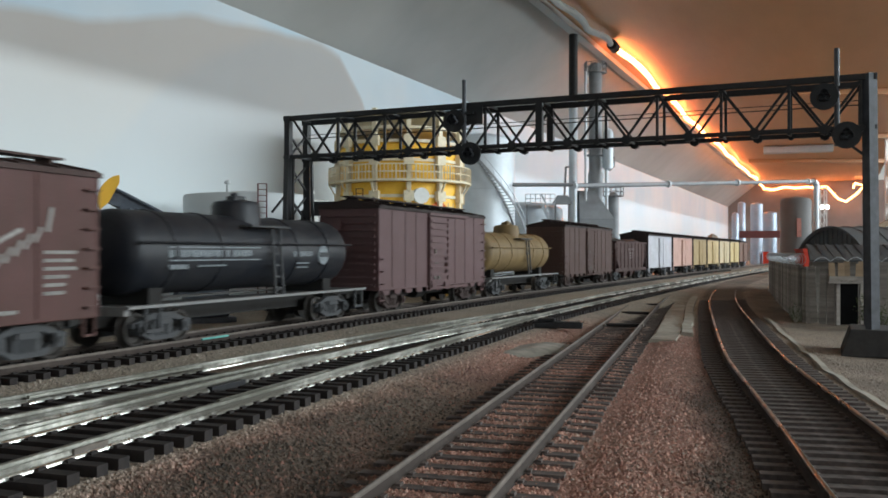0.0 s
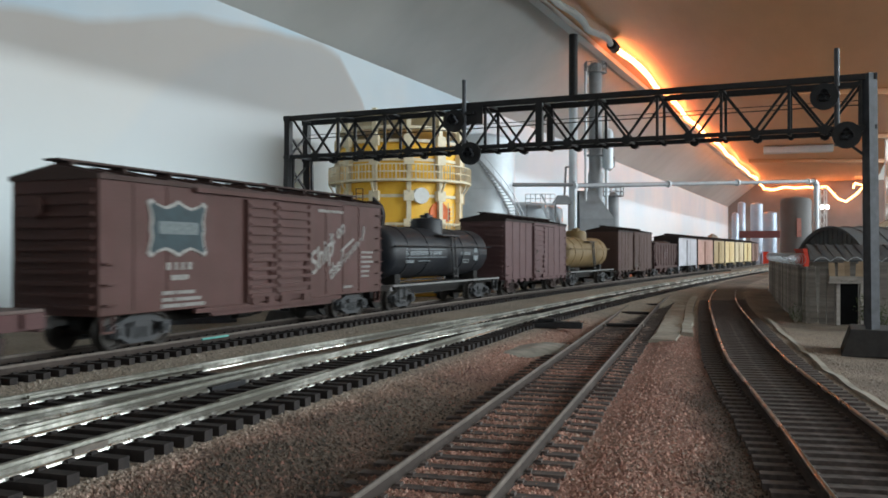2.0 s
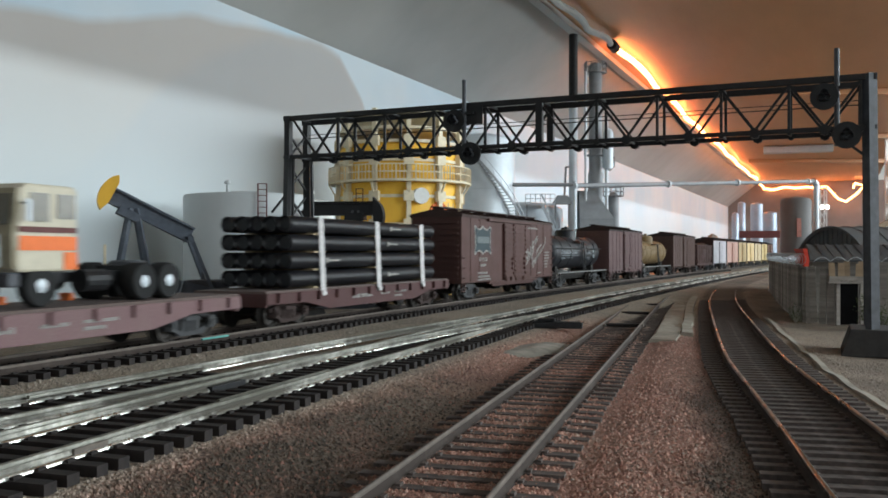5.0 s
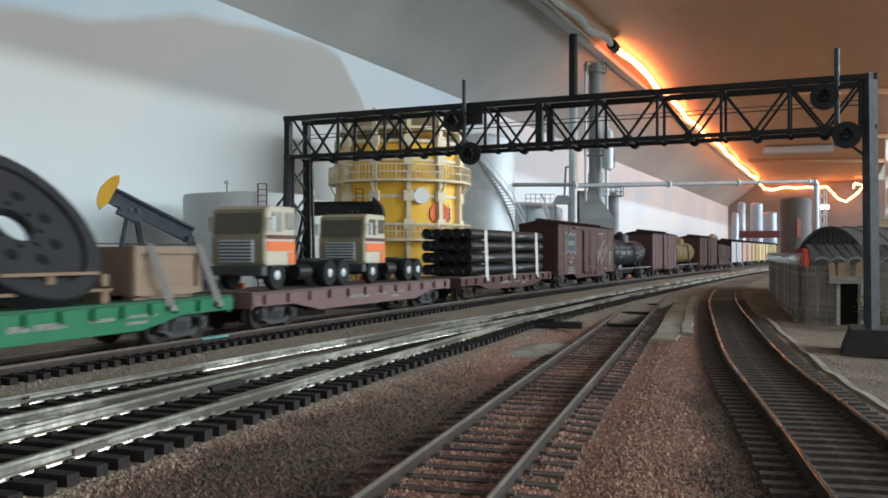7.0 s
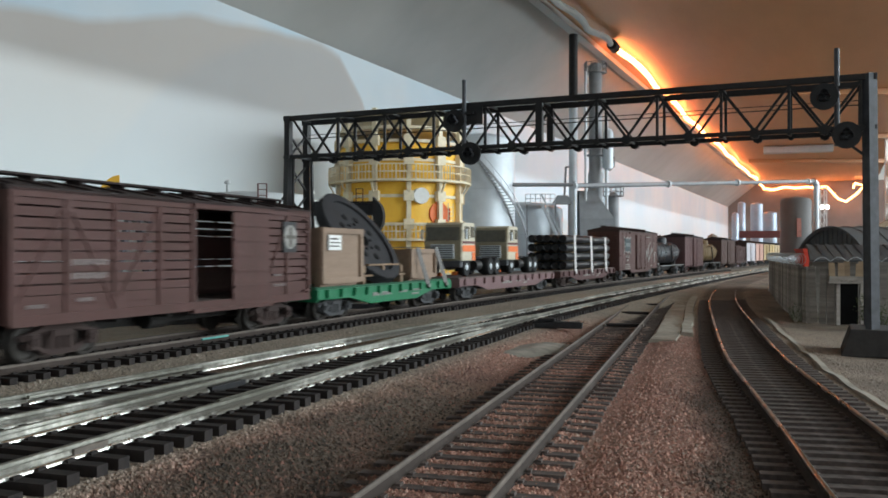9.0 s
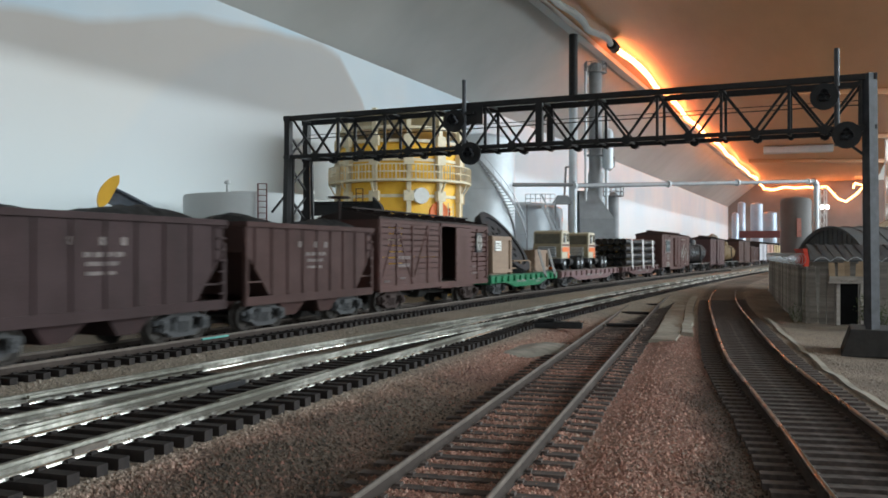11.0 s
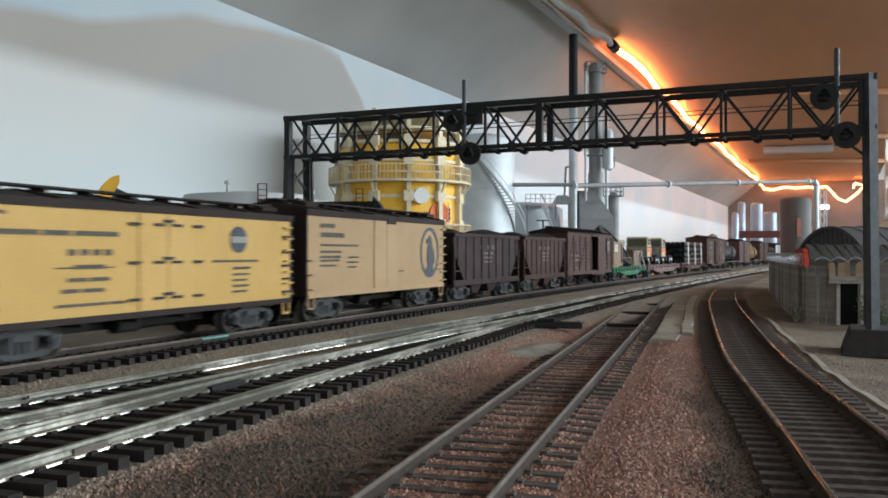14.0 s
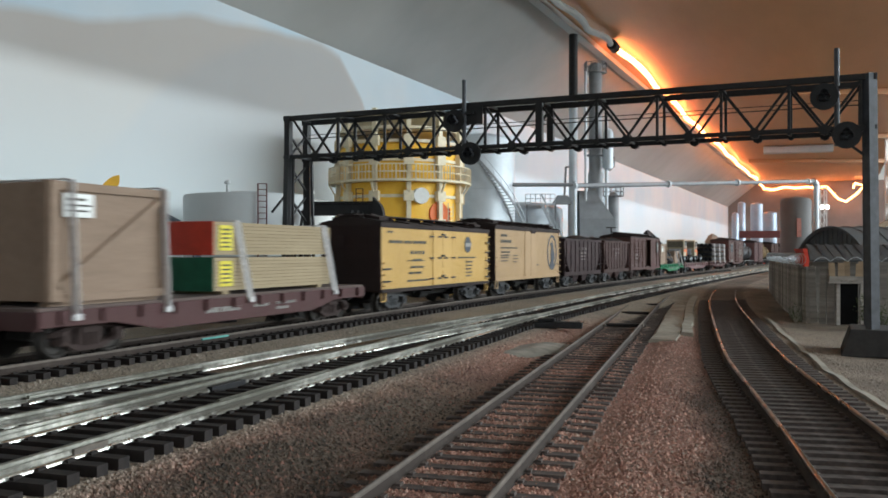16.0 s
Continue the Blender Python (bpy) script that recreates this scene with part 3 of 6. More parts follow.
def ladder(parent, x, y, z0, z1, material, wide=4.0, turn=0.0):
    f = Form()
    c, s = math.cos(radians(turn)) * wide / 2, math.sin(radians(turn)) * wide / 2
    for k in (-1, 1):
        f.bar((x + k * c, y + k * s, z0), (x + k * c, y + k * s, z1), 0.7)
    z = z0 + 1.5
    while z < z1:
        f.bar((x - c, y - s, z), (x + c, y + s, z), 0.45)
        z += 3.4
    return part("ladder", f, material, parent)


def gasholder():
    g = thing("storage_tank", "yellow cylindrical storage tank with cream columns and railed walkways", "storage tank", spot(-35, 700))
    R, H = 47.0, 118.0
    part("shell", Form().turned([(R, 2), (R, H - 4), (R - 2, H - 1), (R * 0.5, H + 4), (1, H + 6)], 64), YELLOW, g, smooth=True)
    for z in (140, 128, H, 104, 77, 56):
        part("band", Form().turned([(R - 0.5, z - 1.1), (R + 1.4, z - 1.1), (R + 1.4, z + 1.1), (R - 0.5, z + 1.1)], 48), CREAM, g)
    for z in (89, 45, 8):
        part("walkway", Form().turned([(R - 0.5, z - 1.4), (R + 9.5, z - 1.4), (R + 9.5, z + 0.2), (R - 0.5, z + 0.2)], 24), CREAM, g, "cream walkway deck")
        rail = Form()
        n = 24
        for i in range(n * 5):
            a = 2 * math.pi * i / (n * 5)
            x, y = (R + 9) * math.cos(a), (R + 9) * math.sin(a)
            rail.bar((x, y, z), (x, y, z + 11), 0.55 if i % 5 else 1.1)
        for h in (5.5, 11):
            ring = [((R + 9) * math.cos(2 * math.pi * i / n), (R + 9) * math.sin(2 * math.pi * i / n), z + h) for i in range(n)]
            for p, q in zip(ring, ring[1:] + ring[:1]):
                rail.bar(p, q, 0.8)
        part("railing", rail, CREAM, g)
    for i in range(12):
        a = 2 * math.pi * (i + 0.35) / 12
        ux, uy = math.cos(a), math.sin(a)
        t = Matrix.Rotation(a, 3, "Z")
        part("column", Form().box(ux * (R + 2), uy * (R + 2), 71, 3, 3.4, 142, t), CREAM, g)
        for z in (56, 77, 104, H):
            part("column_plate", Form().box(ux * (R + 2.6), uy * (R + 2.6), z, 4, 7.5, 7.5, t), CREAM, g)
        part("bracket", Form().bar((ux * (R + 1), uy * (R + 1), 74), (ux * (R + 9), uy * (R + 9), 88), 1.1), CREAM, g)
    disc = Vector((0.36, -0.93, 0)).normalized()
    part("manhole", Form().rod(disc * (R - 1) + Vector((0, 0, 77)), disc * (R + 4.5) + Vector((0, 0, 77)), 6.0, 28), WHITE, g, "white round manhole cover", smooth=True)
    sign = Vector((0.66, -0.75, 0)).normalized()
    emblem = part("emblem", Form().rod(sign * (R - 1) + Vector((0, 0, 64)), sign * (R + 0.7) + Vector((0, 0, 64)), 9.0, 28), ORANGE, g, "round orange emblem")
    bars = Form()
    for i, h in ((-1, 9), (0, 6), (1, 9)):
        s = Vector((0.80 + 0.05 * i, -0.60, 0)).normalized()
        bars.rod(s * (R - 0.5) + Vector((0, 0, 60)), s * (R + 0.6) + Vector((0, 0, 60)), 1.6, 8)
        bars.box(*(s * (R + 0.4) + Vector((0, 0, 64))), 2.2, 1.2, h)
    part("emblem_bar", bars, RED, emblem)
    ladder(g, 40, -31, 10, 72, CREAM, 4.5, 35)
    ladder(g, -27, -53, 2, 82, MAROON_STEEL, 5.5, -20)
    return g


def white_tank():
    t = thing("storage_tank", "low pale grey cylindrical storage tank beside the wall", "storage tank", spot(-122, 550))
    part("shell", Form().turned([(39, 1), (39, 69), (38.4, 70)], 64), PALE_GREY, t, smooth=True)
    part("roof", Form().turned([(38.4, 70), (10, 72.5), (0.5, 73)], 48), PALE_GREY, t, smooth=True)
    part("vent", Form().turned([(0.8, 69), (0.8, 75), (2.0, 75.3), (1.8, 76.5), (0.2, 77.5)], 12, -5, -32), PALE_GREY, t, smooth=True)
    ladder(t, 16.5, -37.5, 2, 75, MAROON_STEEL, 5, 20)


def pump_jack(at, head_material, beam_material, tilt, label, drop=0.5):
    """A walking-beam oil pump; its own x runs from the tail to the horse head."""
    p = thing("pump_jack", label, "pump jack", at)
    part("skid", Form().block(-36, 24, -7, 7, 0, 3), DARK_STEEL, p)
    post = Form()
    for y in (-6, 6):
        for x in (-8, 8):
            post.bar((x, y, 3), (x * 0.12, y * 0.35, 43), 1.6)
        post.bar((-4.5, y * 0.75, 22), (4.5, y * 0.75, 22), 1.0)
        post.bar((-6.2, y * 0.85, 12), (6.2, y * 0.85, 12), 1.0)
    part("samson_post", post, beam_material, p)
    m = Matrix.Translation((0, 0, 44 * MM)) @ Matrix.Rotation(radians(-tilt), 4, "Y")
    beam = part("walking_beam", Form().block(-23, 9, -2.4, 2.4, 2.2, 3.0).block(-23, 9, -2.4, 2.4, -3.0, -2.2).block(-23, 9, -0.9, 0.9, -2.3, 2.3),
                beam_material, p, at=m)
    outline = [(8, -3)] + [(8 + 4.6 * math.cos(a), drop + 7.2 * math.sin(a)) for a in [radians(d) for d in range(-75, 76, 10)]] + [(8, 5)]
    part("horse_head", Form().extrude(outline, -2.6, 2.6), head_material, beam, "curved horse head")
    part("saddle", Form().block(-4, 4, -4, 4, -5, -2), beam_material, beam)
    gear = part("gearbox", Form().block(-34, -18, -5, 5, 3, 17), DARK_STEEL, p, bevel=1.0)
    arm = Form()
    for y in (-5.5, 5.5):
        arm.bar((-28, y, 12), (-22 * math.cos(radians(tilt)), y * 0.6, 44 - 22 * math.sin(radians(tilt))), 1.3)
        arm.bar((-31, y, 10), (-16, y, 14), 3.2, 6)
    part("pitman_arm", arm, beam_material, p)
    part("equaliser", Form().bar((-22 * math.cos(radians(tilt)), -6, 42 - 22 * math.sin(radians(tilt))), (-22 * math.cos(radians(tilt)), 6, 42 - 22 * math.sin(radians(tilt))), 2), beam_material, p)
    ladder(p, 9.5, 0, 3, 30, CREAM, 3, 90)
    return p


def curved_stair(parent, R, a0, a1, z0, z1, material):
    """A stair that winds round a tank, with stringers and a hand rail."""
    n = 26
    pts = []
    for i in range(n + 1):
        a = radians(a0 + (a1 - a0) * i / n)
        pts.append((a, z0 + (z1 - z0) * i / n))
    treads = Form()
    for a, z in pts:
        treads.box(math.cos(a) * (R + 6), math.sin(a) * (R + 6), z, 12, 2.0, 0.6, Matrix.Rotation(a, 3, "Z"))
    part("treads", treads, SILVER, parent)
    for r in (R + 0.8, R + 12):
        f = Form()
        for (a, z), (b, w) in zip(pts, pts[1:]):
            f.bar((math.cos(a) * r, math.sin(a) * r, z), (math.cos(b) * r, math.sin(b) * r, w), 0.6, 2.4)
        part("stringer", f, material, parent)
    f = Form()
    r = R + 12
    for k, ((a, z), (b, w)) in enumerate(zip(pts, pts[1:])):
        f.bar((math.cos(a) * r, math.sin(a) * r, z + 9), (math.cos(b) * r, math.sin(b) * r, w + 9), 0.7)
        if k % 3 == 0:
            f.bar((math.cos(a) * r, math.sin(a) * r, z), (math.cos(a) * r, math.sin(a) * r, z + 9), 0.5)
    part("hand_rail", f, SILVER, parent)


def silver_tank(x, y, R, H, label, a0, a1, z0, z1):
    t = thing("storage_tank", label, "storage tank", spot(x, y))
    part("shell", Form().turned([(R, 1), (R, H)] + [(R * math.cos(a), H + R * 0.22 * math.sin(a)) for a in [radians(k) for k in (15, 35, 55, 75, 88)]], 64), SILVER, t, smooth=True)
    for z in (H * 0.33, H * 0.66, H):
        part("seam", Form().turned([(R - 0.3, z - 0.4), (R + 0.35, z - 0.4), (R + 0.35, z + 0.4), (R - 0.3, z + 0.4)], 48), SILVER, t)
    curved_stair(t, R, a0, a1, z0, z1, GREY_TOWER)
    return t


def platform(parent, x, y, z, r, material):
    f = Form().turned([(r * 0.4, z - 0.5), (r, z - 0.5), (r, z + 0.5), (r * 0.4, z + 0.5)], 16, x, y)
    for i in range(12):
        a = 2 * math.pi * i / 12
        b = 2 * math.pi * (i + 1) / 12
        p, q = (x + r * math.cos(a), y + r * math.sin(a)), (x + r * math.cos(b), y + r * math.sin(b))
        f.bar((*p, z), (*p, z + 10), 0.6)
        for h in (5, 10):
            f.bar((*p, z + h), (*q, z + h), 0.6)
    return part("platform", f, material, parent, "railed service platform")


def refinery():
    r = thing("distillation_column", "tall grey and silver refinery columns with railed platforms", "refinery", spot(155.7, 1000) @ Matrix.Scale(1.136, 4))
    # furnace stack, its upper third black
    part("stack", Form().turned([(4.6, 0), (4.4, 185), (4.0, 186)], 24, -8, 0), SILVER, r, smooth=True)
    part("stack_top", Form().turned([(4.5, 186), (4.4, 248), (3.6, 248.5)], 24, -8, 0), BLACK_STEEL, r, "black upper part of the stack", smooth=True)
    part("column", Form().turned([(7.4, 0), (7.4, 110), (6.4, 112), (6.4, 216), (5, 220), (1, 222)], 28, 15, 6), GREY_TOWER, r, smooth=True)
    part("furnace", Form().block(-4, 30, -16, 20, 0, 64).add(
        [(-4, -16, 64), (30, -16, 64), (30, 20, 64), (-4, 20, 64), (-3, -5, 92), (12, -5, 92), (12, 8, 92), (-3, 8, 92)],
        [(0, 1, 5, 4), (1, 2, 6, 5), (2, 3, 7, 6), (3, 0, 4, 7), (4, 5, 6, 7)]), GREY_TOWER, r, "grey furnace body with sloped hood")
    for x, y, z, rr in ((15, 6, 211, 11), (15, 6, 128, 11), (47, 79, 92, 11), (47, 79, 34, 11), (30, 20, 118, 7)):
        platform(r, x, y, z, rr, GREY_TOWER)
    part("vessel", Form().turned([(6, 0), (6, 90), (4, 95), (0.6, 97)], 20, 47, 79), GREY_TOWER, r, smooth=True)
    part("vessel", Form().turned([(3, 112), (5, 114), (5, 150), (3, 153), (0.5, 154)], 16, 26, -4), SILVER, r, smooth=True)
    part("pipe", Form().rod((24, -6, 60), (24, -6, 160), 1.6, 10), SILVER, r, smooth=True)
    part("pipe", Form().rod((3, -8, 60), (3, -8, 210), 1.2, 10), SILVER, r, smooth=True)
    ladder(r, 5, 2, 128, 222, GREY_TOWER, 5, 90)
    ladder(r, 38, 75, 4, 92, SILVER, 4.5, 20)
    hood = part("hood", Form().add([(-29, -6, 79), (-9, -6, 79), (-9, 8, 79), (-29, 8, 79), (-24, -3, 87.5), (-14, -3, 87.5), (-14, 5, 87.5), (-24, 5, 87.5)],
                                   [(0, 1, 5, 4), (1, 2, 6, 5), (2, 3, 7, 6), (3, 0, 4, 7), (4, 5, 6, 7), (3, 2, 1, 0)]), GREY_TOWER, r, "sloped grey duct hood")
    part("duct", Form().bar((-17, 0, 87), (-15.5, 0, 116), 1.8), GREY_TOWER, hood)
    part("duct", Form().bar((-15.5, 0, 116), (-7, 0, 116), 1.8), GREY_TOWER, hood)
    part("duct_leg", Form().bar((-26, 0, 0), (-26, 0, 79), 1.6), GREY_TOWER, hood)
    part("duct_leg", Form().bar((-12, 4, 0), (-12, 4, 79), 1.6), GREY_TOWER, hood)


def overhead_pipe():
    """A long pipe on posts, with an elbow at its far end."""
    p = thing("overhead_pipe", "long grey overhead pipe on posts with an elbow", "pipe")
    part("pipe", Form().rod((70, 900, 104), (133, 900, 104), 2.0, 12), GREY_TOWER, p, smooth=True)
    part("post", Form().rod((133, 900, 4), (133, 900, 108), 2.4, 12), SILVER, p, smooth=True)
    part("pipe", Form().rod((133, 900, 103), (494, 1180, 130), 2.4, 12), GREY_TOWER, p, smooth=True)
    elbow = [(494, 1180, 130)] + [(494 + 6 * math.sin(a), 1180 + 5 * math.sin(a), 124 + 6 * math.cos(a)) for a in [radians(k) for k in range(15, 91, 15)]] + [(500, 1185, 2)]
    part("pipe", Form().sweep([(4 * math.cos(i * math.pi / 5), 4 * math.sin(i * math.pi / 5)) for i in range(10)], elbow), SILVER, p, "pale grey elbow and down pipe", smooth=True)
    f = Form()
    for k in (0.0, 0.33, 0.62, 0.97):
        q = Vector((133, 900, 103)).lerp(Vector((494, 1180, 130)), k)
        e = (Vector((361, 280, 27))).normalized() * 1.5
        f.rod(q - e, q + e, 4.0, 12)
    part("flange", f, SILVER, p)
    return p


def small_stair():
    s = thing("stair", "straight grey stair with a railed landing beside the tanks", "stair", spot(110, 990))
    part("landing", Form().block(-19, 14, -5, 5, 88, 90), SILVER, s)
    treads, strings = Form(), Form()
    for i in range(20):
        treads.box(0 + 2.0 * i, -9, 87 - 4.2 * i, 3, 7, 0.7)
    for y in (-13, -5):
        strings.bar((-2, y, 90), (40, y, 4), 0.8, 2.6)
        strings.bar((-2, y, 100), (40, y, 14), 0.8)
    part("treads", treads, GREY_TOWER, s)
    part("stringer", strings, SILVER, s)
    f = Form()
    for i in range(7):
        f.bar((-19 + 5.5 * i, -5, 90), (-19 + 5.5 * i, -5, 100), 0.7)
    for z in (95, 100):
        f.bar((-19, -5, z), (14, -5, z), 0.7)
    part("railing", f, SILVER, s)
    part("landing_leg", Form().bar((-17, 0, 0), (-17, 0, 88), 1.8), GREY_TOWER, s)


def small_white_tank():
    t = thing("storage_tank", "small white upright tank with a vent on top", "storage tank", spot(-90, 612))
    part("shell", Form().turned([(14, 1), (14, 69), (13.4, 70)], 40), WHITE, t, smooth=True)
    part("roof", Form().turned([(13.4, 70), (4, 71.5), (0.4, 72)], 32), WHITE, t, smooth=True)
    part("vent", Form().turned([(1.0, 71), (1.0, 75), (2.2, 75.4), (1.6, 77.5), (0.3, 79)], 12, -1, -4), WHITE, t, smooth=True)


gasholder()
white_tank()
small_white_tank()
pump_jack(spot(-141, 400, 1, 206) @ Matrix.Scale(1.25, 4), HEAD_YELLOW, plain("blue_grey_beam", (0.075, 0.088, 0.11), 0.5), 27, "pump jack with a yellow horse head and blue-grey beam")
pump_jack(spot(-52, 520, 1, -8) @ Matrix.Scale(1.36, 4), BLACK_STEEL, BLACK_STEEL, 0, "black pump jack with a level walking beam", -3.6)
silver_tank(38, 920, 36, 150, "tall silver storage tank with a winding stair", -96, -12, 128, 50)
silver_tank(94, 1040, 46, 84, "dull silver storage tank behind the refinery stair", 60, 150, 70, 12)
refinery()
overhead_pipe()
small_stair()
# ---- the train ----
PATH = TRAIN_LINE.walked(-2600, 4600, 2.0)
PATH_ZERO = min(range(len(PATH)), key=lambda i: abs(PATH[i][1] - 210))


def on_path(s):
    k = s / 2.0 + PATH_ZERO
    i = int(math.floor(k))
    a, b = PATH[i], PATH[i + 1]
    return a[0] + (b[0] - a[0]) * (k - i), a[1] + (b[1] - a[1]) * (k - i)


def travelled(t):
    """Millimetres run after t seconds: about 84 mm a second, slowly gaining."""
    return 83.65 * t + 0.755 * t * t


def car_pose(s, half):
    x0, y0 = on_path(s - half)
    x1, y1 = on_path(s + half)
    return spot((x0 + x1) / 2, (y0 + y1) / 2, TRAIN_LINE.top, math.degrees(math.atan2(y1 - y0, x1 - x0)))


MOVERS = []
GRIME = (0.055, 0.045, 0.038)
BOX_RED = painted("boxcar_red", (0.0770, 0.0285, 0.0239), 0.6, (0.0627, 0.0428, 0.0342), 0.55)
BOX_PLUM = painted("faded_plum_boxcar", (0.0868, 0.0409, 0.0422), 0.6, (0.1054, 0.0682, 0.0620), 0.6)
BOX_BROWN = painted("dusty_brown_boxcar", (0.0651, 0.0322, 0.0267), 0.7, (0.0744, 0.0527, 0.0422), 0.6)
ROOF_BROWN = painted("sooty_roof", (0.0275, 0.0165, 0.0149), 0.75, (0.0275, 0.0220, 0.0193), 0.6)
HOPPER_MAROON = painted("hopper_maroon", (0.0360, 0.0158, 0.0163), 0.7, (0.0240, 0.0192, 0.0173), 0.6)
HOPPER_RED = painted("hopper_red_brown", (0.0553, 0.0227, 0.0190), 0.7, (0.0316, 0.0237, 0.0211), 0.5)
TANK_BLACK = painted("tank_black", (0.0085, 0.0108, 0.0155), 0.45, (0.042, 0.038, 0.036), 0.55)
TANK_OCHRE = painted("tank_ochre", (0.1800, 0.1162, 0.0465), 0.6, (0.0900, 0.0638, 0.0338), 0.6)
REEFER_TAN = painted("reefer_tan", (0.42, 0.275, 0.145), 0.55, (0.31, 0.205, 0.12), 0.35)
REEFER_YELLOW = painted("reefer_yellow", (0.56, 0.345, 0.105), 0.55, (0.40, 0.25, 0.085), 0.3)
REEFER_END = painted("reefer_end_brown", (0.0252, 0.0120, 0.0108), 0.7, (0.0180, 0.0150, 0.0120), 0.5)
FLAT_MAROON = painted("flatcar_maroon", (0.0780, 0.0292, 0.0292), 0.65, (0.0845, 0.0585, 0.0520), 0.5)
FLAT_GREEN = painted("flatcar_green", (0.0060, 0.1575, 0.0638), 0.45, (0.0150, 0.0975, 0.0450), 0.4)
TRUCK_GRIME = painted("truck_grime", (0.050, 0.052, 0.055), 0.7, (0.062, 0.056, 0.050), 0.5)
UNDER_BLACK = painted("sooty_underframe", (0.012, 0.011, 0.010), 0.8, (0.026, 0.022, 0.019), 0.5)
TRUCK_BROWN = painted("truck_brown", (0.040, 0.024, 0.021), 0.8, (0.0429, 0.0322, 0.0268), 0.5)
WHEEL = plain("wheel_steel", (0.0350, 0.0300, 0.0260), 0.55, 0.3)
LETTER_WHITE = plain("faded_white_lettering", (0.2740, 0.2635, 0.2424), 0.7, vary=0.25, scale=900)
LETTER_DARK = plain("dark_lettering", (0.11, 0.10, 0.085), 0.7, vary=0.3, scale=900)
EMBLEM_TEAL = plain("emblem_dark_teal", (0.016, 0.034, 0.040), 0.6)
LETTER_GREY = plain("dull_pale_lettering", (0.13, 0.15, 0.15), 0.7, vary=0.35, scale=900)
EMBLEM_BLUE = plain("emblem_slate_blue", (0.060, 0.070, 0.085), 0.65, vary=0.15)
COAL = plain("coal", (0.012, 0.012, 0.012), 0.7, vary=0.6, scale=700)
PIPE_BLACK = plain("black_pipe", (0.0055, 0.0055, 0.0075), 0.45, vary=0.3)
STRAP = plain("silver_strap", (0.58, 0.56, 0.55), 0.6, 0.1, vary=0.45, scale=2200)
CRATE_WOOD = wood_material("crate_board", (0.20, 0.132, 0.088), (0.29, 0.20, 0.138), 350, 60, 0.7)
PALLET = wood_material("pallet_wood", (0.16, 0.10, 0.06), (0.27, 0.18, 0.11), 500, 40, 0.75)
LUMBER = wood_material("sawn_lumber", (0.2664, 0.1998, 0.1110), (0.4070, 0.3182, 0.1924), 900, 30, 0.7)
DECK = wood_material("weathered_deck", (0.075, 0.052, 0.045), (0.16, 0.115, 0.10), 700, 80, 0.8)


def truck_meshes():
    """Side frame, bolster and wheel set of a freight truck."""
    side = Form()
    side.extrude([(-13, 5.4), (-9, 6.0), (-4.5, 7.7), (4.5, 7.7), (9, 6.0), (13, 5.4), (13, 6.8), (9, 7.6), (4.5, 9.4), (-4.5, 9.4), (-9, 7.6), (-13, 6.8)], -0.9, 0.9)
    side.extrude([(-12, 3.6), (-8.6, 3.4), (-5, 1.5), (5, 1.5), (8.6, 3.4), (12, 3.6), (12, 4.8), (8.2, 4.7), (4.6, 2.9), (-4.6, 2.9), (-8.2, 4.7), (-12, 4.8)], -0.9, 0.9)
    for x in (-3.9, 3.9):
        side.box(x, 0, 5.2, 1.3, 1.7, 5.4)
    for x in (-9.5, 9.5):
        side.box(x, -1.3, 5.2, 3.6, 1.6, 3.6)
        side.rod((x, -2.0, 5.2), (x, -2.7, 5.2), 1.1, 10)
    for x in (-2.2, 0, 2.2):
        side.rod((x, -0.5, 2.6), (x, -0.5, 6.2), 0.85, 8)
    side.box(0, -1.1, 6.9, 7.5, 1.2, 1.6)
    bolster = Form().block(-2.6, 2.6, -9, 9, 5.6, 8.6)
    wheel = Form()
    for y, k in ((-8.6, 1), (8.6, -1)):
        wheel.turned([(5.5, k * 1.6), (5.3, k * 1.0), (4.85, k * 0.8), (4.8, -k * 1.3), (4.0, -k * 1.4), (3.6, -k * 0.7), (1.6, -k * 0.6), (1.2, -k * 1.5), (0.3, -k * 1.5)], 24, 0, y, 0, "Y")
    wheel.rod((0, -9, 0), (0, 9, 0), 0.9, 8)
    return side, bolster, wheel


_side, _bolster, _wheel = truck_meshes()
TRUCKS = {}
for _m in (TRUCK_GRIME, TRUCK_BROWN):
    TRUCKS[_m] = (_side.mesh("side_frame", _m), _bolster.mesh("truck", _m), _wheel.mesh("wheelset", WHEEL, True))
COUPLER = Form().box(2.5, 0, 0, 9, 2.2, 2.6).box(6.6, 0.9, 0, 2.6, 3.4, 3.2).mesh("coupler", plain("coupler_black", (0.02, 0.018, 0.016), 0.6))


def car(name, label, category, rear, front, trucks=TRUCK_GRIME, inset=21.0):
    """An empty freight car standing on its trucks, ready for a body; its x runs forward."""
    half = (front - rear) / 2
    c = thing(name, label, category, group="freight cars of the train")
    side, bolster, wheel = TRUCKS[trucks]
    for k in (-1, 1):
        t = part("truck", bolster, None, c, at=spot(k * (half - inset), 0, 0))
        part("side_frame", side, None, t, at=spot(0, -10.6, 0))
        part("side_frame", side, None, t, at=spot(0, 10.6, 0, 180))
        for x in (-9.5, 9.5):
            part("wheelset", wheel, None, t, at=spot(x, 0, 4.9))
        part("coupler", COUPLER, None, c, at=spot(k * (half - 2), 0, 8.6, 0 if k > 0 else 180))
    MOVERS.append((c, (rear + front) / 2, half - inset))
    return c, half


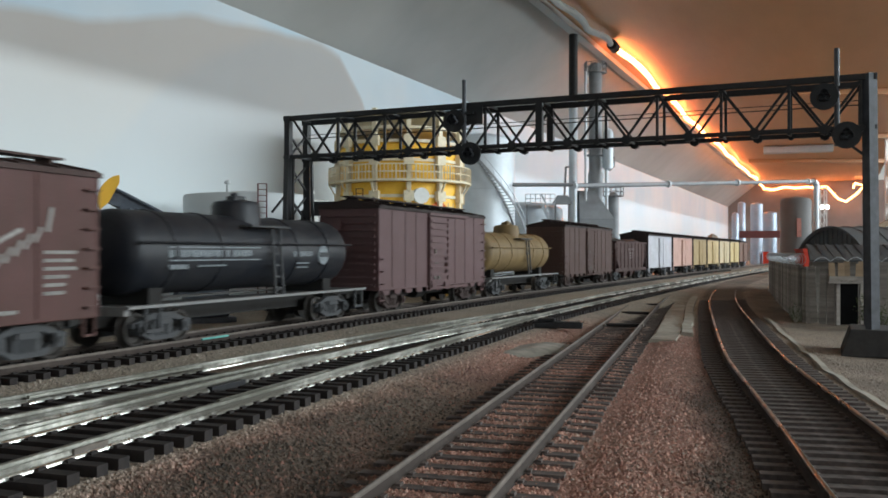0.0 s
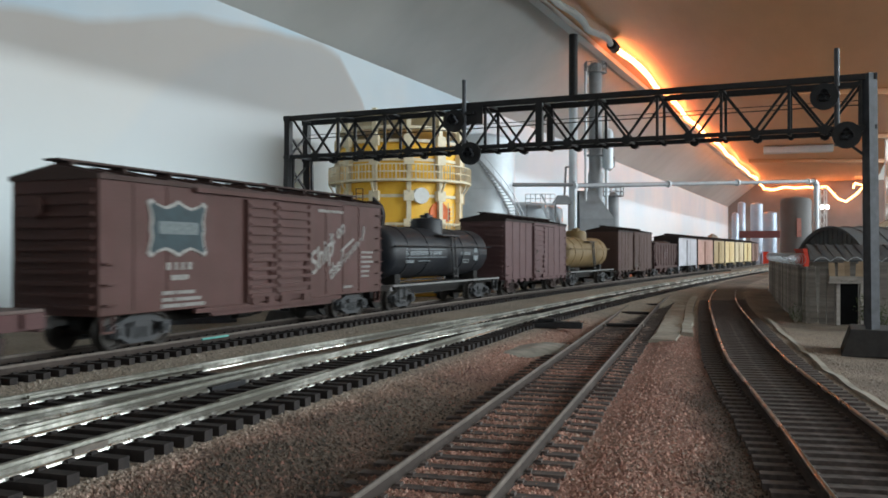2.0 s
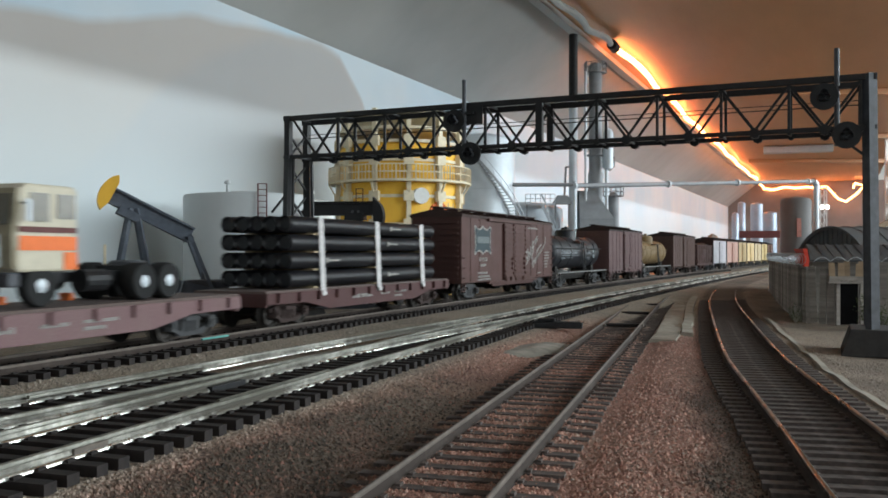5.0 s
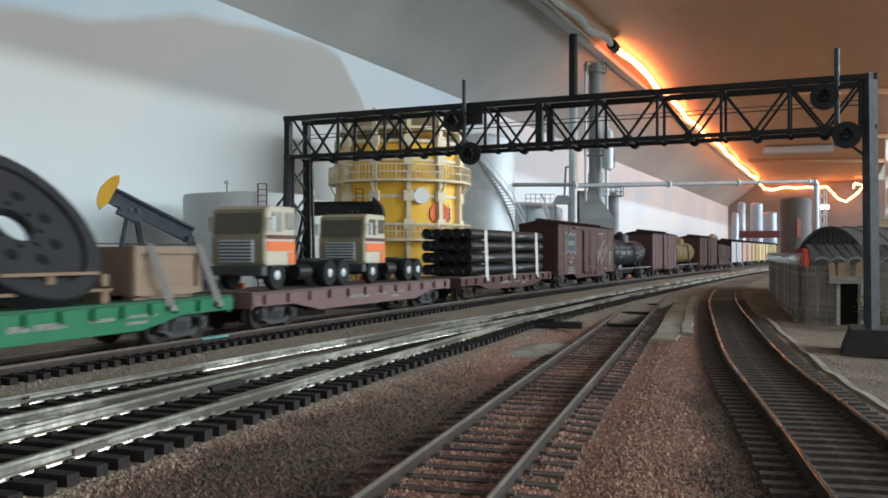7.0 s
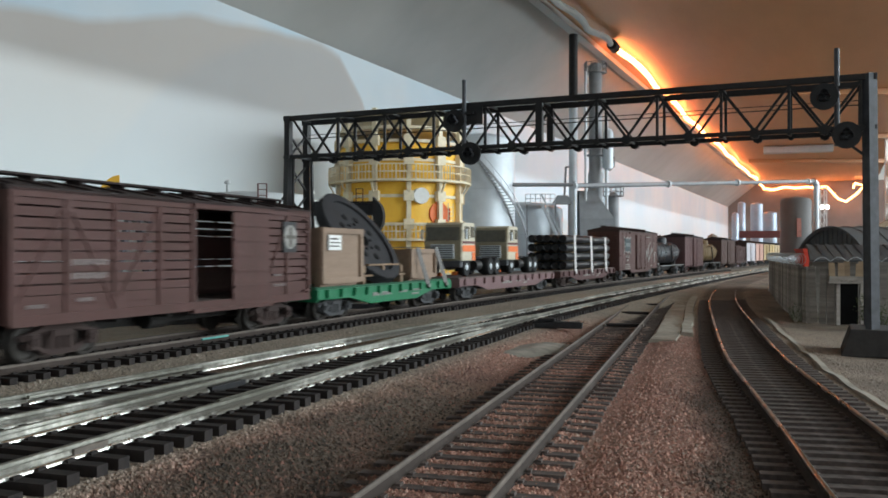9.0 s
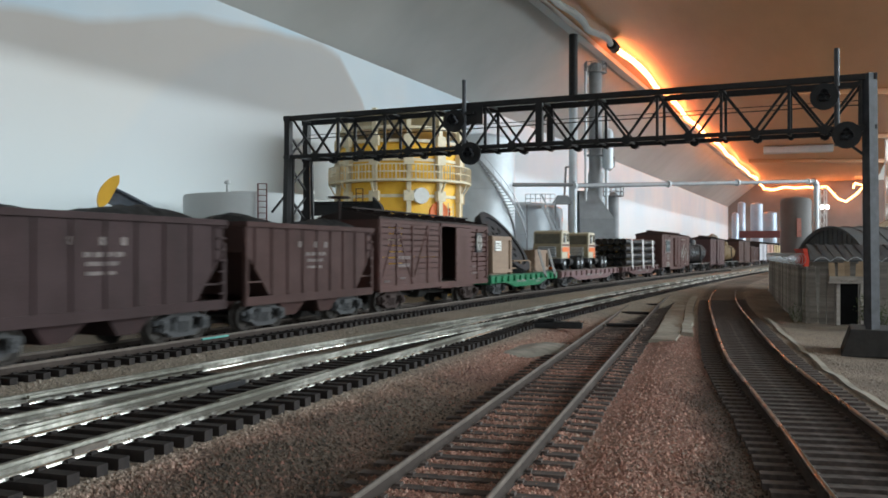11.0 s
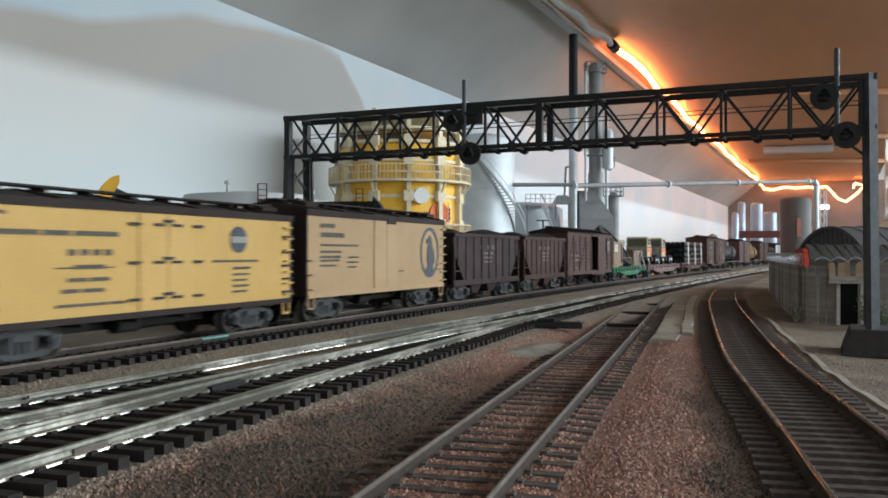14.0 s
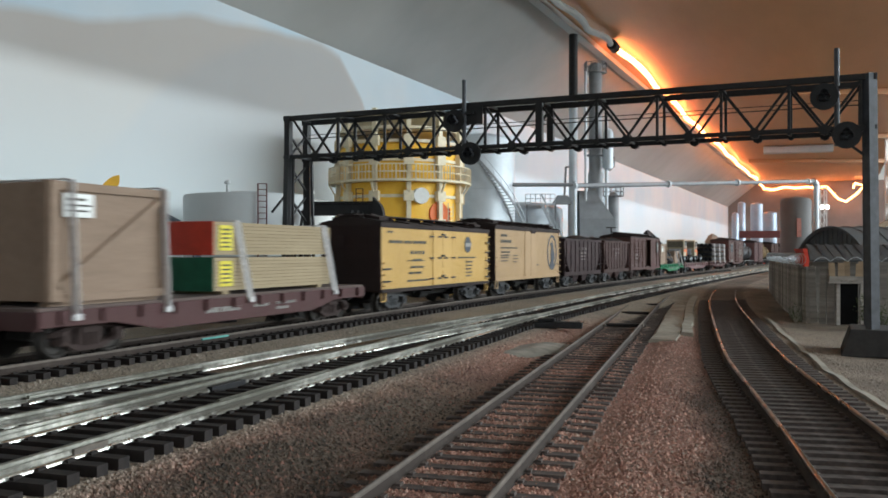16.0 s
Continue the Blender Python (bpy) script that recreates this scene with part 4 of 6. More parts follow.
def bars(parent, rows, material, y=-15.2, name="lettering"):
    """Rows of unreadable lettering as plain bars: (x, z, height, widths of the words)."""
    f = Form()
    for x, z, h, words in rows:
        for w in words:
            n = max(1, round(w / (h * 0.85)))
            for i in range(n):
                f.block(x + w * i / n, x + w * (i + 0.74) / n, y - 0.12, y + 0.2, z - h / 2 * (1 - 0.15 * (i % 3)), z + h / 2)
            x += w + h * 0.7
    return part(name, f, material, parent)


def grabs(parent, x, z0, z1, material, wide=4.5, y=-15.4, n=7):
    f = Form()
    for i in range(n):
        z = z0 + (z1 - z0) * i / (n - 1)
        f.bar((x - wide / 2, y - 0.9, z), (x + wide / 2, y - 0.9, z), 0.5)
        for k in (-1, 1):
            f.bar((x + k * wide / 2, y, z), (x + k * wide / 2, y - 1.0, z), 0.45)
    return part("grab_iron", f, material, parent)


def underframe(c, half):
    f = Form().block(-half + 8, half - 8, -2.5, 2.5, 5.5, 10)
    for x in (-half * 0.45, -half * 0.15, half * 0.15, half * 0.45):
        f.block(x - 0.7, x + 0.7, -14, 14, 8.2, 10)
    f.rod((-12, -6, 7), (-3, -6, 7), 2.6, 12)
    f.rod((6, 5, 6.5), (19, 5, 6.5), 2.9, 12)
    return part("underframe", f, UNDER_BLACK, c)


def house_body(c, half, paint, end_paint, roof_paint, top=47.0, low=10.0, ribs=True, roof_ribs=10, sill_steps=True):
    """Sides, corrugated ends, ribbed peaked roof and running board of a house car."""
    b = part("body", Form().block(-half + 1, half - 1, -15, 15, low, top), paint, c, bevel=0.3)
    for k in (-1, 1):
        e = Form().block(k * (half - 1) - 0.4, k * (half - 1) + 0.4, -15.2, 15.2, low, top)
        wall = part("end_wall", e, end_paint, c, bevel=0.25)
        if ribs:
            rib = Form().box(0, 0, 0, 1.5, 27, 1.3).box(0.1 * k, 0, 0, 1.8, 24, 0.7).mesh("end_rib", end_paint)
            z = low + 2.4
            while z < top - 2:
                part("end_rib", rib, None, wall, at=spot(k * (half - 0.4), 0, z))
                z += 3.1
        else:
            board = Form().box(0, 0, 0, 0.5, 1.7, top - low - 1).mesh("end_board", end_paint)
            for y in range(-13, 14, 2):
                part("end_board", board, None, wall, at=spot(k * (half - 0.55), y, (low + top) / 2))
    f = Form()
    w = 15.7
    f.add([(x, y, z) for x in (-half, half) for y, z in ((-w, top - 0.6), (-w, top + 0.7), (0, top + 3.6), (w, top + 0.7), (w, top - 0.6))],
          [(0, 1, 6, 5), (1, 2, 7, 6), (2, 3, 8, 7), (3, 4, 9, 8), (4, 0, 5, 9), (4, 3, 2, 1, 0), (5, 6, 7, 8, 9)])
    roof = part("roof", f, roof_paint, c)
    rib = Form()
    for i in range(roof_ribs):
        x = -half + 2 + (2 * half - 4) * i / (roof_ribs - 1)
        for s in (-1, 1):
            rib.bar((x, s * w, top + 0.9), (x, 0.5 * s, top + 3.8), 0.7, 0.6)
    part("roof_rib", rib, roof_paint, roof)
    walk_way = Form()
    for y in (-2.0, 0, 2.0):
        walk_way.block(-half - 0.4, half + 0.4, y - 0.9, y + 0.9, top + 4.6, top + 5.2)
    for i in range(9):
        x = -half + 4 + (2 * half - 8) * i / 8
        walk_way.block(x - 0.5, x + 0.5, -3, 3, top + 3.0, top + 4.7)
    part("running_board", walk_way, roof_paint, roof)
    part("brake_wheel", Form().rod((-half - 1.6, 5, top - 8), (-half - 2.2, 5, top - 8), 3.0, 16).rod((-half, 5, top - 8), (-half - 1.6, 5, top - 8), 0.6, 8), end_paint, c)
    grabs(c, half - 4, low + 3, top - 4, paint, 4.5)
    grabs(c, -half + 4, low + 3, low + 14, paint, 4.5, n=3)
    if sill_steps:
        for k in (-1, 1):
            st = Form()
            for d in (-2, 2):
                st.bar((k * (half - 4) + d, -14.8, low), (k * (half - 4) + d, -14.8, 5.5), 0.6)
            st.bar((k * (half - 4) - 2, -14.8, 5.6), (k * (half - 4) + 2, -14.8, 5.6), 0.6)
            part("sill_step", st, paint, c)
    underframe(c, half)
    return b


def ribbed_door(c, x0, x1, paint, z0=10.5, z1=44.5, n=11):
    f = Form().block(x0, x1, -15.9, -15.0, z0, z1)
    zs = []
    for i in range(n):
        z = z0 + 2 + (z1 - z0 - 4) * i / (n - 1)
        zs.append(z)
    d = part("door", f, paint, c)
    rib = Form().box(0, 0, 0, x1 - x0 - 2.4, 1.2, 1.2).mesh("door_rib", paint)
    for z in zs:
        part("door_rib", rib, None, d, at=spot((x0 + x1) / 2, -16.3, z))
    for x in (x0 + 0.5, x1 - 0.5):
        part("door_edge", Form().box(x, -16.1, (z0 + z1) / 2, 0.9, 0.9, z1 - z0), paint, d)
    part("latch", Form().block(x1 - 4, x1 - 3, -17, -16, z0 + 6, z0 + 14).block(x0 + 2, x0 + 6, -17, -16, z0 - 1, z0 + 1.5).block(x1 - 6, x1 - 2, -17, -16, z0 - 1, z0 + 1.5), paint, d)
    return d


def door_track(c, x0, x1, paint, z=45.3):
    part("door_track", Form().block(x0, x1, -16.6, -15, z, z + 1.4), paint, c)
    part("door_track", Form().block(x0, x1, -16.4, -15, 8.6, 9.9), paint, c)


def rivet_lines(c, xs, z0, z1, paint, y=-15.1):
    seam = Form().box(0, y, (z0 + z1) / 2, 0.7, 0.35, z1 - z0).mesh("side_seam", paint)
    for x in xs:
        part("side_seam", seam, None, c, at=spot(x, 0))


def double_door_boxcar(rear, front):
    c, h = car("boxcar", "red-brown double-door boxcar with white slogan and dark shield emblem", "boxcar", rear, front)
    house_body(c, h, BOX_RED, BOX_RED, painted("boxcar_roof_brown", (0.050, 0.026, 0.022), 0.7, (0.05, 0.036, 0.03), 0.6), roof_ribs=14)
    ribbed_door(c, -19, -1.5, BOX_RED)
    ribbed_door(c, -1, 22, BOX_RED)
    door_track(c, -46, 46, BOX_RED)
    rivet_lines(c, [-h + 14, -h + 28, 36, 50, 64], 11, 46, BOX_RED)
    # wide emblem shaped like a stretched hide: flared corners, waved edges
    def hide(w, d):
        top = [(-1.0, 0.86), (-0.88, 1.0), (-0.74, 0.86), (-0.45, 0.74), (-0.18, 0.86), (0.0, 1.0), (0.18, 0.86), (0.45, 0.74), (0.74, 0.86), (0.88, 1.0), (1.0, 0.86)]
        right = [(0.93, 0.62), (0.88, 0.3), (0.93, 0.0), (0.88, -0.3), (0.93, -0.62)]
        ring = top + right + [(-x, -z) for x, z in top] + [(-x, -z) for x, z in right]
        return [(-53 + w * x, 34 + d * z) for x, z in ring]
    s = part("emblem", Form().extrude(hide(13.6, 8.4), -15.35, -15.0), LETTER_WHITE, c, "hide-shaped emblem with a pale rim")
    part("emblem_field", Form().extrude(hide(12.4, 7.3), -15.5, -15.2), EMBLEM_TEAL, s, "dark teal field")
    part("emblem_bar", Form().block(-62, -44, -15.65, -15.45, 32.3, 36.0), LETTER_GREY, s, "pale bar across the emblem")
    drop = Form().add([(x, y, z) for y in (-15.0, -14.2) for x, z in ((-40, 10.2), (44, 10.2), (40, 7.0), (-36, 7.0))],
                      [(0, 1, 2, 3), (7, 6, 5, 4), (0, 4, 5, 1), (1, 5, 6, 2), (2, 6, 7, 3), (3, 7, 4, 0)])
    part("side_sill", drop, BOX_RED, c)
    bars(c, [(-58, 23.0, 2.2, [2, 1.5, 1.5, 2]), (-56, 19.6, 1.6, [8]), (-60, 15.2, 1.1, [6, 8]), (-60, 13.2, 1.1, [5, 12]), (-60, 11.4, 1.1, [9, 10]),
             (30, 43, 1.1, [9, 10]), (66, 27, 0.9, [11]), (66, 25, 0.9, [10]), (66, 23, 0.9, [11]), (66, 21, 0.9, [8]), (66, 19, 0.9, [7]), (66, 17, 0.9, [7]), (50, 13, 1, [8])], LETTER_WHITE)
    for words, x, z, size in (("Ship", 25, 18, 11.5), ("it on", 39, 29, 7.5), ("the", 39, 16, 7.5)):
        cu = bpy.data.curves.new("slogan", "FONT")
        cu.body, cu.size, cu.shear, cu.extrude, cu.offset = words, size * MM, 0.35, 0.1 * MM, 0.08 * MM
        cu.materials.append(LETTER_WHITE)
        ob = new("slogan", cu)
        ob.parent = c
        ob.matrix_basis = pose(x * MM, -15.2 * MM, z * MM, 90, 0, 0) @ Matrix.Rotation(radians(27), 4, "Z")
    # the last word of the slogan is a name: plain slanted strokes
    f = Form()
    for i in range(6):
        x = 48 + i * 3.0
        z = 22.0 + i * 1.6
        f.bar((x, -15.2, z - 0.6), (x + 2.0, -15.2, z + (6.0 if i == 0 else 3.0)), 0.25, 0.8)
    f.bar((48, -15.2, 27.5), (59, -15.2, 32.5), 0.25, 0.9).bar((67, -15.2, 32), (68.5, -15.2, 38), 0.25, 1.0)
    part("slogan_stroke", f, LETTER_WHITE, c)
    return c


def single_door_boxcar(rear, front, paint, label):
    c, h = car("boxcar", label, "boxcar", rear, front, TRUCK_BROWN)
    house_body(c, h, paint, paint, ROOF_BROWN)
    ribbed_door(c, -14, 10, paint, n=10)
    door_track(c, -14, 38, paint)
    rivet_lines(c, [-h + 14, -h + 28, -h + 40, 22, 36, 50], 11, 46, paint)
    f = Form()
    for k in range(11):
        x = -h + 8 + (2 * h - 16) * k / 10
        f.add([(x - 4, -15.1, 10), (x + 4, -15.1, 10), (x + 2.5, -15.1, 8), (x - 2.5, -15.1, 8), (x - 4, -14.3, 10), (x + 4, -14.3, 10), (x + 2.5, -14.3, 8), (x - 2.5, -14.3, 8)],
              [(0, 1, 2, 3), (7, 6, 5, 4), (0, 4, 5, 1), (1, 5, 6, 2), (2, 6, 7, 3), (3, 7, 4, 0)])
    part("side_sill_tab", f, paint, c)
    bars(c, [(-8, 28, 3.5, [2.0]), (-8, 22, 1.2, [4]), (-9, 15, 2.6, [3, 3]), (-9, 12, 1.0, [5])], LETTER_DARK, -16.6)
    return c


def tank_car(rear, front, paint, label, letters):
    c, h = car("tank_car", label, "tank car", rear, front)
    R, zc = 12.8, 27.0
    L = h - 8
    prof = [(0.5, -L - 1.2), (5, -L - 0.8), (9.6, -L + 0.5), (11.6, -L + 1.8), (12.5, -L + 3.2), (R, -L + 4.6), (R, L - 4.6), (12.5, L - 3.2), (11.6, L - 1.8), (9.6, L - 0.5), (5, L + 0.8), (0.5, L + 1.2)]
    part("tank", Form().turned(prof, 40, 0, 0, zc, "X"), paint, c, smooth=True)
    for x in (-L * 0.72, -L * 0.36, L * 0.36, L * 0.72):
        part("tank_band", Form().turned([(R - 0.2, x - 0.9), (R + 0.35, x - 0.9), (R + 0.35, x + 0.9), (R - 0.2, x + 0.9)], 32, 0, 0, zc, "X"), paint, c)
    dome = part("dome", Form().turned([(8.6, zc + 6), (8.6, 43.2), (7.8, 44.8), (3, 45.7), (0.5, 45.9)], 28, 2, 0, 0), paint, c, smooth=True)
    part("dome_valve", Form().turned([(1.4, 44.5), (1.4, 47.5), (0.4, 48)], 10, -2, -2).turned([(1.2, 44.5), (1.2, 47), (0.4, 47.4)], 10, 6, 3).turned([(3.5, 45.4), (3.4, 46.8), (0.5, 47.2)], 16, 2, 0), paint, dome, smooth=True)
    part("dome_platform", Form().block(-10, 14, -14.8, -9.8, 35.6, 36.2), TRUCK_GRIME, c)
    boards = Form()
    for s in (-1, 1):
        boards.block(-h + 1, h - 1, s * 15.2 - 1.5, s * 15.2 + 1.5, 11.4, 12.2)
    boards.block(-h + 1, -h + 3, -15, 15, 9.5, 12).block(h - 3, h - 1, -15, 15, 9.5, 12)
    part("running_board", boards, painted(f"running_board_grey", (0.19, 0.19, 0.19), 0.7, (0.22, 0.20, 0.18), 0.6), c)
    part("frame", Form().block(-h + 2, h - 2, -4, 4, 6, 11.5).block(-h + 18, -h + 24, -9, 9, 9, 16.5).block(h - 24, h - 18, -9, 9, 9, 16.5), UNDER_BLACK, c)
    rail = Form()
    for s in (-1, 1):
        rail.rod((-L + 1, s * 13.6, zc + 3.0), (L - 1, s * 13.6, zc + 3.0), 0.45, 6)
        for i in range(6):
            x = -L + 6 + (2 * L - 12) * i / 5
            rail.bar((x, s * 12.0, zc + 3.0), (x, s * 13.7, zc + 3.0), 0.7)
    part("hand_rail", rail, paint, c)
    lad = Form()
    for x in (4, 9):
        lad.bar((x, -15.2, 12), (x, -13.4, 35.5), 0.8)
    for i in range(5):
        lad.bar((4, -14.8 + 0.45 * i, 14.5 + 4 * i), (9, -14.8 + 0.45 * i, 14.5 + 4 * i), 0.6)
    part("ladder", lad, TRUCK_GRIME, c)
    for k in (-1, 1):
        st = Form()
        for d in (0, 6):
            st.bar((k * (h - 9) + d, -15.5, 11.4), (k * (h - 9) + d, -15.5, 4.5), 0.9)
        st.bar((k * (h - 9), -15.5, 4.8), (k * (h - 9) + 6, -15.5, 4.8), 0.9)
        part("step", st, TRUCK_GRIME, c)
    if letters:
        pale = plain("grey_tank_lettering", (0.17, 0.19, 0.20), 0.7, vary=0.3, scale=900)
        for z in (28.6, 24.6):
            part("rule", Form().block(-50, -2, -12.95, -12.6, z - 0.2, z + 0.2), pale, c)
        bars(c, [(-50, 26.6, 2.2, [27, 2, 11]), (-50, 22.6, 1.5, [9]), (-36, 22.8, 0.6, [6, 8]), (20, 26.4, 1.9, [14]), (22, 23.0, 0.6, [9]), (22, 21.5, 0.6, [8])], pale, -12.75)
        part("emblem", Form().rod((42, -11.6, 26), (42, -12.95, 26), 3.8, 24), pale, c, "pale round emblem")
        part("emblem_bar", Form().block(39, 45, -13.2, -12.9, 25.2, 27), TANK_BLACK, c)
    return c


def hopper(rear, front, paint, label):
    c, h = car("hopper_car", label, "hopper car", rear, front, TRUCK_GRIME, 17)
    z0, z1 = 12.0, 37.0
    f = Form()
    for s in (-1, 1):
        f.extrude([(-h + 15, z0), (h - 15, z0), (h - 1, z0 + 15), (h - 1, z1), (-h + 1, z1), (-h + 1, z0 + 15)], s * 14.2, s * 14.8)
    part("body", f, paint, c)
    for k in (-1, 1):
        f = Form()
        f.add([(k * (h - 1), -14.2, z0 + 15), (k * (h - 1), 14.2, z0 + 15), (k * (h - 15), 14.2, z0), (k * (h - 15), -14.2, z0)], [(0, 1, 2, 3)])
        f.box(k * (h - 1), 0, z0 + 20, 0.8, 28.6, 10)
        part("slope_sheet", f, paint, c)
    ribs = Form()
    for i in range(9):
        x = -h + 6 + (2 * h - 12) * i / 8
        low = z0 if abs(x) < h - 15 else z0 + 15 * (abs(x) - h + 15) / 14
        for s in (-1, 1):
            ribs.box(x, s * 15.0, (low + z1) / 2, 1.0, 0.7, z1 - low)
    ribs.block(-h, h, -15.8, -14.4, z1 - 1.4, z1 + 0.4).block(-h, h, 14.4, 15.8, z1 - 1.4, z1 + 0.4)
    ribs.block(-h, -h + 1.4, -15, 15, z1 - 1.4, z1 + 0.4).block(h - 1.4, h, -15, 15, z1 - 1.4, z1 + 0.4)
    part("side_rib", ribs, paint, c)
    sill = Form().block(-h, h, -15.2, -13.8, z0 - 3, z0).block(-h, h, 13.8, 15.2, z0 - 3, z0).block(-h, h, -2.5, 2.5, 7, 10)
    for k in (-1, 1):
        for y in (-14.6, 14.6):
            sill.bar((k * (h - 1), y, z0 - 2), (k * (h - 1), y, z0 + 18), 1.4)
            sill.bar((k * (h - 12), y, z0 + 5), (k * (h - 1), y, z0 + 5), 0.6)
    part("end_frame", sill, paint, c)
    bays = Form()
    for x in (-13, 13):
        bays.add([(x - 12, -13, z0), (x + 12, -13, z0), (x + 12, 13, z0), (x - 12, 13, z0), (x - 4, -11, 4), (x + 4, -11, 4), (x + 4, 11, 4), (x - 4, 11, 4)],
                 [(0, 1, 5, 4), (1, 2, 6, 5), (2, 3, 7, 6), (3, 0, 4, 7), (4, 5, 6, 7), (3, 2, 1, 0)])
    part("discharge_bay", bays, paint, c)
    nx, ny = 36, 12
    v, q = [], []
    for i in range(nx + 1):
        for j in range(ny + 1):
            x, y = -h + 1.5 + (2 * h - 3) * i / nx, -14 + 28 * j / ny
            e = min(1, (1 - abs(2 * i / nx - 1)) * 5) * (1 - abs(2 * j / ny - 1) ** 2)
            hump = 0.75 + 0.25 * math.cos(x * 0.085 + h)
            v.append((x, y, z1 - 2.5 + 6.6 * e ** 0.7 * hump + 0.9 * noise.noise((x * 0.4, y * 0.4, h))))
    for i in range(nx):
        for j in range(ny):
            a = i * (ny + 1) + j
            q.append((a, a + ny + 1, a + ny + 2, a + 1))
    part("coal_load", Form().add(v, q), COAL, c, "heaped black coal load")
    grabs(c, h - 3, z0 + 2, z1 - 2, paint, 4, -15.0)
    bars(c, [(-13, 30, 2.2, [2.2]), (-2, 30, 2.2, [2.4]), (6, 30, 2.2, [2.4]), (-8, 26.4, 1.4, [3, 3, 3, 3]), (-7, 24, 1.2, [5, 6]), (-7, 21.5, 1.0, [6, 4])], plain("dim_lettering", (0.20, 0.17, 0.16), 0.8), -14.9)
    return c


def reefer(rear, front, paint, label, ring_emblem):
    c, h = car("refrigerator_car", label, "refrigerator car", rear, front)
    house_body(c, h, paint, REEFER_END, ROOF_BROWN, top=42.5, ribs=False, roof_ribs=6)
    part("fascia", Form().block(-h, h, -15.6, -15, 41.0, 42.8), ROOF_BROWN, c)
    part("side_sill", Form().block(-h + 1, h - 1, -15.5, -15, 9.6, 11.4), paint if ring_emblem else ROOF_BROWN, c)
    boards = Form()
    x = -h + 3.0
    while x < h - 2:
        boards.block(x, x + 0.16, -15.06, -15.0, 11.6, 41)
        x += 2.4
    part("board_joint", boards, plain(paint.name + "_joint", tuple(v * 0.72 for v in ((0.56, 0.38, 0.16) if ring_emblem else (0.70, 0.44, 0.10))), 0.8), c)
    part("door", Form().block(-12, 0, -15.45, -15, 11.6, 40.8).block(0.3, 12, -15.45, -15, 11.6, 40.8), paint, c)
    if not ring_emblem:
        f = Form()
        for z in (15, 26, 37.5):
            for x in (-14, -4, 4, 14):
                part("hinge", Form().box(x, -15.7, z, 4.6, 0.5, 0.9), BLACK_STEEL, c)
            part("hinge", Form().box(0, -15.9, z + 1.2, 4.0, 0.6, 1.0), BLACK_STEEL, c)
        for z in (14, 19, 24, 29, 35):
            part("grab_iron", Form().box(h - 4, -15.7, z, 6, 0.6, 0.8), BLACK_STEEL, c)
        for z in (15, 21):
            part("grab_iron", Form().box(-h + 6, -15.7, z, 8, 0.6, 0.8), BLACK_STEEL, c)
        part("emblem", Form().rod((36, -14.9, 33.5), (36, -15.3, 33.5), 4.7, 28), EMBLEM_BLUE, c, "round dark blue emblem")
        part("emblem_bar", Form().block(31.5, 40.5, -15.5, -15.2, 32.4, 34.6), LETTER_WHITE, c)
        bars(c, [(-61, 34.2, 1.5, [14, 9, 16]), (-38, 29.0, 1.8, [3, 3, 3, 3]), (-36, 25.0, 1.3, [11]), (-42, 24.8, 0.4, [20]), (-38, 21.5, 1.2, [7, 7]), (-40, 18.5, 1.2, [6, 8]), (-42, 14.6, 0.9, [18, 6]),
                 (22, 26, 0.9, [10, 15]), (33, 23.5, 1.0, [10]), (33, 21.3, 0.8, [9]), (33, 19.3, 0.8, [8]), (33, 17.3, 0.8, [9]), (33, 15.3, 0.8, [8]), (-63, 39, 1.0, [6])], LETTER_DARK, -15.25)
    else:
        n = 48
        around = [(math.cos(2 * math.pi * i / n), math.sin(2 * math.pi * i / n)) for i in range(n)]
        v = [(49 + (10.6 + d) * a, y, 27 + (11.6 + d) * b) for d, y in ((-0.8, -15.3), (0.8, -15.3), (0.8, -15.0), (-0.8, -15.0)) for a, b in around]
        f = Form().add(v, [(k * n + i, k * n + (i + 1) % n, ((k + 1) % 4) * n + (i + 1) % n, ((k + 1) % 4) * n + i) for k in range(4) for i in range(n)])
        ring = part("emblem_ring", f, EMBLEM_BLUE, c, "slate-blue oval emblem ring")
        shape = [(43.2, 17.6), (49, 15.6), (54.8, 17.6), (52.4, 20.2), (55.2, 22.5), (54.6, 26.5), (52.6, 29.5), (51.0, 33.5), (49, 35.4), (47.6, 34.0), (45.2, 33.4), (44.8, 31.8), (47.2, 31.2), (46.2, 28.5), (45.4, 23.5), (46.4, 21.2), (45.6, 19.6)]
        part("emblem_figure", Form().extrude(shape, -15.35, -15.0), EMBLEM_BLUE, ring)
        bars(c, [(-57, 37.4, 1.7, [11]), (-57, 33.8, 2.0, [19]), (-57, 29.8, 0.9, [12, 4, 13]), (-57, 27.2, 1.0, [16]), (-57, 25.2, 1.0, [9, 6]), (-57, 23.8, 0.8, [14]), (-57, 21.8, 0.8, [12]), (-35, 25, 0.7, [9]), (-35, 23, 0.7, [9]), (-35, 21, 0.7, [7]),
                 (10, 18.5, 0.6, [9]), (58, 18.5, 0.6, [6])], LETTER_DARK, -15.25)
        part("hatch_board", Form().block(0, 9, -15.9, -15, 39.6, 42), ROOF_BROWN, c)
        grabs(c, h - 2.4, 13, 39, REEFER_TAN, 3.6, -15.4, 7)
    for k in (-1, 1):
        for y in (-8, 8):
            hatch = Form()
            hatch.box(k * (h - 10), y, 46.2, 9, 8, 1.4, Matrix.Rotation(math.copysign(0.2, -y), 3, "X"))
            hatch.bar((k * (h - 16), y * 0.9, 46.4), (k * (h - 4), y * 1.05, 47.4), 1.0)
            part("ice_hatch", hatch, ROOF_BROWN, c)
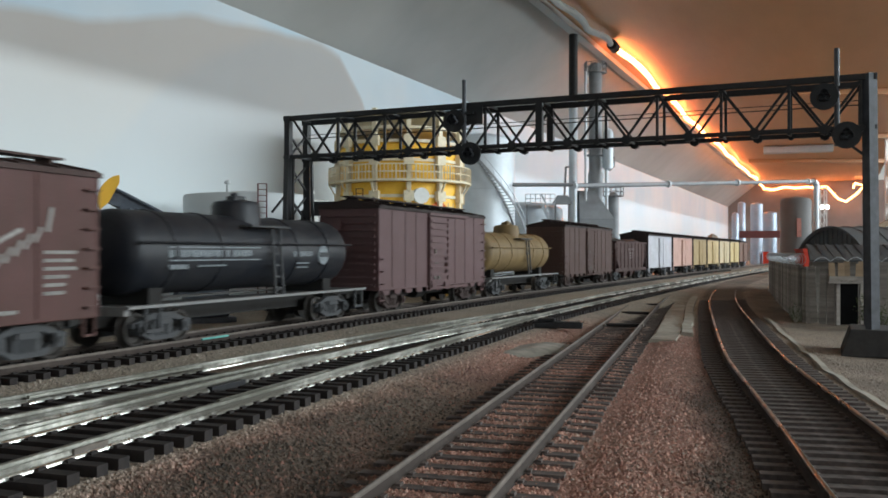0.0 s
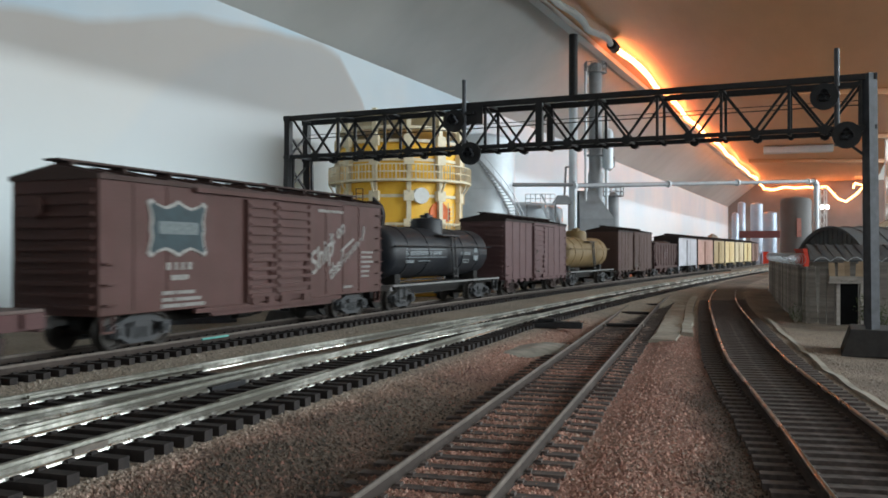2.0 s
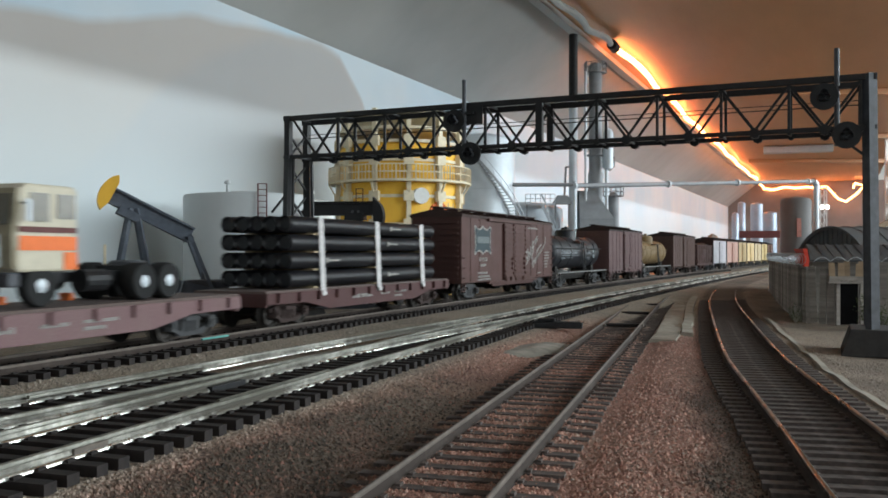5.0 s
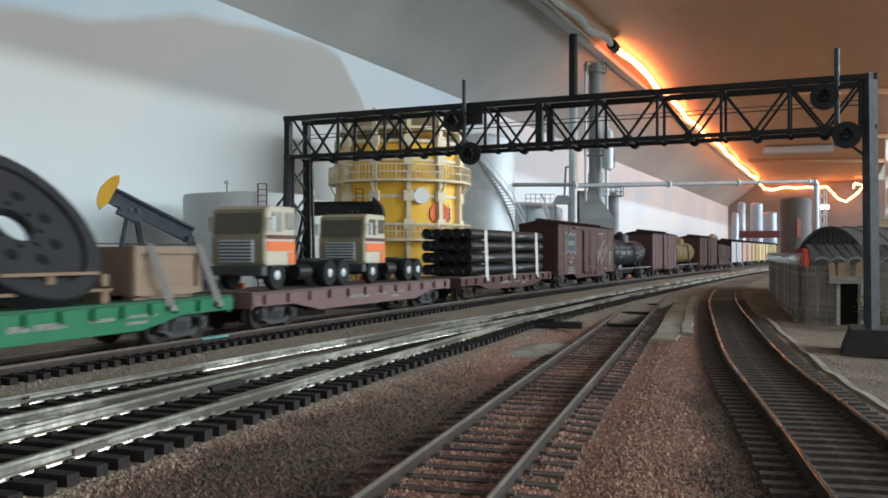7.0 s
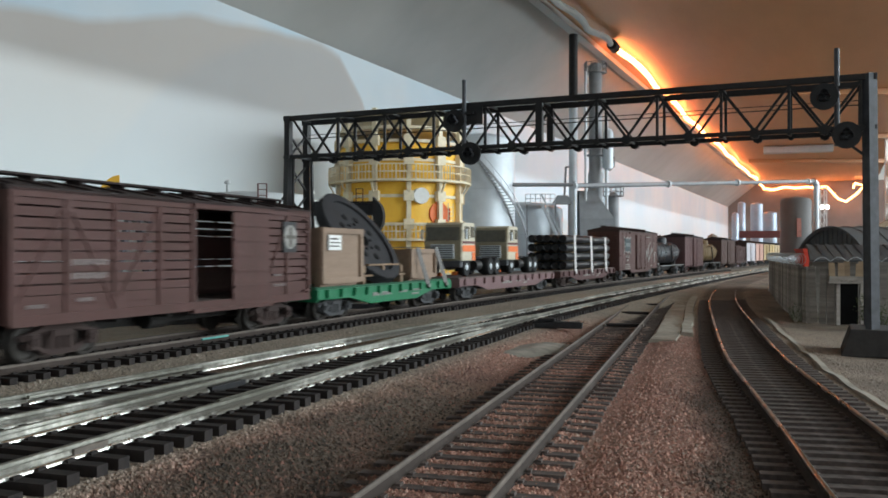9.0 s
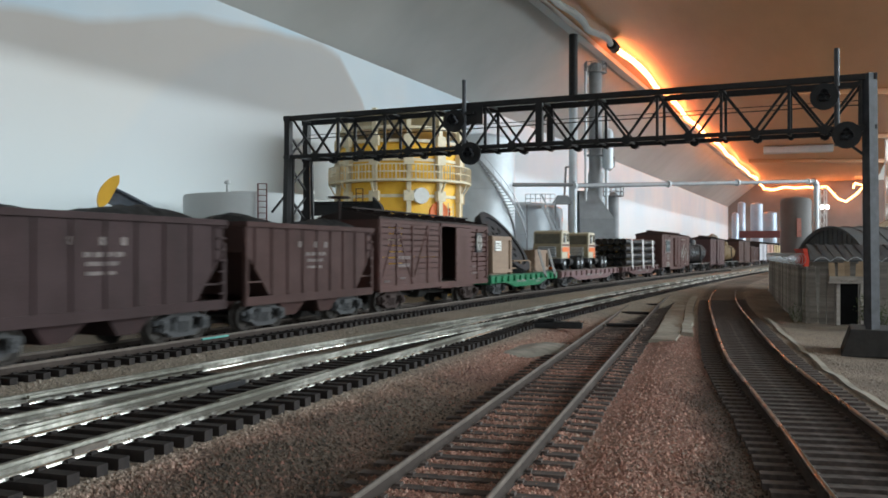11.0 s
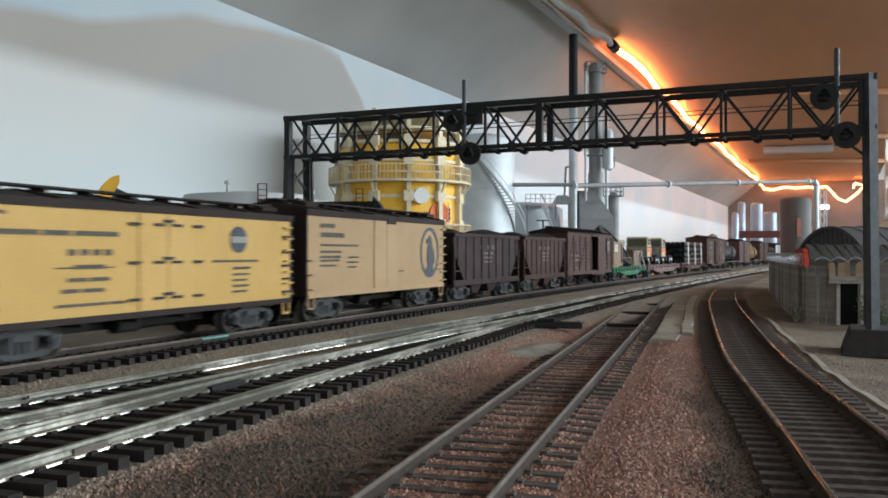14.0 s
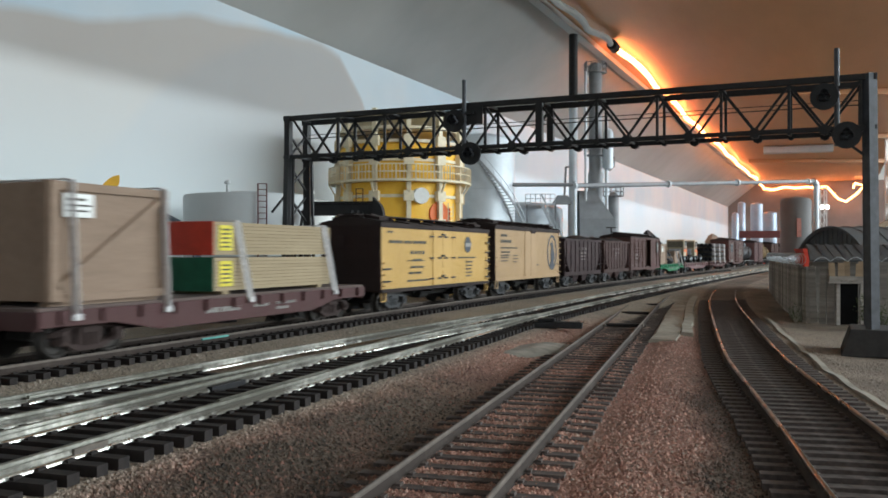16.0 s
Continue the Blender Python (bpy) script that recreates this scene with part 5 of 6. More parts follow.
    return c


def flatcar(rear, front, paint, label, trucks=TRUCK_BROWN):
    c, h = car("flatcar", label, "flatcar", rear, front, trucks)
    f = Form()
    for s in (-1, 1):
        f.extrude([(-h, 8.6), (-h + 26, 8.4), (-h + 44, 5.2), (h - 44, 5.2), (h - 26, 8.4), (h, 8.6), (h, 12.6), (-h, 12.6)], s * 15.2 - 0.6, s * 15.2 + 0.6)
    f.block(-h, -h + 1.6, -15, 15, 7.8, 12.6).block(h - 1.6, h, -15, 15, 7.8, 12.6)
    part("side_sill", f, paint, c, bevel=0.2)
    n = int(2 * h / 3.6)
    plank = Form().box(0, 0, 12.9, 2 * h / n * 0.95, 30.2, 1.0).mesh("deck_plank", DECK if paint is not FLAT_GREEN else plain("green_deck", (0.02, 0.10, 0.05), 0.7))
    for i in range(n):
        part("deck_plank", plank, None, c, at=spot(-h + 2 * h * (i + 0.5) / n, 0))
    pocket = Form().box(0, 0, 10.9, 2.2, 1.4, 3.2).mesh("stake_pocket", paint)
    m = 12
    for i in range(m):
        x = -h + 7 + (2 * h - 14) * i / (m - 1)
        for s in (-1, 1):
            part("stake_pocket", pocket, None, c, at=spot(x, s * 16.3))
    part("center_sill", Form().block(-h + 8, h - 8, -4, 4, 5, 12), UNDER_BLACK, c)
    bars(c, [(-22, 9.0, 1.6, [7, 10]), (4, 9.2, 1.0, [9]), (18, 9.4, 0.9, [5, 7]), (18, 7.6, 0.9, [8])], LETTER_WHITE, -15.9)
    return c, h


def straps(parent, xs, z0, z1, half_width, lean=0.0, material=STRAP):
    for x in xs:
        f = Form()
        for s in (-1, 1):
            f.bar((x, s * 16.6, z0 - 2.5), (x + lean, s * (half_width + 0.5), z1), 0.35, 2.3)
        f.box(x + lean, 0, z1 + 0.2, 2.3, 2 * half_width + 1.2, 0.35)
        f.box(x, -16.9, z0 - 3, 2.6, 0.9, 1.6)
        part("strap", f, material, parent, "woven silver tie-down strap")


DARK_STRAP = plain("grey_woven_strap", (0.20, 0.19, 0.18), 0.7, vary=0.45, scale=2200)


def on_car(load, c, x, z=13.4, turn=0.0):
    """A load rests on a car: it is keyed along with it from its own place."""
    base = next(m for m in MOVERS if m[0] is c)
    LOADS.append((load, base[1], base[2], spot(x, 0, z, turn)))
    return load


LOADS = []


def pipe_load(c, h):
    p = thing("pipe_stack", "stack of black pipes strapped down on a flatcar", "pipes")
    r = 3.05
    for k in range(4):
        for j in range(5):
            y = -12.4 + 6.2 * j
            z = 0.7 + r + k * 6.75
            f = Form()
            f.turned([(r - 0.7, -h + 17), (r, -h + 16), (r, h - 19), (r - 0.7, h - 19), (r - 0.8, h - 24), (0.2, h - 24)], 18, 0, y, z, "X")
            pipe = part("pipe", f, PIPE_BLACK, p, smooth=True)
            if j == 0:
                for x in ((13,), (-42,), (12,), (15,))[k]:
                    part("pipe_label", Form().block(x, x + 10, y - r - 0.15, y - r + 0.3, z - 0.35, z + 0.35).rod((x, y - r + 0.3, z), (x, y - r - 0.15, z), 1.1, 12), LETTER_WHITE, pipe)
    for k in range(4):
        for x in (-h + 33, 0, h - 33):
            part("spacer", Form().block(x - 1.5, x + 1.5, -15.5, 15.5, k * 6.75, 0.75 + k * 6.75), LUMBER, p, "pale wooden spacer")
    straps(p, (-h + 37, 1, h - 36), 1.0, 26.6, 15.6, -1.2)
    return on_car(p, c, 0)


def crate(c, x, L, W, H, name_label, diagonal=True):
    k = thing("crate", name_label, "crate")
    part("panel", Form().block(-L / 2 + 0.6, L / 2 - 0.6, -W / 2 + 0.6, W / 2 - 0.6, 1.4, H - 0.3), CRATE_WOOD, k)
    f = Form()
    for s in (-1, 1):
        y = s * (W / 2 - 0.1)
        for xx in (-L / 2 + 1.3, L / 2 - 1.3):
            f.box(xx, y, H / 2 + 0.7, 2.6, 1.0, H - 1.4)
        for z in (2.2, H - 1.2):
            f.box(0, y, z, L - 5.2, 0.96, 2.2)
        for e in (-1, 1):
            f.box(e * (L / 2 - 0.1), s * (W / 2 - 1.6), H / 2 + 0.7, 0.9, 2.4, H - 1.4)
    part("frame_board", f, CRATE_WOOD, k)
    if diagonal:
        part("brace", Form().bar((-L / 2 + 3, -W / 2 - 0.1, 5), (L / 2 - 3, -W / 2 - 0.1, H - 3), 0.8, 2.0), CRATE_WOOD, k)
    part("skid", Form().block(-L / 2 + 2, L / 2 - 2, -W / 2 + 2, -W / 2 + 5, 0, 1.5).block(-L / 2 + 2, L / 2 - 2, W / 2 - 5, W / 2 - 2, 0, 1.5), CRATE_WOOD, k)
    if H > 20:
        part("paper_label", Form().block(-L / 2 + 4, -L / 2 + 14, -W / 2 - 0.75, -W / 2 - 0.3, H - 9, H - 3), WHITE, k, "white paper label")
        bars(k, [(-L / 2 + 5, H - 4.5, 0.7, [6]), (-L / 2 + 5, H - 6, 0.5, [8]), (-L / 2 + 5, H - 7.4, 0.5, [7])], LETTER_DARK, -W / 2 - 0.8)
    return on_car(k, c, x)


def gear_load(c, x):
    g = thing("gear_wheel", "large dark grey gear wheel leaning on pallets", "gear wheel")
    R = 24.0
    m = Matrix.Translation((0, 0, 19.8 * MM)) @ Matrix.Rotation(radians(-38), 4, "X")
    f = Form()
    n = 60
    prof = [(5.2, -1.4), (R - 4, -1.4), (R - 4, -2.6), (R, -2.6), (R, 2.6), (R - 4, 2.6), (R - 4, 1.4), (5.2, 1.4)]
    v, q = [], []
    for a in [2 * math.pi * i / n for i in range(n)]:
        v += [(r * math.cos(a), h, r * math.sin(a)) for r, h in prof]
    k = len(prof)
    for i in range(n):
        for j in range(k):
            q.append((i * k + j, ((i + 1) % n) * k + j, ((i + 1) % n) * k + (j + 1) % k, i * k + (j + 1) % k))
    gear_paint = painted("cast_iron_gear", (0.026, 0.027, 0.031), 0.6, (0.045, 0.042, 0.04), 0.5)
    wheel = part("gear_body", f.add(v, q), gear_paint, g, at=m)
    t = Form()
    for i in range(120):
        a = 2 * math.pi * i / 120
        t.box((R + 0.1) * math.cos(a), 0, (R + 0.1) * math.sin(a), 1.0, 4.8, 0.7, Matrix.Rotation(-a, 3, "Y"))
    part("tooth_ring", t, gear_paint, wheel)
    holes, bolts = Form(), Form()
    for i in range(8):
        a = 2 * math.pi * i / 8 + 0.2
        holes.rod((11.5 * math.cos(a), -1.7, 11.5 * math.sin(a)), (11.5 * math.cos(a), 1.7, 11.5 * math.sin(a)), 1.7, 14)
        bolts.rod((7.2 * math.cos(a + 0.3), -2.2, 7.2 * math.sin(a + 0.3)), (7.2 * math.cos(a + 0.3), 2.2, 7.2 * math.sin(a + 0.3)), 0.8, 8)
    # solid black plugs: the disc is uncut, the dark of its holes is colour
    part("lightening_hole", holes, plain("hole_shade", (0.006, 0.006, 0.006), 0.9), wheel)
    part("hub_bolt", bolts, gear_paint, wheel)
    for dz in (0.0, 4.6):
        pal = part("pallet", Form().block(-20, -17.6, -13, 13, dz, 3.2 + dz).block(17.6, 20, -13, 13, dz, 3.2 + dz).block(-1.2, 1.2, -13, 13, dz, 3.2 + dz), PALLET, g, "brown wooden pallet")
        for y in (-12.5, -9, 9, 12.5):
            part("pallet_board", Form().box(0, y, 3.6 + dz, 41 - 2 * dz, 2.6, 0.8), PALLET, pal)
    return on_car(g, c, x)


def tractor(c, x):
    """A cab-over lorry tractor; its front looks along its own +x."""
    cream = plain("cream_cab_paint", (0.50, 0.45, 0.34), 0.45, vary=0.08)
    # cream of the cab front, with its shade put into the colour
    shaded_cream = plain("shaded_cab_front", (0.27, 0.23, 0.15), 0.5, vary=0.15)
    # glass colour holds the olive tint that it reflects
    glass = plain("dark_cab_glass", (0.10, 0.09, 0.065), 0.15)
    t = thing("lorry_tractor", "cream and orange cab-over lorry tractor on a flatcar", "lorry")
    cab = part("cab", Form().extrude([(13, 10), (35, 10), (35.6, 20), (34, 33), (32, 34.5), (14, 34.5), (13, 33)], -13, 13), cream, t, bevel=0.8)
    part("cab_front", Form().extrude([(35.0, 11), (36.0, 11), (36.4, 20), (34.9, 33), (33.8, 33)], -12.4, 12.4), shaded_cream, cab, "cab front in cream darkened as if in shade")
    part("windscreen", Form().extrude([(35.8, 23), (36.5, 23), (35.5, 31.5), (34.8, 31.5)], -11.2, 11.2), glass, cab, "dark windscreen")
    part("grille", Form().block(36.0, 37.4, -8, 8, 11.5, 20.5), SILVER, cab, "chrome grille")
    gr = Form()
    for i in range(6):
        gr.block(37.3, 37.8, -7.6, 7.6, 12.2 + 1.4 * i, 12.8 + 1.4 * i)
    part("grille_bar", gr, DARK_STEEL, cab)
    part("bumper", Form().block(34.5, 38.5, -13.4, 13.4, 6, 10), DARK_STEEL, t, bevel=0.5)
    for s in (-1, 1):
        side = [(x0, x1, z0, z1, m, nm) for x0, x1, z0, z1, m, nm in ((24, 31, 24, 32, glass, "side_window"), (14.5, 21, 25, 32, glass, "side_window"), (13.6, 34.6, 16, 20, ORANGE, "stripe"),
                                                                        (13.6, 34.8, 21, 22.6, MAROON_STEEL, "stripe"), (13.4, 18.5, 10.5, 15.5, ORANGE, "stripe"))]
        for x0, x1, z0, z1, m, nm in side:
            part(nm, Form().block(x0, x1, s * 13.1 - 0.25, s * 13.1 + 0.25, z0, z1), m, cab)
        part("mirror", Form().block(33, 34.4, s * 15.4 - 0.4, s * 15.4 + 0.4, 24, 30).bar((33.5, s * 13, 29), (33.5, s * 15.5, 29), 0.5), SILVER, cab)
    part("chassis", Form().block(-34, 36, -5, 5, 6.5, 9.5).block(-34, -16, -7, 7, 9.5, 11.2).rod((-2, -9, 7), (8, -9, 7), 3.4, 14).rod((-2, 9, 7), (8, 9, 7), 3.4, 14), BLACK_STEEL, t)
    part("fifth_wheel", Form().turned([(6, 11), (6, 12.4), (5, 12.8)], 20, -24, 0), DARK_STEEL, t)
    tyre = plain("tyre_rubber", (0.010, 0.010, 0.010), 0.8)
    for x0, w in ((26, 3.6), (-17.5, 6.5), (-30, 6.5)):
        for s in (-1, 1):
            y = s * (12.6 - w / 2)
            wheel = part("wheel", Form().turned([(3.0, -w / 2), (5.6, -w / 2), (6.1, -w / 2 + 0.7), (6.1, w / 2 - 0.7), (5.6, w / 2), (3.0, w / 2)], 26, x0, y, 6.1, "Y"), tyre, t, smooth=True)
            part("rim", Form().turned([(3.2, -w / 2 + 0.4), (3.3, w / 2 - 0.4), (2.2, w / 2 - 0.1), (1.0, w / 2 + 0.5), (0.3, w / 2 + 0.6)] if s > 0 else [(0.3, -w / 2 - 0.6), (1.0, -w / 2 - 0.5), (2.2, -w / 2 + 0.1), (3.3, -w / 2 + 0.4), (3.2, w / 2 - 0.4)], 18, x0, y, 6.1, "Y"), SILVER, wheel, smooth=True)
    part("chock", Form().block(19, 21, -12, -8, 0, 2.4).block(-8, -6, -12, -8, 0, 2.4), ORANGE, t)
    on_car(t, c, x, 13.4, 180)
    t.scale = (0.88, 0.88, 0.88)
    return t


def lumber_load(c, x, L):
    p = thing("lumber_stack", "two strapped bundles of sawn lumber with painted ends", "lumber")
    for k, (paint, nm) in enumerate(((plain("green_end_paint", (0.006, 0.10, 0.05), 0.6), "green"), (RED, "red"))):
        b = part("board_pile", Form().block(-L / 2, L / 2, -12.5, 12.5, 1.2 + 11.6 * k, 11.9 + 11.6 * k), LUMBER, p)
        lines = Form()
        for i in range(1, 9):
            z = 1.2 + 11.6 * k + 1.18 * i
            lines.block(-L / 2 + 0.5, L / 2 + 0.05, -12.56, -12.45, z, z + 0.14)
        part("board_joint", lines, plain(f"joint_brown", (0.16, 0.11, 0.06), 0.8), b)
        part("end_paint", Form().block(-L / 2 - 0.25, -L / 2 + 0.1, -12.6, 12.6, 1.1 + 11.6 * k, 12.0 + 11.6 * k), paint, b, nm + " painted bundle end")
        part("bundle_label", Form().block(-L / 2 + 3, -L / 2 + 10, -12.75, -12.4, 2.6 + 11.6 * k, 10.8 + 11.6 * k), plain("yellow_label", (0.70, 0.60, 0.06), 0.6), b, "yellow printed label")
        bars(b, [(-L / 2 + 4, 9.4 + 11.6 * k - 1.4 * i, 0.6, [5]) for i in range(5)], LETTER_DARK, -12.75)
    part("dunnage", Form().block(-L / 2 + 6, -L / 2 + 9, -12, 12, 0, 1.2).block(L / 2 - 9, L / 2 - 6, -12, 12, 0, 1.2), LUMBER, p)
    straps(p, (-L / 2 + 15, L / 2 - 3), 1.0, 23.8, 12.6, -3.0)
    return on_car(p, c, x)


def stock_car(rear, front):
    c, h = car("stock_car", "red-brown slatted stock car with one door slid open", "stock car", rear, front, TRUCK_BROWN)
    house_body_roof_only(c, h, 42.0)
    paint = BOX_RED
    part("floor", Form().block(-h + 1, h - 1, -14.4, 14.4, 10, 12), DECK, c)
    for k in (-1, 1):
        part("end_wall", Form().block(k * (h - 1) - 0.5, k * (h - 1) + 0.5, -15, 15, 10, 42), paint, c)
    spans = ((-h + 1, 0.0), (23, h - 1))
    z = 13.5
    for side in (-1, 1):
        for i in range(11):
            zz = 12.4 + i * 2.72
            for a, b in (spans if side < 0 else ((-h + 1, 0.0), (18, h - 1))):
                deep = (2.25 if side < 0 else (2.2 if i > 7 or i in (3, 4) else 2.72)) if i > 1 else (2.72 if i else 4.4)
                part("slat", Form().box((a + b) / 2, side * 14.7, zz + (0.0 if i else -0.6), b - a, 0.7, deep), paint, c)
        posts = Form()
        for x in (-h + 2, -h + 19, -h + 36, -h + 54, -0.8, 23.5, 38, 53, h - 2):
            posts.box(x, side * 15.2, 26, 1.8, 0.9, 31.5)
        posts.block(-h + 1, h - 1, side * 15.2 - 0.5, side * 15.2 + 0.5, 40.2, 42.2).block(-h + 1, h - 1, side * 15.2 - 0.5, side * 15.2 + 0.5, 9.4, 12)
        part("post", posts, paint, c)
    for a, b in ((-h + 2, -h + 19), (-h + 36, -h + 19), (-h + 36, -h + 54), (38, 23.5), (38, 53)):
        part("diagonal_brace", Form().bar((a, -15.2, 12), (b, -15.2, 40.2), 0.5, 0.9), paint, c)
    d = part("door", Form().block(18.5, 40, -16.3, -15.6, 11.5, 40), BOX_RED, c, "plain sliding door, slid aside")
    for z in (16, 21, 26, 31, 36):
        part("door_slat", Form().box(29.2, -16.5, z, 21, 0.5, 0.8), paint, d)
    door_track(c, -2, 42, paint, 40.4)
    part("emblem", Form().block(49.5, 58.5, -16.0, -15.1, 27.0, 38.0), BLACK_STEEL, c, "dark square behind a round cross emblem")
    e = part("emblem_disc", Form().rod((54, -15.9, 32.5), (54, -16.2, 32.5), 4.3, 24), LETTER_WHITE, c)
    part("emblem_cross", Form().block(53.4, 54.6, -16.4, -16.1, 29, 36).block(50.6, 57.4, -16.4, -16.1, 31.9, 33.1), LETTER_DARK, c)
    bars(c, [(-50, 24.5, 1.6, [13]), (-50, 21, 1.7, [13]), (-h + 6, 14, 1.0, [6]), (-h + 22, 15, 1.0, [6]), (44, 15.5, 1.0, [8]), (44, 19, 0.8, [6])], plain("worn_white_lettering", (0.20, 0.16, 0.15), 0.8, vary=0.4, scale=1200), -15.4)
    # added brown sheet that stands for the dark interior behind the low slats
    part("interior_shade", Form().block(-h + 2, h - 2, 13.2, 13.6, 12, 20), BOX_BROWN, c)
    return c


def house_body_roof_only(c, half, top=47.0):
    f = Form()
    w = 15.7
    f.add([(x, y, z) for x in (-half, half) for y, z in ((-w, top - 0.4), (-w, top + 0.7), (0, top + 3.6), (w, top + 0.7), (w, top - 0.4))],
          [(0, 1, 6, 5), (1, 2, 7, 6), (2, 3, 8, 7), (3, 4, 9, 8), (4, 0, 5, 9), (4, 3, 2, 1, 0), (5, 6, 7, 8, 9)])
    roof = part("roof", f, ROOF_BROWN, c)
    walk_way = Form()
    for y in (-2.0, 0, 2.0):
        walk_way.block(-half - 0.4, half + 0.4, y - 0.9, y + 0.9, top + 4.6, top + 5.2)
    for i in range(9):
        x = -half + 4 + (2 * half - 8) * i / 8
        walk_way.block(x - 0.5, x + 0.5, -3, 3, top + 3.0, top + 4.7)
    part("running_board", walk_way, ROOF_BROWN, roof)
    rib = Form()
    for i in range(12):
        x = -half + 2 + (2 * half - 4) * i / 11
        for s in (-1, 1):
            rib.bar((x, s * w, top + 0.9), (x, 0.5 * s, top + 3.8), 0.7, 0.6)
    part("roof_rib", rib, ROOF_BROWN, roof)
    part("brake_wheel", Form().rod((-half - 2, 3, top + 9), (-half - 2, 3, top + 9.7), 5.0, 18).rod((-half - 2, 3, top - 20), (-half - 2, 3, top + 9), 0.7, 8), ROOF_BROWN, c, "brake wheel on a tall staff")
    grabs(c, half - 4, 13, 39, BOX_RED, 4.5)
    underframe(c, half)


# cars in their order, from the ones ahead to the ones behind
single = single_door_boxcar
far_paints = [("pale blue-grey", (0.46, 0.46, 0.50)), ("faded salmon-pink", (0.50, 0.30, 0.25)), ("dull tan", (0.42, 0.31, 0.16)), ("cream-yellow", (0.66, 0.50, 0.26)), ("buff", (0.58, 0.47, 0.30)), ("yellow", (0.58, 0.45, 0.22)), ("brown", (0.14, 0.07, 0.055))]
s = 797.0
for word, rgb in far_paints:
    n = 128.0 if s < 1060 else 104.0
    c, h = car("boxcar", f"{word} house car far up the train", "boxcar", s, s + n)
    house_body(c, h, painted(word + "_car_paint", rgb, 0.6, (0.2, 0.15, 0.1), 0.4), ROOF_BROWN, ROOF_BROWN, top=45.5)
    ribbed_door(c, -11, 11, bpy.data.materials[word + "_car_paint"], z1=43)
    s += n + 8
hopper(657, 787, HOPPER_RED, "red-brown hopper car heaped with coal")
single(497, 645, BOX_BROWN, "dusty brown boxcar with a ribbed sliding door")
tank_car(339, 477, TANK_OCHRE, "weathered ochre tank car with a dome", False)
single(196, 331, BOX_PLUM, "faded plum-brown boxcar with a ribbed sliding door")
tank_car(37, 182, TANK_BLACK, "glossy black tank car with white lettering and a dome", True)
double_door_boxcar(-142.5, 28.6)
flat_a, half_a = flatcar(-329, -161, FLAT_MAROON, "maroon flatcar carrying a strapped stack of black pipes")
pipe_load(flat_a, half_a)
flat_b, half_b = flatcar(-523, -345, painted("dusty_flatcar_mauve", (0.17, 0.095, 0.098), 0.7, (0.19, 0.14, 0.13), 0.5), "dusty mauve flatcar carrying two lorry tractors", TRUCK_GRIME)
tractor(flat_b, -half_b + 45)
tractor(flat_b, -half_b + 121)
flat_c, half_c = flatcar(-671, -535, FLAT_GREEN, "green flatcar carrying crates and a gear wheel", TRUCK_GRIME)
crate(flat_c, -half_c + 24, 34, 27, 23.5, "large plywood crate strapped on the green flatcar", False)
gear_load(flat_c, -6)
straps(crate(flat_c, half_c - 28, 31, 25, 15.5, "small plywood crate strapped on the green flatcar", False), (-4, 19), 0.4, 15.9, 12.9, -6.0, DARK_STRAP)
stock_car(-816, -676)
hopper(-916, -821, HOPPER_RED, "red-brown ribbed hopper car heaped with coal")
hopper(-1035, -927, HOPPER_MAROON, "dark maroon ribbed hopper car heaped with coal")
reefer(-1184, -1048, REEFER_TAN, "tan refrigerator car with an oval slate-blue emblem", True)
reefer(-1334, -1194, REEFER_YELLOW, "yellow wooden refrigerator car with dark brown end", False).scale = (1, 1, 0.93)
flat_d, half_d = flatcar(-1524, -1350, FLAT_MAROON, "maroon flatcar carrying lumber and a tall crate")
lumber_load(flat_d, half_d - 62.6, 76.4)
crate(flat_d, -half_d + 27, 44, 28, 31.5, "tall plywood crate with a diagonal brace on a flatcar", True)
straps_thing = LOADS[-1][0]
straps(straps_thing, (-16, 19), 0.4, 31.9, 14.4)


# ---- fence, sheds and clutter by the yard track ----
PLANK = wood_material("weathered_grey_plank", (0.17, 0.155, 0.138), (0.50, 0.45, 0.40), 500, 40, 0.85, True)
PLANK_TAN = wood_material("tan_plank", (0.27, 0.19, 0.12), (0.44, 0.32, 0.21), 500, 40, 0.85, True)
ROOF_GREY = painted("corrugated_roof_grey", (0.075, 0.082, 0.088), 0.6, (0.12, 0.10, 0.085), 0.6)
LEAF = plain("dusty_green_leaf", (0.075, 0.095, 0.035), 0.8, vary=0.5, scale=900)


def plank_run(parent, a, b, z0, z1, material, wide=3.0, seed=1):
    """A row of separate upright planks from a to b."""
    rnd = random.Random(seed)
    a, b = Vector(a), Vector(b)
    d = b - a
    n = max(1, int(d.length / wide))
    turn = math.degrees(math.atan2(d.y, d.x))
    for i in range(n):
        p = a.lerp(b, (i + 0.5) / n)
        part("plank", Form().box(0, 0, (z1 + z0) / 2 + rnd.uniform(-1.4, 0.8), wide * rnd.uniform(0.8, 0.93), 1.2 + rnd.uniform(0, 0.9), z1 - z0 + rnd.uniform(-1.2, 1.6)), material, parent, at=pose(p.x * MM, p.y * MM, 0, 0, rnd.uniform(-2.4, 2.4), turn))


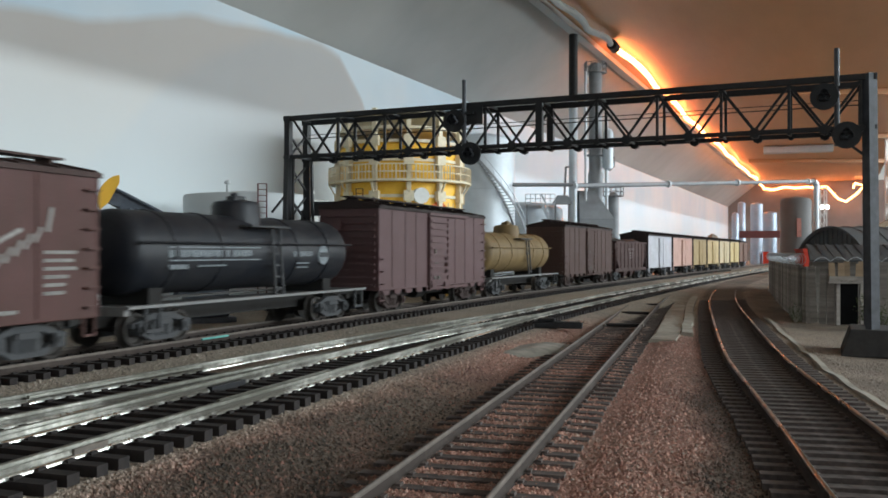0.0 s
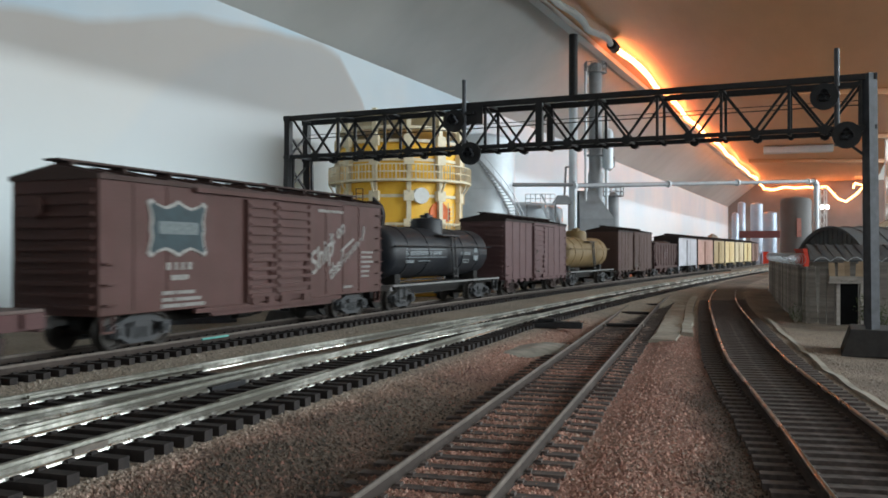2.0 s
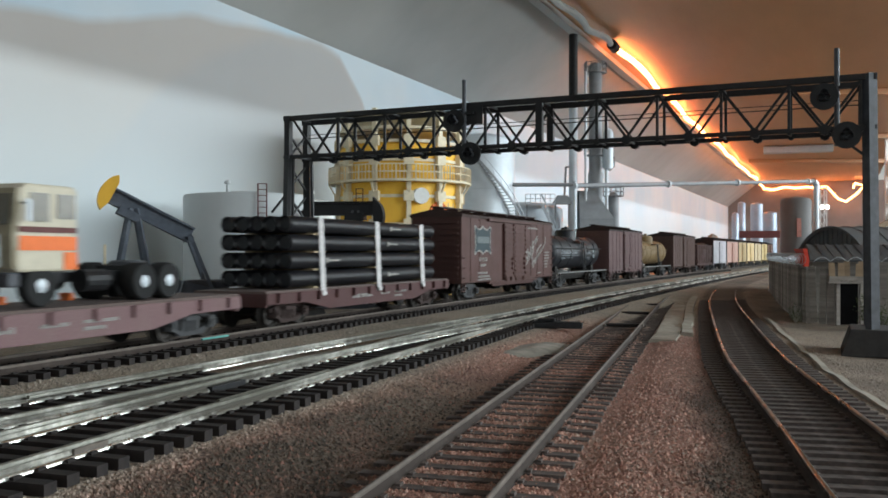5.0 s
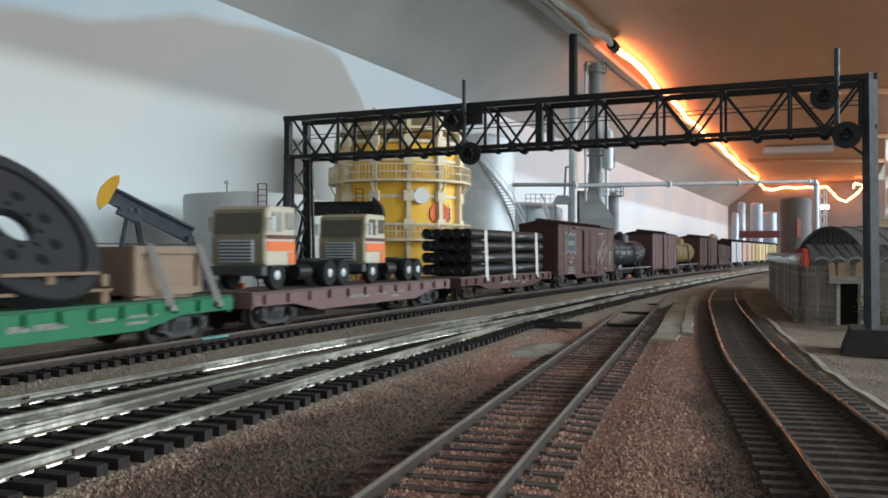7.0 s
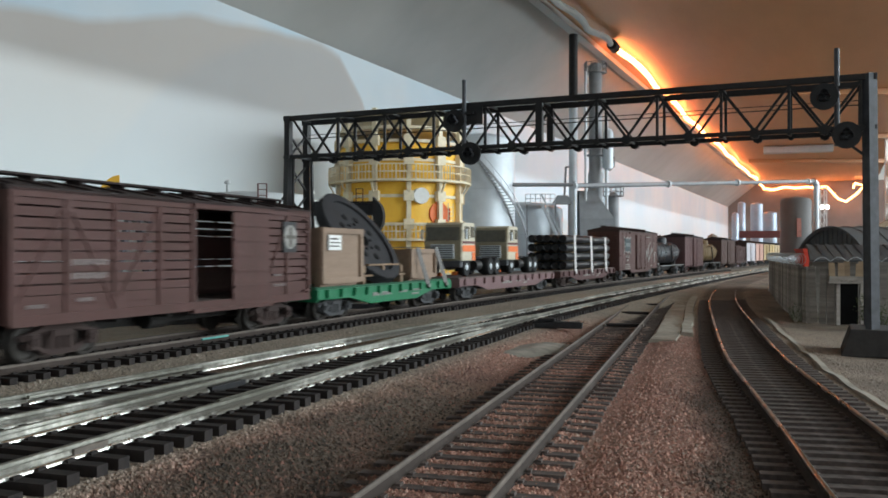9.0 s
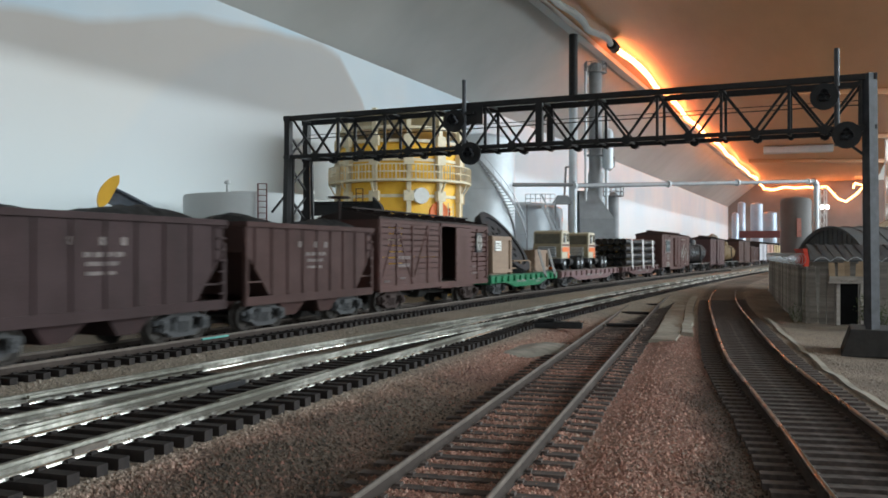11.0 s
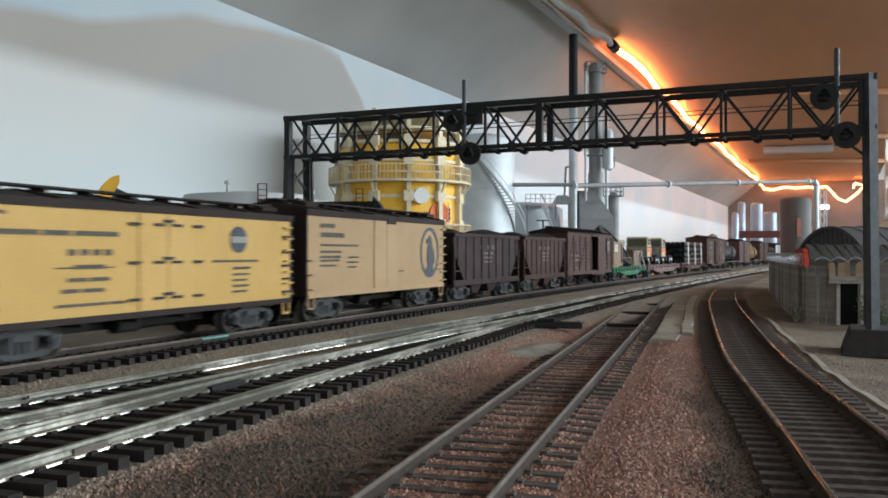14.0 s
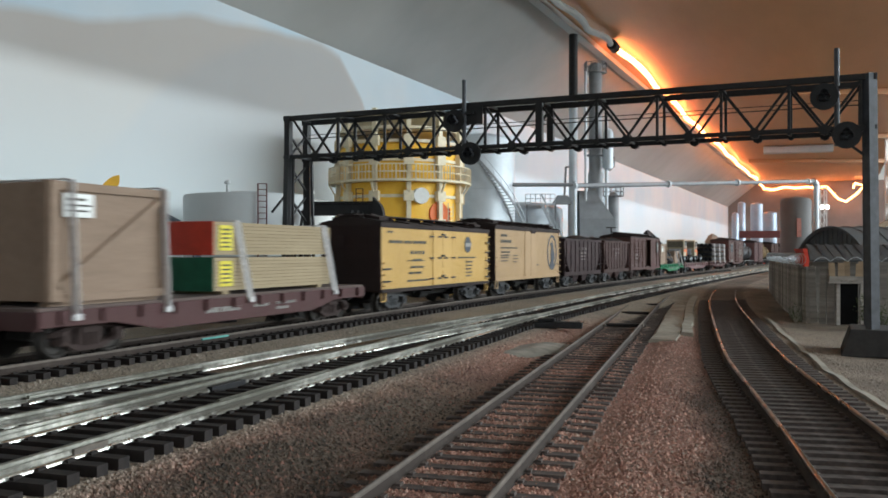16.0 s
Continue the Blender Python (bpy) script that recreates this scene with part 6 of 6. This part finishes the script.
def build_fence():
    f = thing("fence", "weathered grey plank fence topped with coiled wire", "fence")
    plank_run(f, (272, 738), (190, 480), 0, 29, PLANK, 6.0, 2)
    plank_run(f, (190, 480), (182, 448), 0, 28.5, PLANK, 5.0, 3)
    plank_run(f, (181.5, 446), (180, 436), 0, 28, PLANK, 3.4, 4)
    for p, q in (((272, 738), (190, 480)), ((190, 480), (182, 448))):
        d = (Vector(q) - Vector(p)).normalized()
        part("fence_rail", Form().bar((p[0] + 2, p[1], 22), (q[0] + 2, q[1], 22), 1.4), PLANK, f)
        part("fence_rail", Form().bar((p[0] + 2, p[1], 8), (q[0] + 2, q[1], 8), 1.4), PLANK, f)
        coil = []
        L = (Vector(q) - Vector(p)).length
        n = int(L * 2.4)
        for i in range(n):
            s = L * i / n
            a = s * 0.62
            coil.append((p[0] + d.x * s + 2.6 * math.cos(a) * d.y, p[1] + d.y * s - 2.6 * math.cos(a) * d.x, 31.5 + 3.0 * math.sin(a)))
        part("wire_coil", Form().sweep([(0.2, 0), (0, 0.2), (-0.2, 0), (0, -0.2)], coil), SILVER, f, "coiled silver wire")


def build_shed():
    s = thing("shed", "small plank shed with a dark doorway and ribbed roof", "shed")
    plank_run(s, (180, 434), (189.5, 428), 0, 28, PLANK, 3.6, 6)
    plank_run(s, (200.5, 424), (208, 421), 0, 30, PLANK_TAN, 2.6, 7)
    plank_run(s, (187, 427.6), (206, 421.2), 22.5, 30.5, PLANK_TAN, 3.0, 8)
    plank_run(s, (208, 420.5), (240, 410), 0, 30, PLANK, 4.0, 9)
    part("door_frame", Form().bar((190, 426.2, 0), (190, 426.2, 22), 1.8).bar((200, 423, 0), (200, 423, 22), 1.8).bar((186, 426.2, 22.4), (206, 419.8, 22.4), 2.2).bar((185, 425, 20.6), (205, 418.6, 20.6), 2.6, 1.0), PLANK, s, "dark lintel and door posts")
    # near-black slab fills the opening, in place of the unlit inside
    part("doorway", Form().bar((190.5, 429.4, 11), (199.8, 426.4, 11), 2, 22), plain("doorway_shade", (0.008, 0.008, 0.009), 0.95), s, "dark doorway")
    part("side_wall", Form().block(196, 270, 470, 474, 0, 30).bar((182, 437, 14), (197, 472, 14), 1.5, 28), PLANK, s)
    n = 16
    d = Vector((0.96, -0.28, 0))
    for i in range(n):
        a = Vector((184, 452, 0)) + d * (4.6 * i)
        part("roof_rib", Form().bar((a.x, a.y - 16, 31.0), (a.x + 6, a.y + 10, 38.9), 1.4, 1.2), DARK_STEEL if i % 2 else ROOF_GREY, s)
    f = Form()
    e0, e1 = Vector((181, 436, 30.4)), Vector((181, 436, 30.4)) + d * 78
    r0, r1 = Vector((190, 462, 38.0)), Vector((190, 462, 38.0)) + d * 78
    b0, b1 = Vector((203, 490, 30)), Vector((203, 490, 30)) + d * 78
    f.add([e0, e1, r1, r0, b0, b1, e0 + Vector((0, 0, 1)), e1 + Vector((0, 0, 1)), r1 + Vector((0, 0, 1)), r0 + Vector((0, 0, 1)), b0 + Vector((0, 0, 1)), b1 + Vector((0, 0, 1))],
          [(0, 1, 2, 3), (3, 2, 5, 4), (6, 9, 8, 7), (9, 10, 11, 8), (0, 6, 7, 1), (4, 5, 11, 10), (0, 3, 9, 6), (3, 4, 10, 9), (1, 7, 8, 2), (2, 8, 11, 5)])
    part("roof", f, ROOF_GREY, s, "dark grey ribbed roof")
    wire = []
    for i in range(90):
        k = i / 89
        wire.append((181 + 50 * k, 432 - 16 * k, 30.5 + 2.2 * abs(math.sin(k * 22))))
    part("wire", Form().sweep([(0.16, 0), (0, 0.16), (-0.16, 0), (0, -0.16)], wire), SILVER, s)


def build_quonset():
    q = thing("quonset_hut", "dark corrugated arched hut behind the fence", "hut", spot(316, 724, 0, -78))
    R, L = 55.0, 170.0
    f = Form()
    n = 28
    outer = [(R * math.cos(math.pi * i / n), 56 * math.sin(math.pi * i / n)) for i in range(n + 1)]
    inner = [(x * 0.97, z * 0.97) for x, z in outer]
    f.extrude(outer + inner[::-1], 0, L)
    part("shell", f, ROOF_GREY, q, smooth=True)
    ribs = Form()
    for k in range(13):
        y = L * k / 12
        for (x0, z0), (x1, z1) in zip(outer, outer[1:]):
            ribs.bar((x0 * 1.004, y, z0 * 1.004), (x1 * 1.004, y, z1 * 1.004), 1.2, 0.8)
    part("roof_rib", ribs, ROOF_GREY, q)
    part("end_wall", Form().extrude([(x, z) for x, z in inner], 3, 5), ROOF_GREY, q, "grey end wall with upright ribs")
    upright = Form()
    for k in range(-8, 9):
        x = k * 6.0
        upright.box(x, 2.6, 27 * math.sqrt(1 - (x / 54) ** 2), 1.4, 1.2, 54 * math.sqrt(1 - (x / 54) ** 2))
    part("wall_rib", upright, ROOF_GREY, q)
    r = thing("red_container", "small red container beside the arched hut", "container", spot(249, 600, 0, -5))
    part("box", Form().block(-7, 7.5, -8, 10, 0, 36), RED, r, bevel=0.6)
    part("lid", Form().block(-7.5, 8, -8.5, 10.5, 36, 37.5), RED, r)


def shrub(x, y, z, size, seed):
    rnd = random.Random(seed)
    s = thing("shrub", "small dusty green shrub by the shed", "shrub", spot(x, y, z), group="shrubs")
    stems, leaves = Form(), Form()
    for i in range(14):
        a, r = rnd.random() * 6.3, rnd.random() * size * 0.5
        top = Vector((r * math.cos(a), r * math.sin(a), size * rnd.uniform(0.4, 1.3)))
        stems.bar((0, 0, 0), top, 0.3)
        for k in range(26):
            p = top * rnd.uniform(0.35, 1.05) + Vector((rnd.gauss(0, 1), rnd.gauss(0, 1), rnd.gauss(0, 1))) * size * 0.10
            t = Euler((rnd.random() * 6, rnd.random() * 6, rnd.random() * 6)).to_matrix()
            leaves.add([p + t @ Vector(v) * size * 0.055 for v in ((-1, 0, 0), (0, -0.5, 0.1), (1.2, 0, 0), (0, 0.5, 0.1))], [(0, 1, 2, 3)])
    part("stems", stems, PLANK, s)
    part("leaves", leaves, LEAF, s)


# silver with the bluish daylight on it mixed into the colour
FAR_SILVER = plain("daylit_silver", (0.33, 0.39, 0.47), 0.32, 0.35, vary=0.12, scale=30)


def far_things():
    """What stands at the far end: tanks, a bridge, a tower, cartons."""
    t = thing("storage_tank", "large dull grey tank at the far end", "storage tank", spot(503, 1262))
    part("shell", Form().turned([(21, 0), (21, 108), (18, 112), (2, 115)], 40), plain("dull_grey_tank", (0.115, 0.108, 0.104), 0.6, vary=0.1, scale=40), t, smooth=True)
    part("door", Form().box(-4, -21.2, 70, 6, 1.2, 26), plain("faded_red_door", (0.33, 0.13, 0.10), 0.7), t, "faded red panel")
    for x, y, H, R in ((708, 2100, 150, 9), (850, 2400, 165, 16), (960, 2600, 150, 20), (660, 2000, 120, 8)):
        k = thing("storage_tank", "slim silver tank among others at the far end", "storage tank", spot(x, y), group="slim silver tanks")
        part("shell", Form().turned([(R, 0), (R, H), (R * 0.7, H + 4), (1, H + 6)], 28), FAR_SILVER, k, smooth=True)
        part("seam", Form().turned([(R - 0.2, H * 0.5), (R + 0.5, H * 0.5), (R + 0.5, H * 0.5 + 1.2), (R - 0.2, H * 0.5 + 1.2)], 28), SILVER, k)
    w = thing("lattice_tower", "pale lattice mast with two small white lamps", "mast", spot(600, 1400))
    f = Form()
    for i, j in ((-5, -5), (5, -5), (5, 5), (-5, 5)):
        f.bar((i, j, 0), (i, j, 140), 1.2)
    for k in range(9):
        for a, b in (((-5, -5), (5, -5)), ((5, -5), (5, 5)), ((5, 5), (-5, 5)), ((-5, 5), (-5, -5))):
            f.bar((*a, 15 * k), (*b, 15 * k + 15), 0.7)
    part("lattice", f, PALE_GREY, w)
    for dx in (-3, 5):
        part("lamp", Form().turned([(1, -3), (2.8, -2), (3.2, 2), (1, 4)], 12, dx, -7, 106), glowing("lamp_white", (1.0, 0.96, 0.9), 6.0), w, "small white lamp", smooth=True)
    b = thing("girder_bridge", "rust-brown girder bridge at the far end", "bridge")
    part("girder", Form().bar((660, 2010, 76), (800, 1980, 76), 3, 16), MAROON_STEEL, b)
    part("girder", Form().bar((664, 2032, 76), (804, 2002, 76), 3, 16), MAROON_STEEL, b)
    part("deck", Form().bar((662, 2021, 69), (802, 1991, 69), 24, 1.5), MAROON_STEEL, b)
    for x, y in ((662, 2020), (798, 1992)):
        part("pier", Form().box(x, y, 34, 9, 12, 68), PLANK, b)
    m = thing("rock", "rough tan stone block by the far track", "rock", spot(560, 1840))
    rock = Form().turned([(14, 0), (17, 20), (13, 40), (16, 58), (9, 70), (2, 74)], 9)
    rock.v = [(x + 4 * noise.noise((x * 0.1, y * 0.1, z * 0.1)), y + 4 * noise.noise((x * 0.1, y * 0.1, z * 0.1 + 9)), z) for x, y, z in rock.v]
    part("stone", rock, plain("tan_stone", (0.26, 0.21, 0.16), 0.9, vary=0.4, scale=120), m)
    for x, y, w_, h_, mat, word in ((868, 2380, 14, 34, RED, "red"), (640, 1640, 26, 14, REEFER_YELLOW, "yellow"), (672, 1690, 24, 13, REEFER_YELLOW, "yellow")):
        k = thing("carton", f"small {word} box on the far ground", "box", spot(x, y, 2, -25))
        part("box", Form().block(-w_ / 2, w_ / 2, -6, 6, 0, h_), mat, k, bevel=0.5)
        part("lid", Form().block(-w_ / 2 - 0.4, w_ / 2 + 0.4, -6.4, 6.4, h_, h_ + 1.2), mat, k)
    for x, y, z0, z1, lean in ((700, 1360, 0, 92, 0.0), (735, 1370, 0, 108, 0.0)):
        k = thing("chimney", "dark plank chimney behind the arched hut", "chimney", spot(x, y))
        part("stack", Form().add([(-8, -6, z0), (8, -6, z0), (8, 6, z0), (-8, 6, z0), (-8, -6, z1 - 14), (8, -6, z1), (8, 6, z1), (-8, 6, z1 - 14)],
                                 [(0, 1, 5, 4), (1, 2, 6, 5), (2, 3, 7, 6), (3, 0, 4, 7), (4, 5, 6, 7), (3, 2, 1, 0)]), DARK_STEEL, k)
        part("rim", Form().box(0, 0, z1 - 18, 19, 14, 2), DARK_STEEL, k)
    k = thing("conveyor", "tan sloping conveyor above the arched hut", "conveyor")
    part("boom", Form().bar((585, 1240, 60), (640, 1240, 84), 8, 7), PLANK_TAN, k)
    part("leg", Form().bar((630, 1240, 0), (630, 1240, 80), 4), PLANK_TAN, k)
    part("leg", Form().bar((592, 1240, 0), (592, 1240, 62), 4), PLANK_TAN, k)
    # shelving across the aisle, seen past the end of the deck above
    s = thing("display_shelf", "pale shelf with bright and teal boxes across the aisle", "shelf", spot(1060, 2080))
    part("back", Form().block(-4, 200, 30, 36, -40, 330), WHITE, s)
    for z, m in ((40, RED), (98, plain("teal_box", (0.05, 0.22, 0.22), 0.5)), (160, WHITE), (225, WHITE)):
        part("board", Form().block(-4, 200, -6, 30, z - 10, z - 6), WHITE, s)
        part("box", Form().block(4, 120, 0, 26, z - 6, z + 30), m, s)


build_fence()
build_shed()
build_quonset()
shrub(192, 398, 0.5, 12, 1)
shrub(199, 402, 0.5, 10, 2)
shrub(172, 432, 0.5, 7, 3)
shrub(188, 440, 0.5, 6, 4)
far_things()


# ---- tracks: rails, ties, joiners ----
HEAD_HALF = [(0.40, -0.75), (0.52, -0.62), (0.52, -0.32), (0.46, -0.12), (0.32, -0.03), (0.12, 0.0)]
BASE_HALF = [(1.0, -2.1), (0.98, -1.98), (0.70, -1.82), (0.50, -1.60), (0.37, -1.30), (0.29, -1.0), (0.26, -0.7)]
HEAD_SECTION = HEAD_HALF + [(-a, b) for a, b in reversed(HEAD_HALF)]
BASE_SECTION = BASE_HALF + [(-a, b) for a, b in reversed(BASE_HALF)]


def one_tie(material, name, length=30.0):
    f = Form().box(0, 0, -3.0, 2.3, length, 1.8)
    for y in (-8.25, 8.25):
        for k in (-1, 1):
            f.box(0, y + k * 1.35, -1.95, 1.5, 0.7, 0.5)
    return f.mesh(name, material)


def track(line, y0, y1, tie_material, label, spacing=5.0, near=420, skip=None, metal=RAIL, base=RAIL_BASE, narrow=1.0):
    t = thing("railway_track", label, "railway track", kind="structure")
    for side in (-8.25, 8.25):
        pts = [(x, y, line.top) for x, y, h in line.walked(y0, y1, 9.0)]
        rail = part("rail", Form().sweep([(side + a * narrow, b) for a, b in HEAD_SECTION], pts), metal, t, smooth=True)
        if base is RAIL_BASE:
            foot = [(1.0, -2.1), (0.98, -1.9), (0.88, -1.68), (0.70, -1.52), (0.45, -1.44)]
            part("rail_foot", Form().sweep([(side + a * narrow, b) for a, b in foot + [(-a, b) for a, b in reversed(foot)]], pts), RAIL_FOOT, rail, smooth=True)
        part("rail_base", Form().sweep([(side + a * narrow, b) for a, b in BASE_SECTION], pts), base, rail, smooth=True)
    mesh = one_tie(tie_material, "tie")
    rnd = random.Random(int(y1 + line.top))
    rest = Form()
    made = 0
    for x, y, heading in line.walked(y0, y1, spacing):
        if y > 1500 or (skip and skip(x, y)):
            continue
        a = math.degrees(heading) + rnd.uniform(-1.2, 1.2)
        if y < near and made < 290 and y > 60:
            part("tie", mesh, None, t, at=spot(x + rnd.uniform(-0.3, 0.3), y, line.top + rnd.uniform(-0.08, 0.08), a))
            made += 1
        else:
            rest.box(x, y, line.top - 3.0, 2.5, 30, 1.8, Matrix.Rotation(radians(a), 3, "Z"))
    if rest.v:
        tagged(part("ties_beyond", rest, tie_material, t), kind="stuff")
    return t


def joiners(line, places):
    for y, side in places:
        x, s = line.x(y), line.slope(y)
        j = tagged(part("rail_joiner", Form().box(0, 0, -1.3, 7, 2.4, 1.2), RAIL_DULL, at=spot(x + side * 8.25, y, line.top, math.degrees(math.atan2(1, s)))), "short silver rail joiner", "rail joiner")


track(TRAIN_LINE, -60, 3300, TIE, "main track with dark ties on grey ballast, train running on it", near=700, metal=RAIL_DULL, base=RUST_BASE)
track(NEAR_LINE, 40, 3300, TIE, "second main track with bright rails and dark ties", near=600)
track(SPLIT_LINE, 60, 398, TIE, "diverging track of a turnout with dark ties", skip=lambda x, y: y > 215)
track(SIDING, 60, 800, TIE_OLD, "siding with weathered ties sunk in red ballast", spacing=6.6, metal=RAIL_DULL, base=RUST_BASE, narrow=0.62)
track(YARD_LINE, 40, 3300, TIE_OLD, "curving yard track with weathered closely laid ties", spacing=5.4, metal=RAIL_YARD, base=RUST_BASE, narrow=0.85)


def turnout_parts():
    """Guard rails, frog and switch machine of the turnout, and planks of a crossing."""
    g = thing("turnout_frog", "black plastic turnout frog between the rails", "turnout frog")
    x, y = NEAR_LINE.x(190) - 8.5, 190
    part("frog", Form().box(x, y, 6.4, 3.2, 12, 1.2, Matrix.Rotation(-0.38, 3, "Z")), BLACK_STEEL, g)
    for line, side, y0 in ((NEAR_LINE, 6.4, 165), (SPLIT_LINE, -6.4, 165)):
        pts = [(px, py, 7.9) for px, py, h in line.walked(y0, y0 + 46, 5)]
        part("guard_rail", Form().sweep([(side + a * 0.8, b) for a, b in HEAD_SECTION], pts), RAIL, g)
    m = thing("switch_machine", "long black switch machine beside the track", "switch machine", spot(46.4, 360, 4.2, -12))
    part("case", Form().block(-10, 10, -3, 3, 0, 2.6), BLACK_STEEL, m, bevel=0.4)
    part("motor", Form().block(-8, -1, -2.2, 2.2, 2.6, 4.0), BLACK_STEEL, m, bevel=0.4)
    for y, w in ((392, 5), (470, 5), (545, 6)):
        k = thing("crossing_plank", "dark timber laid across the siding rails", "timber", spot(SIDING.x(y), y, 2.2, math.degrees(math.atan2(1, SIDING.slope(y)))), group="siding timbers")
        part("timber", Form().block(-w / 2, w / 2, -7.4, 7.4, 0, 1.2), TIE, k)
    p = thing("plaster_patch", "spilled pale plaster by the siding", "plaster", spot(29, 296, 2.4, 60))
    f = Form()
    rnd = random.Random(11)
    ring = [((30 + 6 * rnd.random()) * math.cos(a) * 0.9, (8 + 3 * rnd.random()) * math.sin(a)) for a in [2 * math.pi * i / 18 for i in range(18)]]
    f.add([(0, 0, 1.1)] + [(x_ * 0.6, y_ * 0.6, 0.9) for x_, y_ in ring] + [(x_, y_, -0.6) for x_, y_ in ring],
          [(0, 1 + i, 1 + (i + 1) % 18) for i in range(18)] + [(1 + i, 19 + i, 19 + (i + 1) % 18, 1 + (i + 1) % 18) for i in range(18)])
    part("patch", f, plain("pale_plaster", (0.27, 0.245, 0.205), 0.9, vary=0.35, scale=160), p, smooth=True)


turnout_parts()


def plaster_strips():
    """Pale cast edges of the road bed beside the siding and the yard track."""
    pale = plain("pale_cast_plaster", (0.33, 0.295, 0.24), 0.9, vary=0.3, scale=120)
    for line, side, y0, y1, w, z in ((SIDING, 20, 335, 560, 13, 2.2), (YARD_LINE, -20, 350, 640, 6, 2.6), (YARD_LINE, 19, 190, 470, 3, 1.2)):
        pts = [(x + 0.9 * noise.noise((x * 0.04, y * 0.04, 5)), y, z + 0.7 * noise.noise((x * 0.06, y * 0.06, 1))) for x, y, h in line.walked(y0, y1, 5)]
        t = thing("plaster_edging", "pale cast plaster edging along the track bed", "edging", group="plaster edgings")
        part("edging", Form().sweep([(side - w / 2, -3), (side + w / 2, -3), (side + w / 2 * 0.8, 0.1), (side - w / 2 * 0.6, 0.4)], pts), pale, t, smooth=True)


plaster_strips()
mark = thing("paint_mark", "turquoise chip of plastic lying along the main track", "plastic chip", spot(TRAIN_LINE.x(288) + 9.6, 288, 7.0, math.degrees(math.atan2(1, TRAIN_LINE.slope(288)))))
part("chip", Form().block(-7, 7, -0.4, 0.4, 0, 0.6), plain("turquoise_plastic", (0.10, 0.33, 0.30), 0.6), mark, bevel=0.15)
joiners(SIDING, ((392, -1), (392, 1)))
joiners(NEAR_LINE, ((128, 1), (300, -1)))


def motions():
    times = [0.5 * k for k in range(33)]
    for ob, s, half in MOVERS:
        walk(ob, [(t, car_pose(s + travelled(t), half)) for t in times])
    for ob, s, half, place in LOADS:
        walk(ob, [(t, car_pose(s + travelled(t), half) @ place) for t in times])


motions()
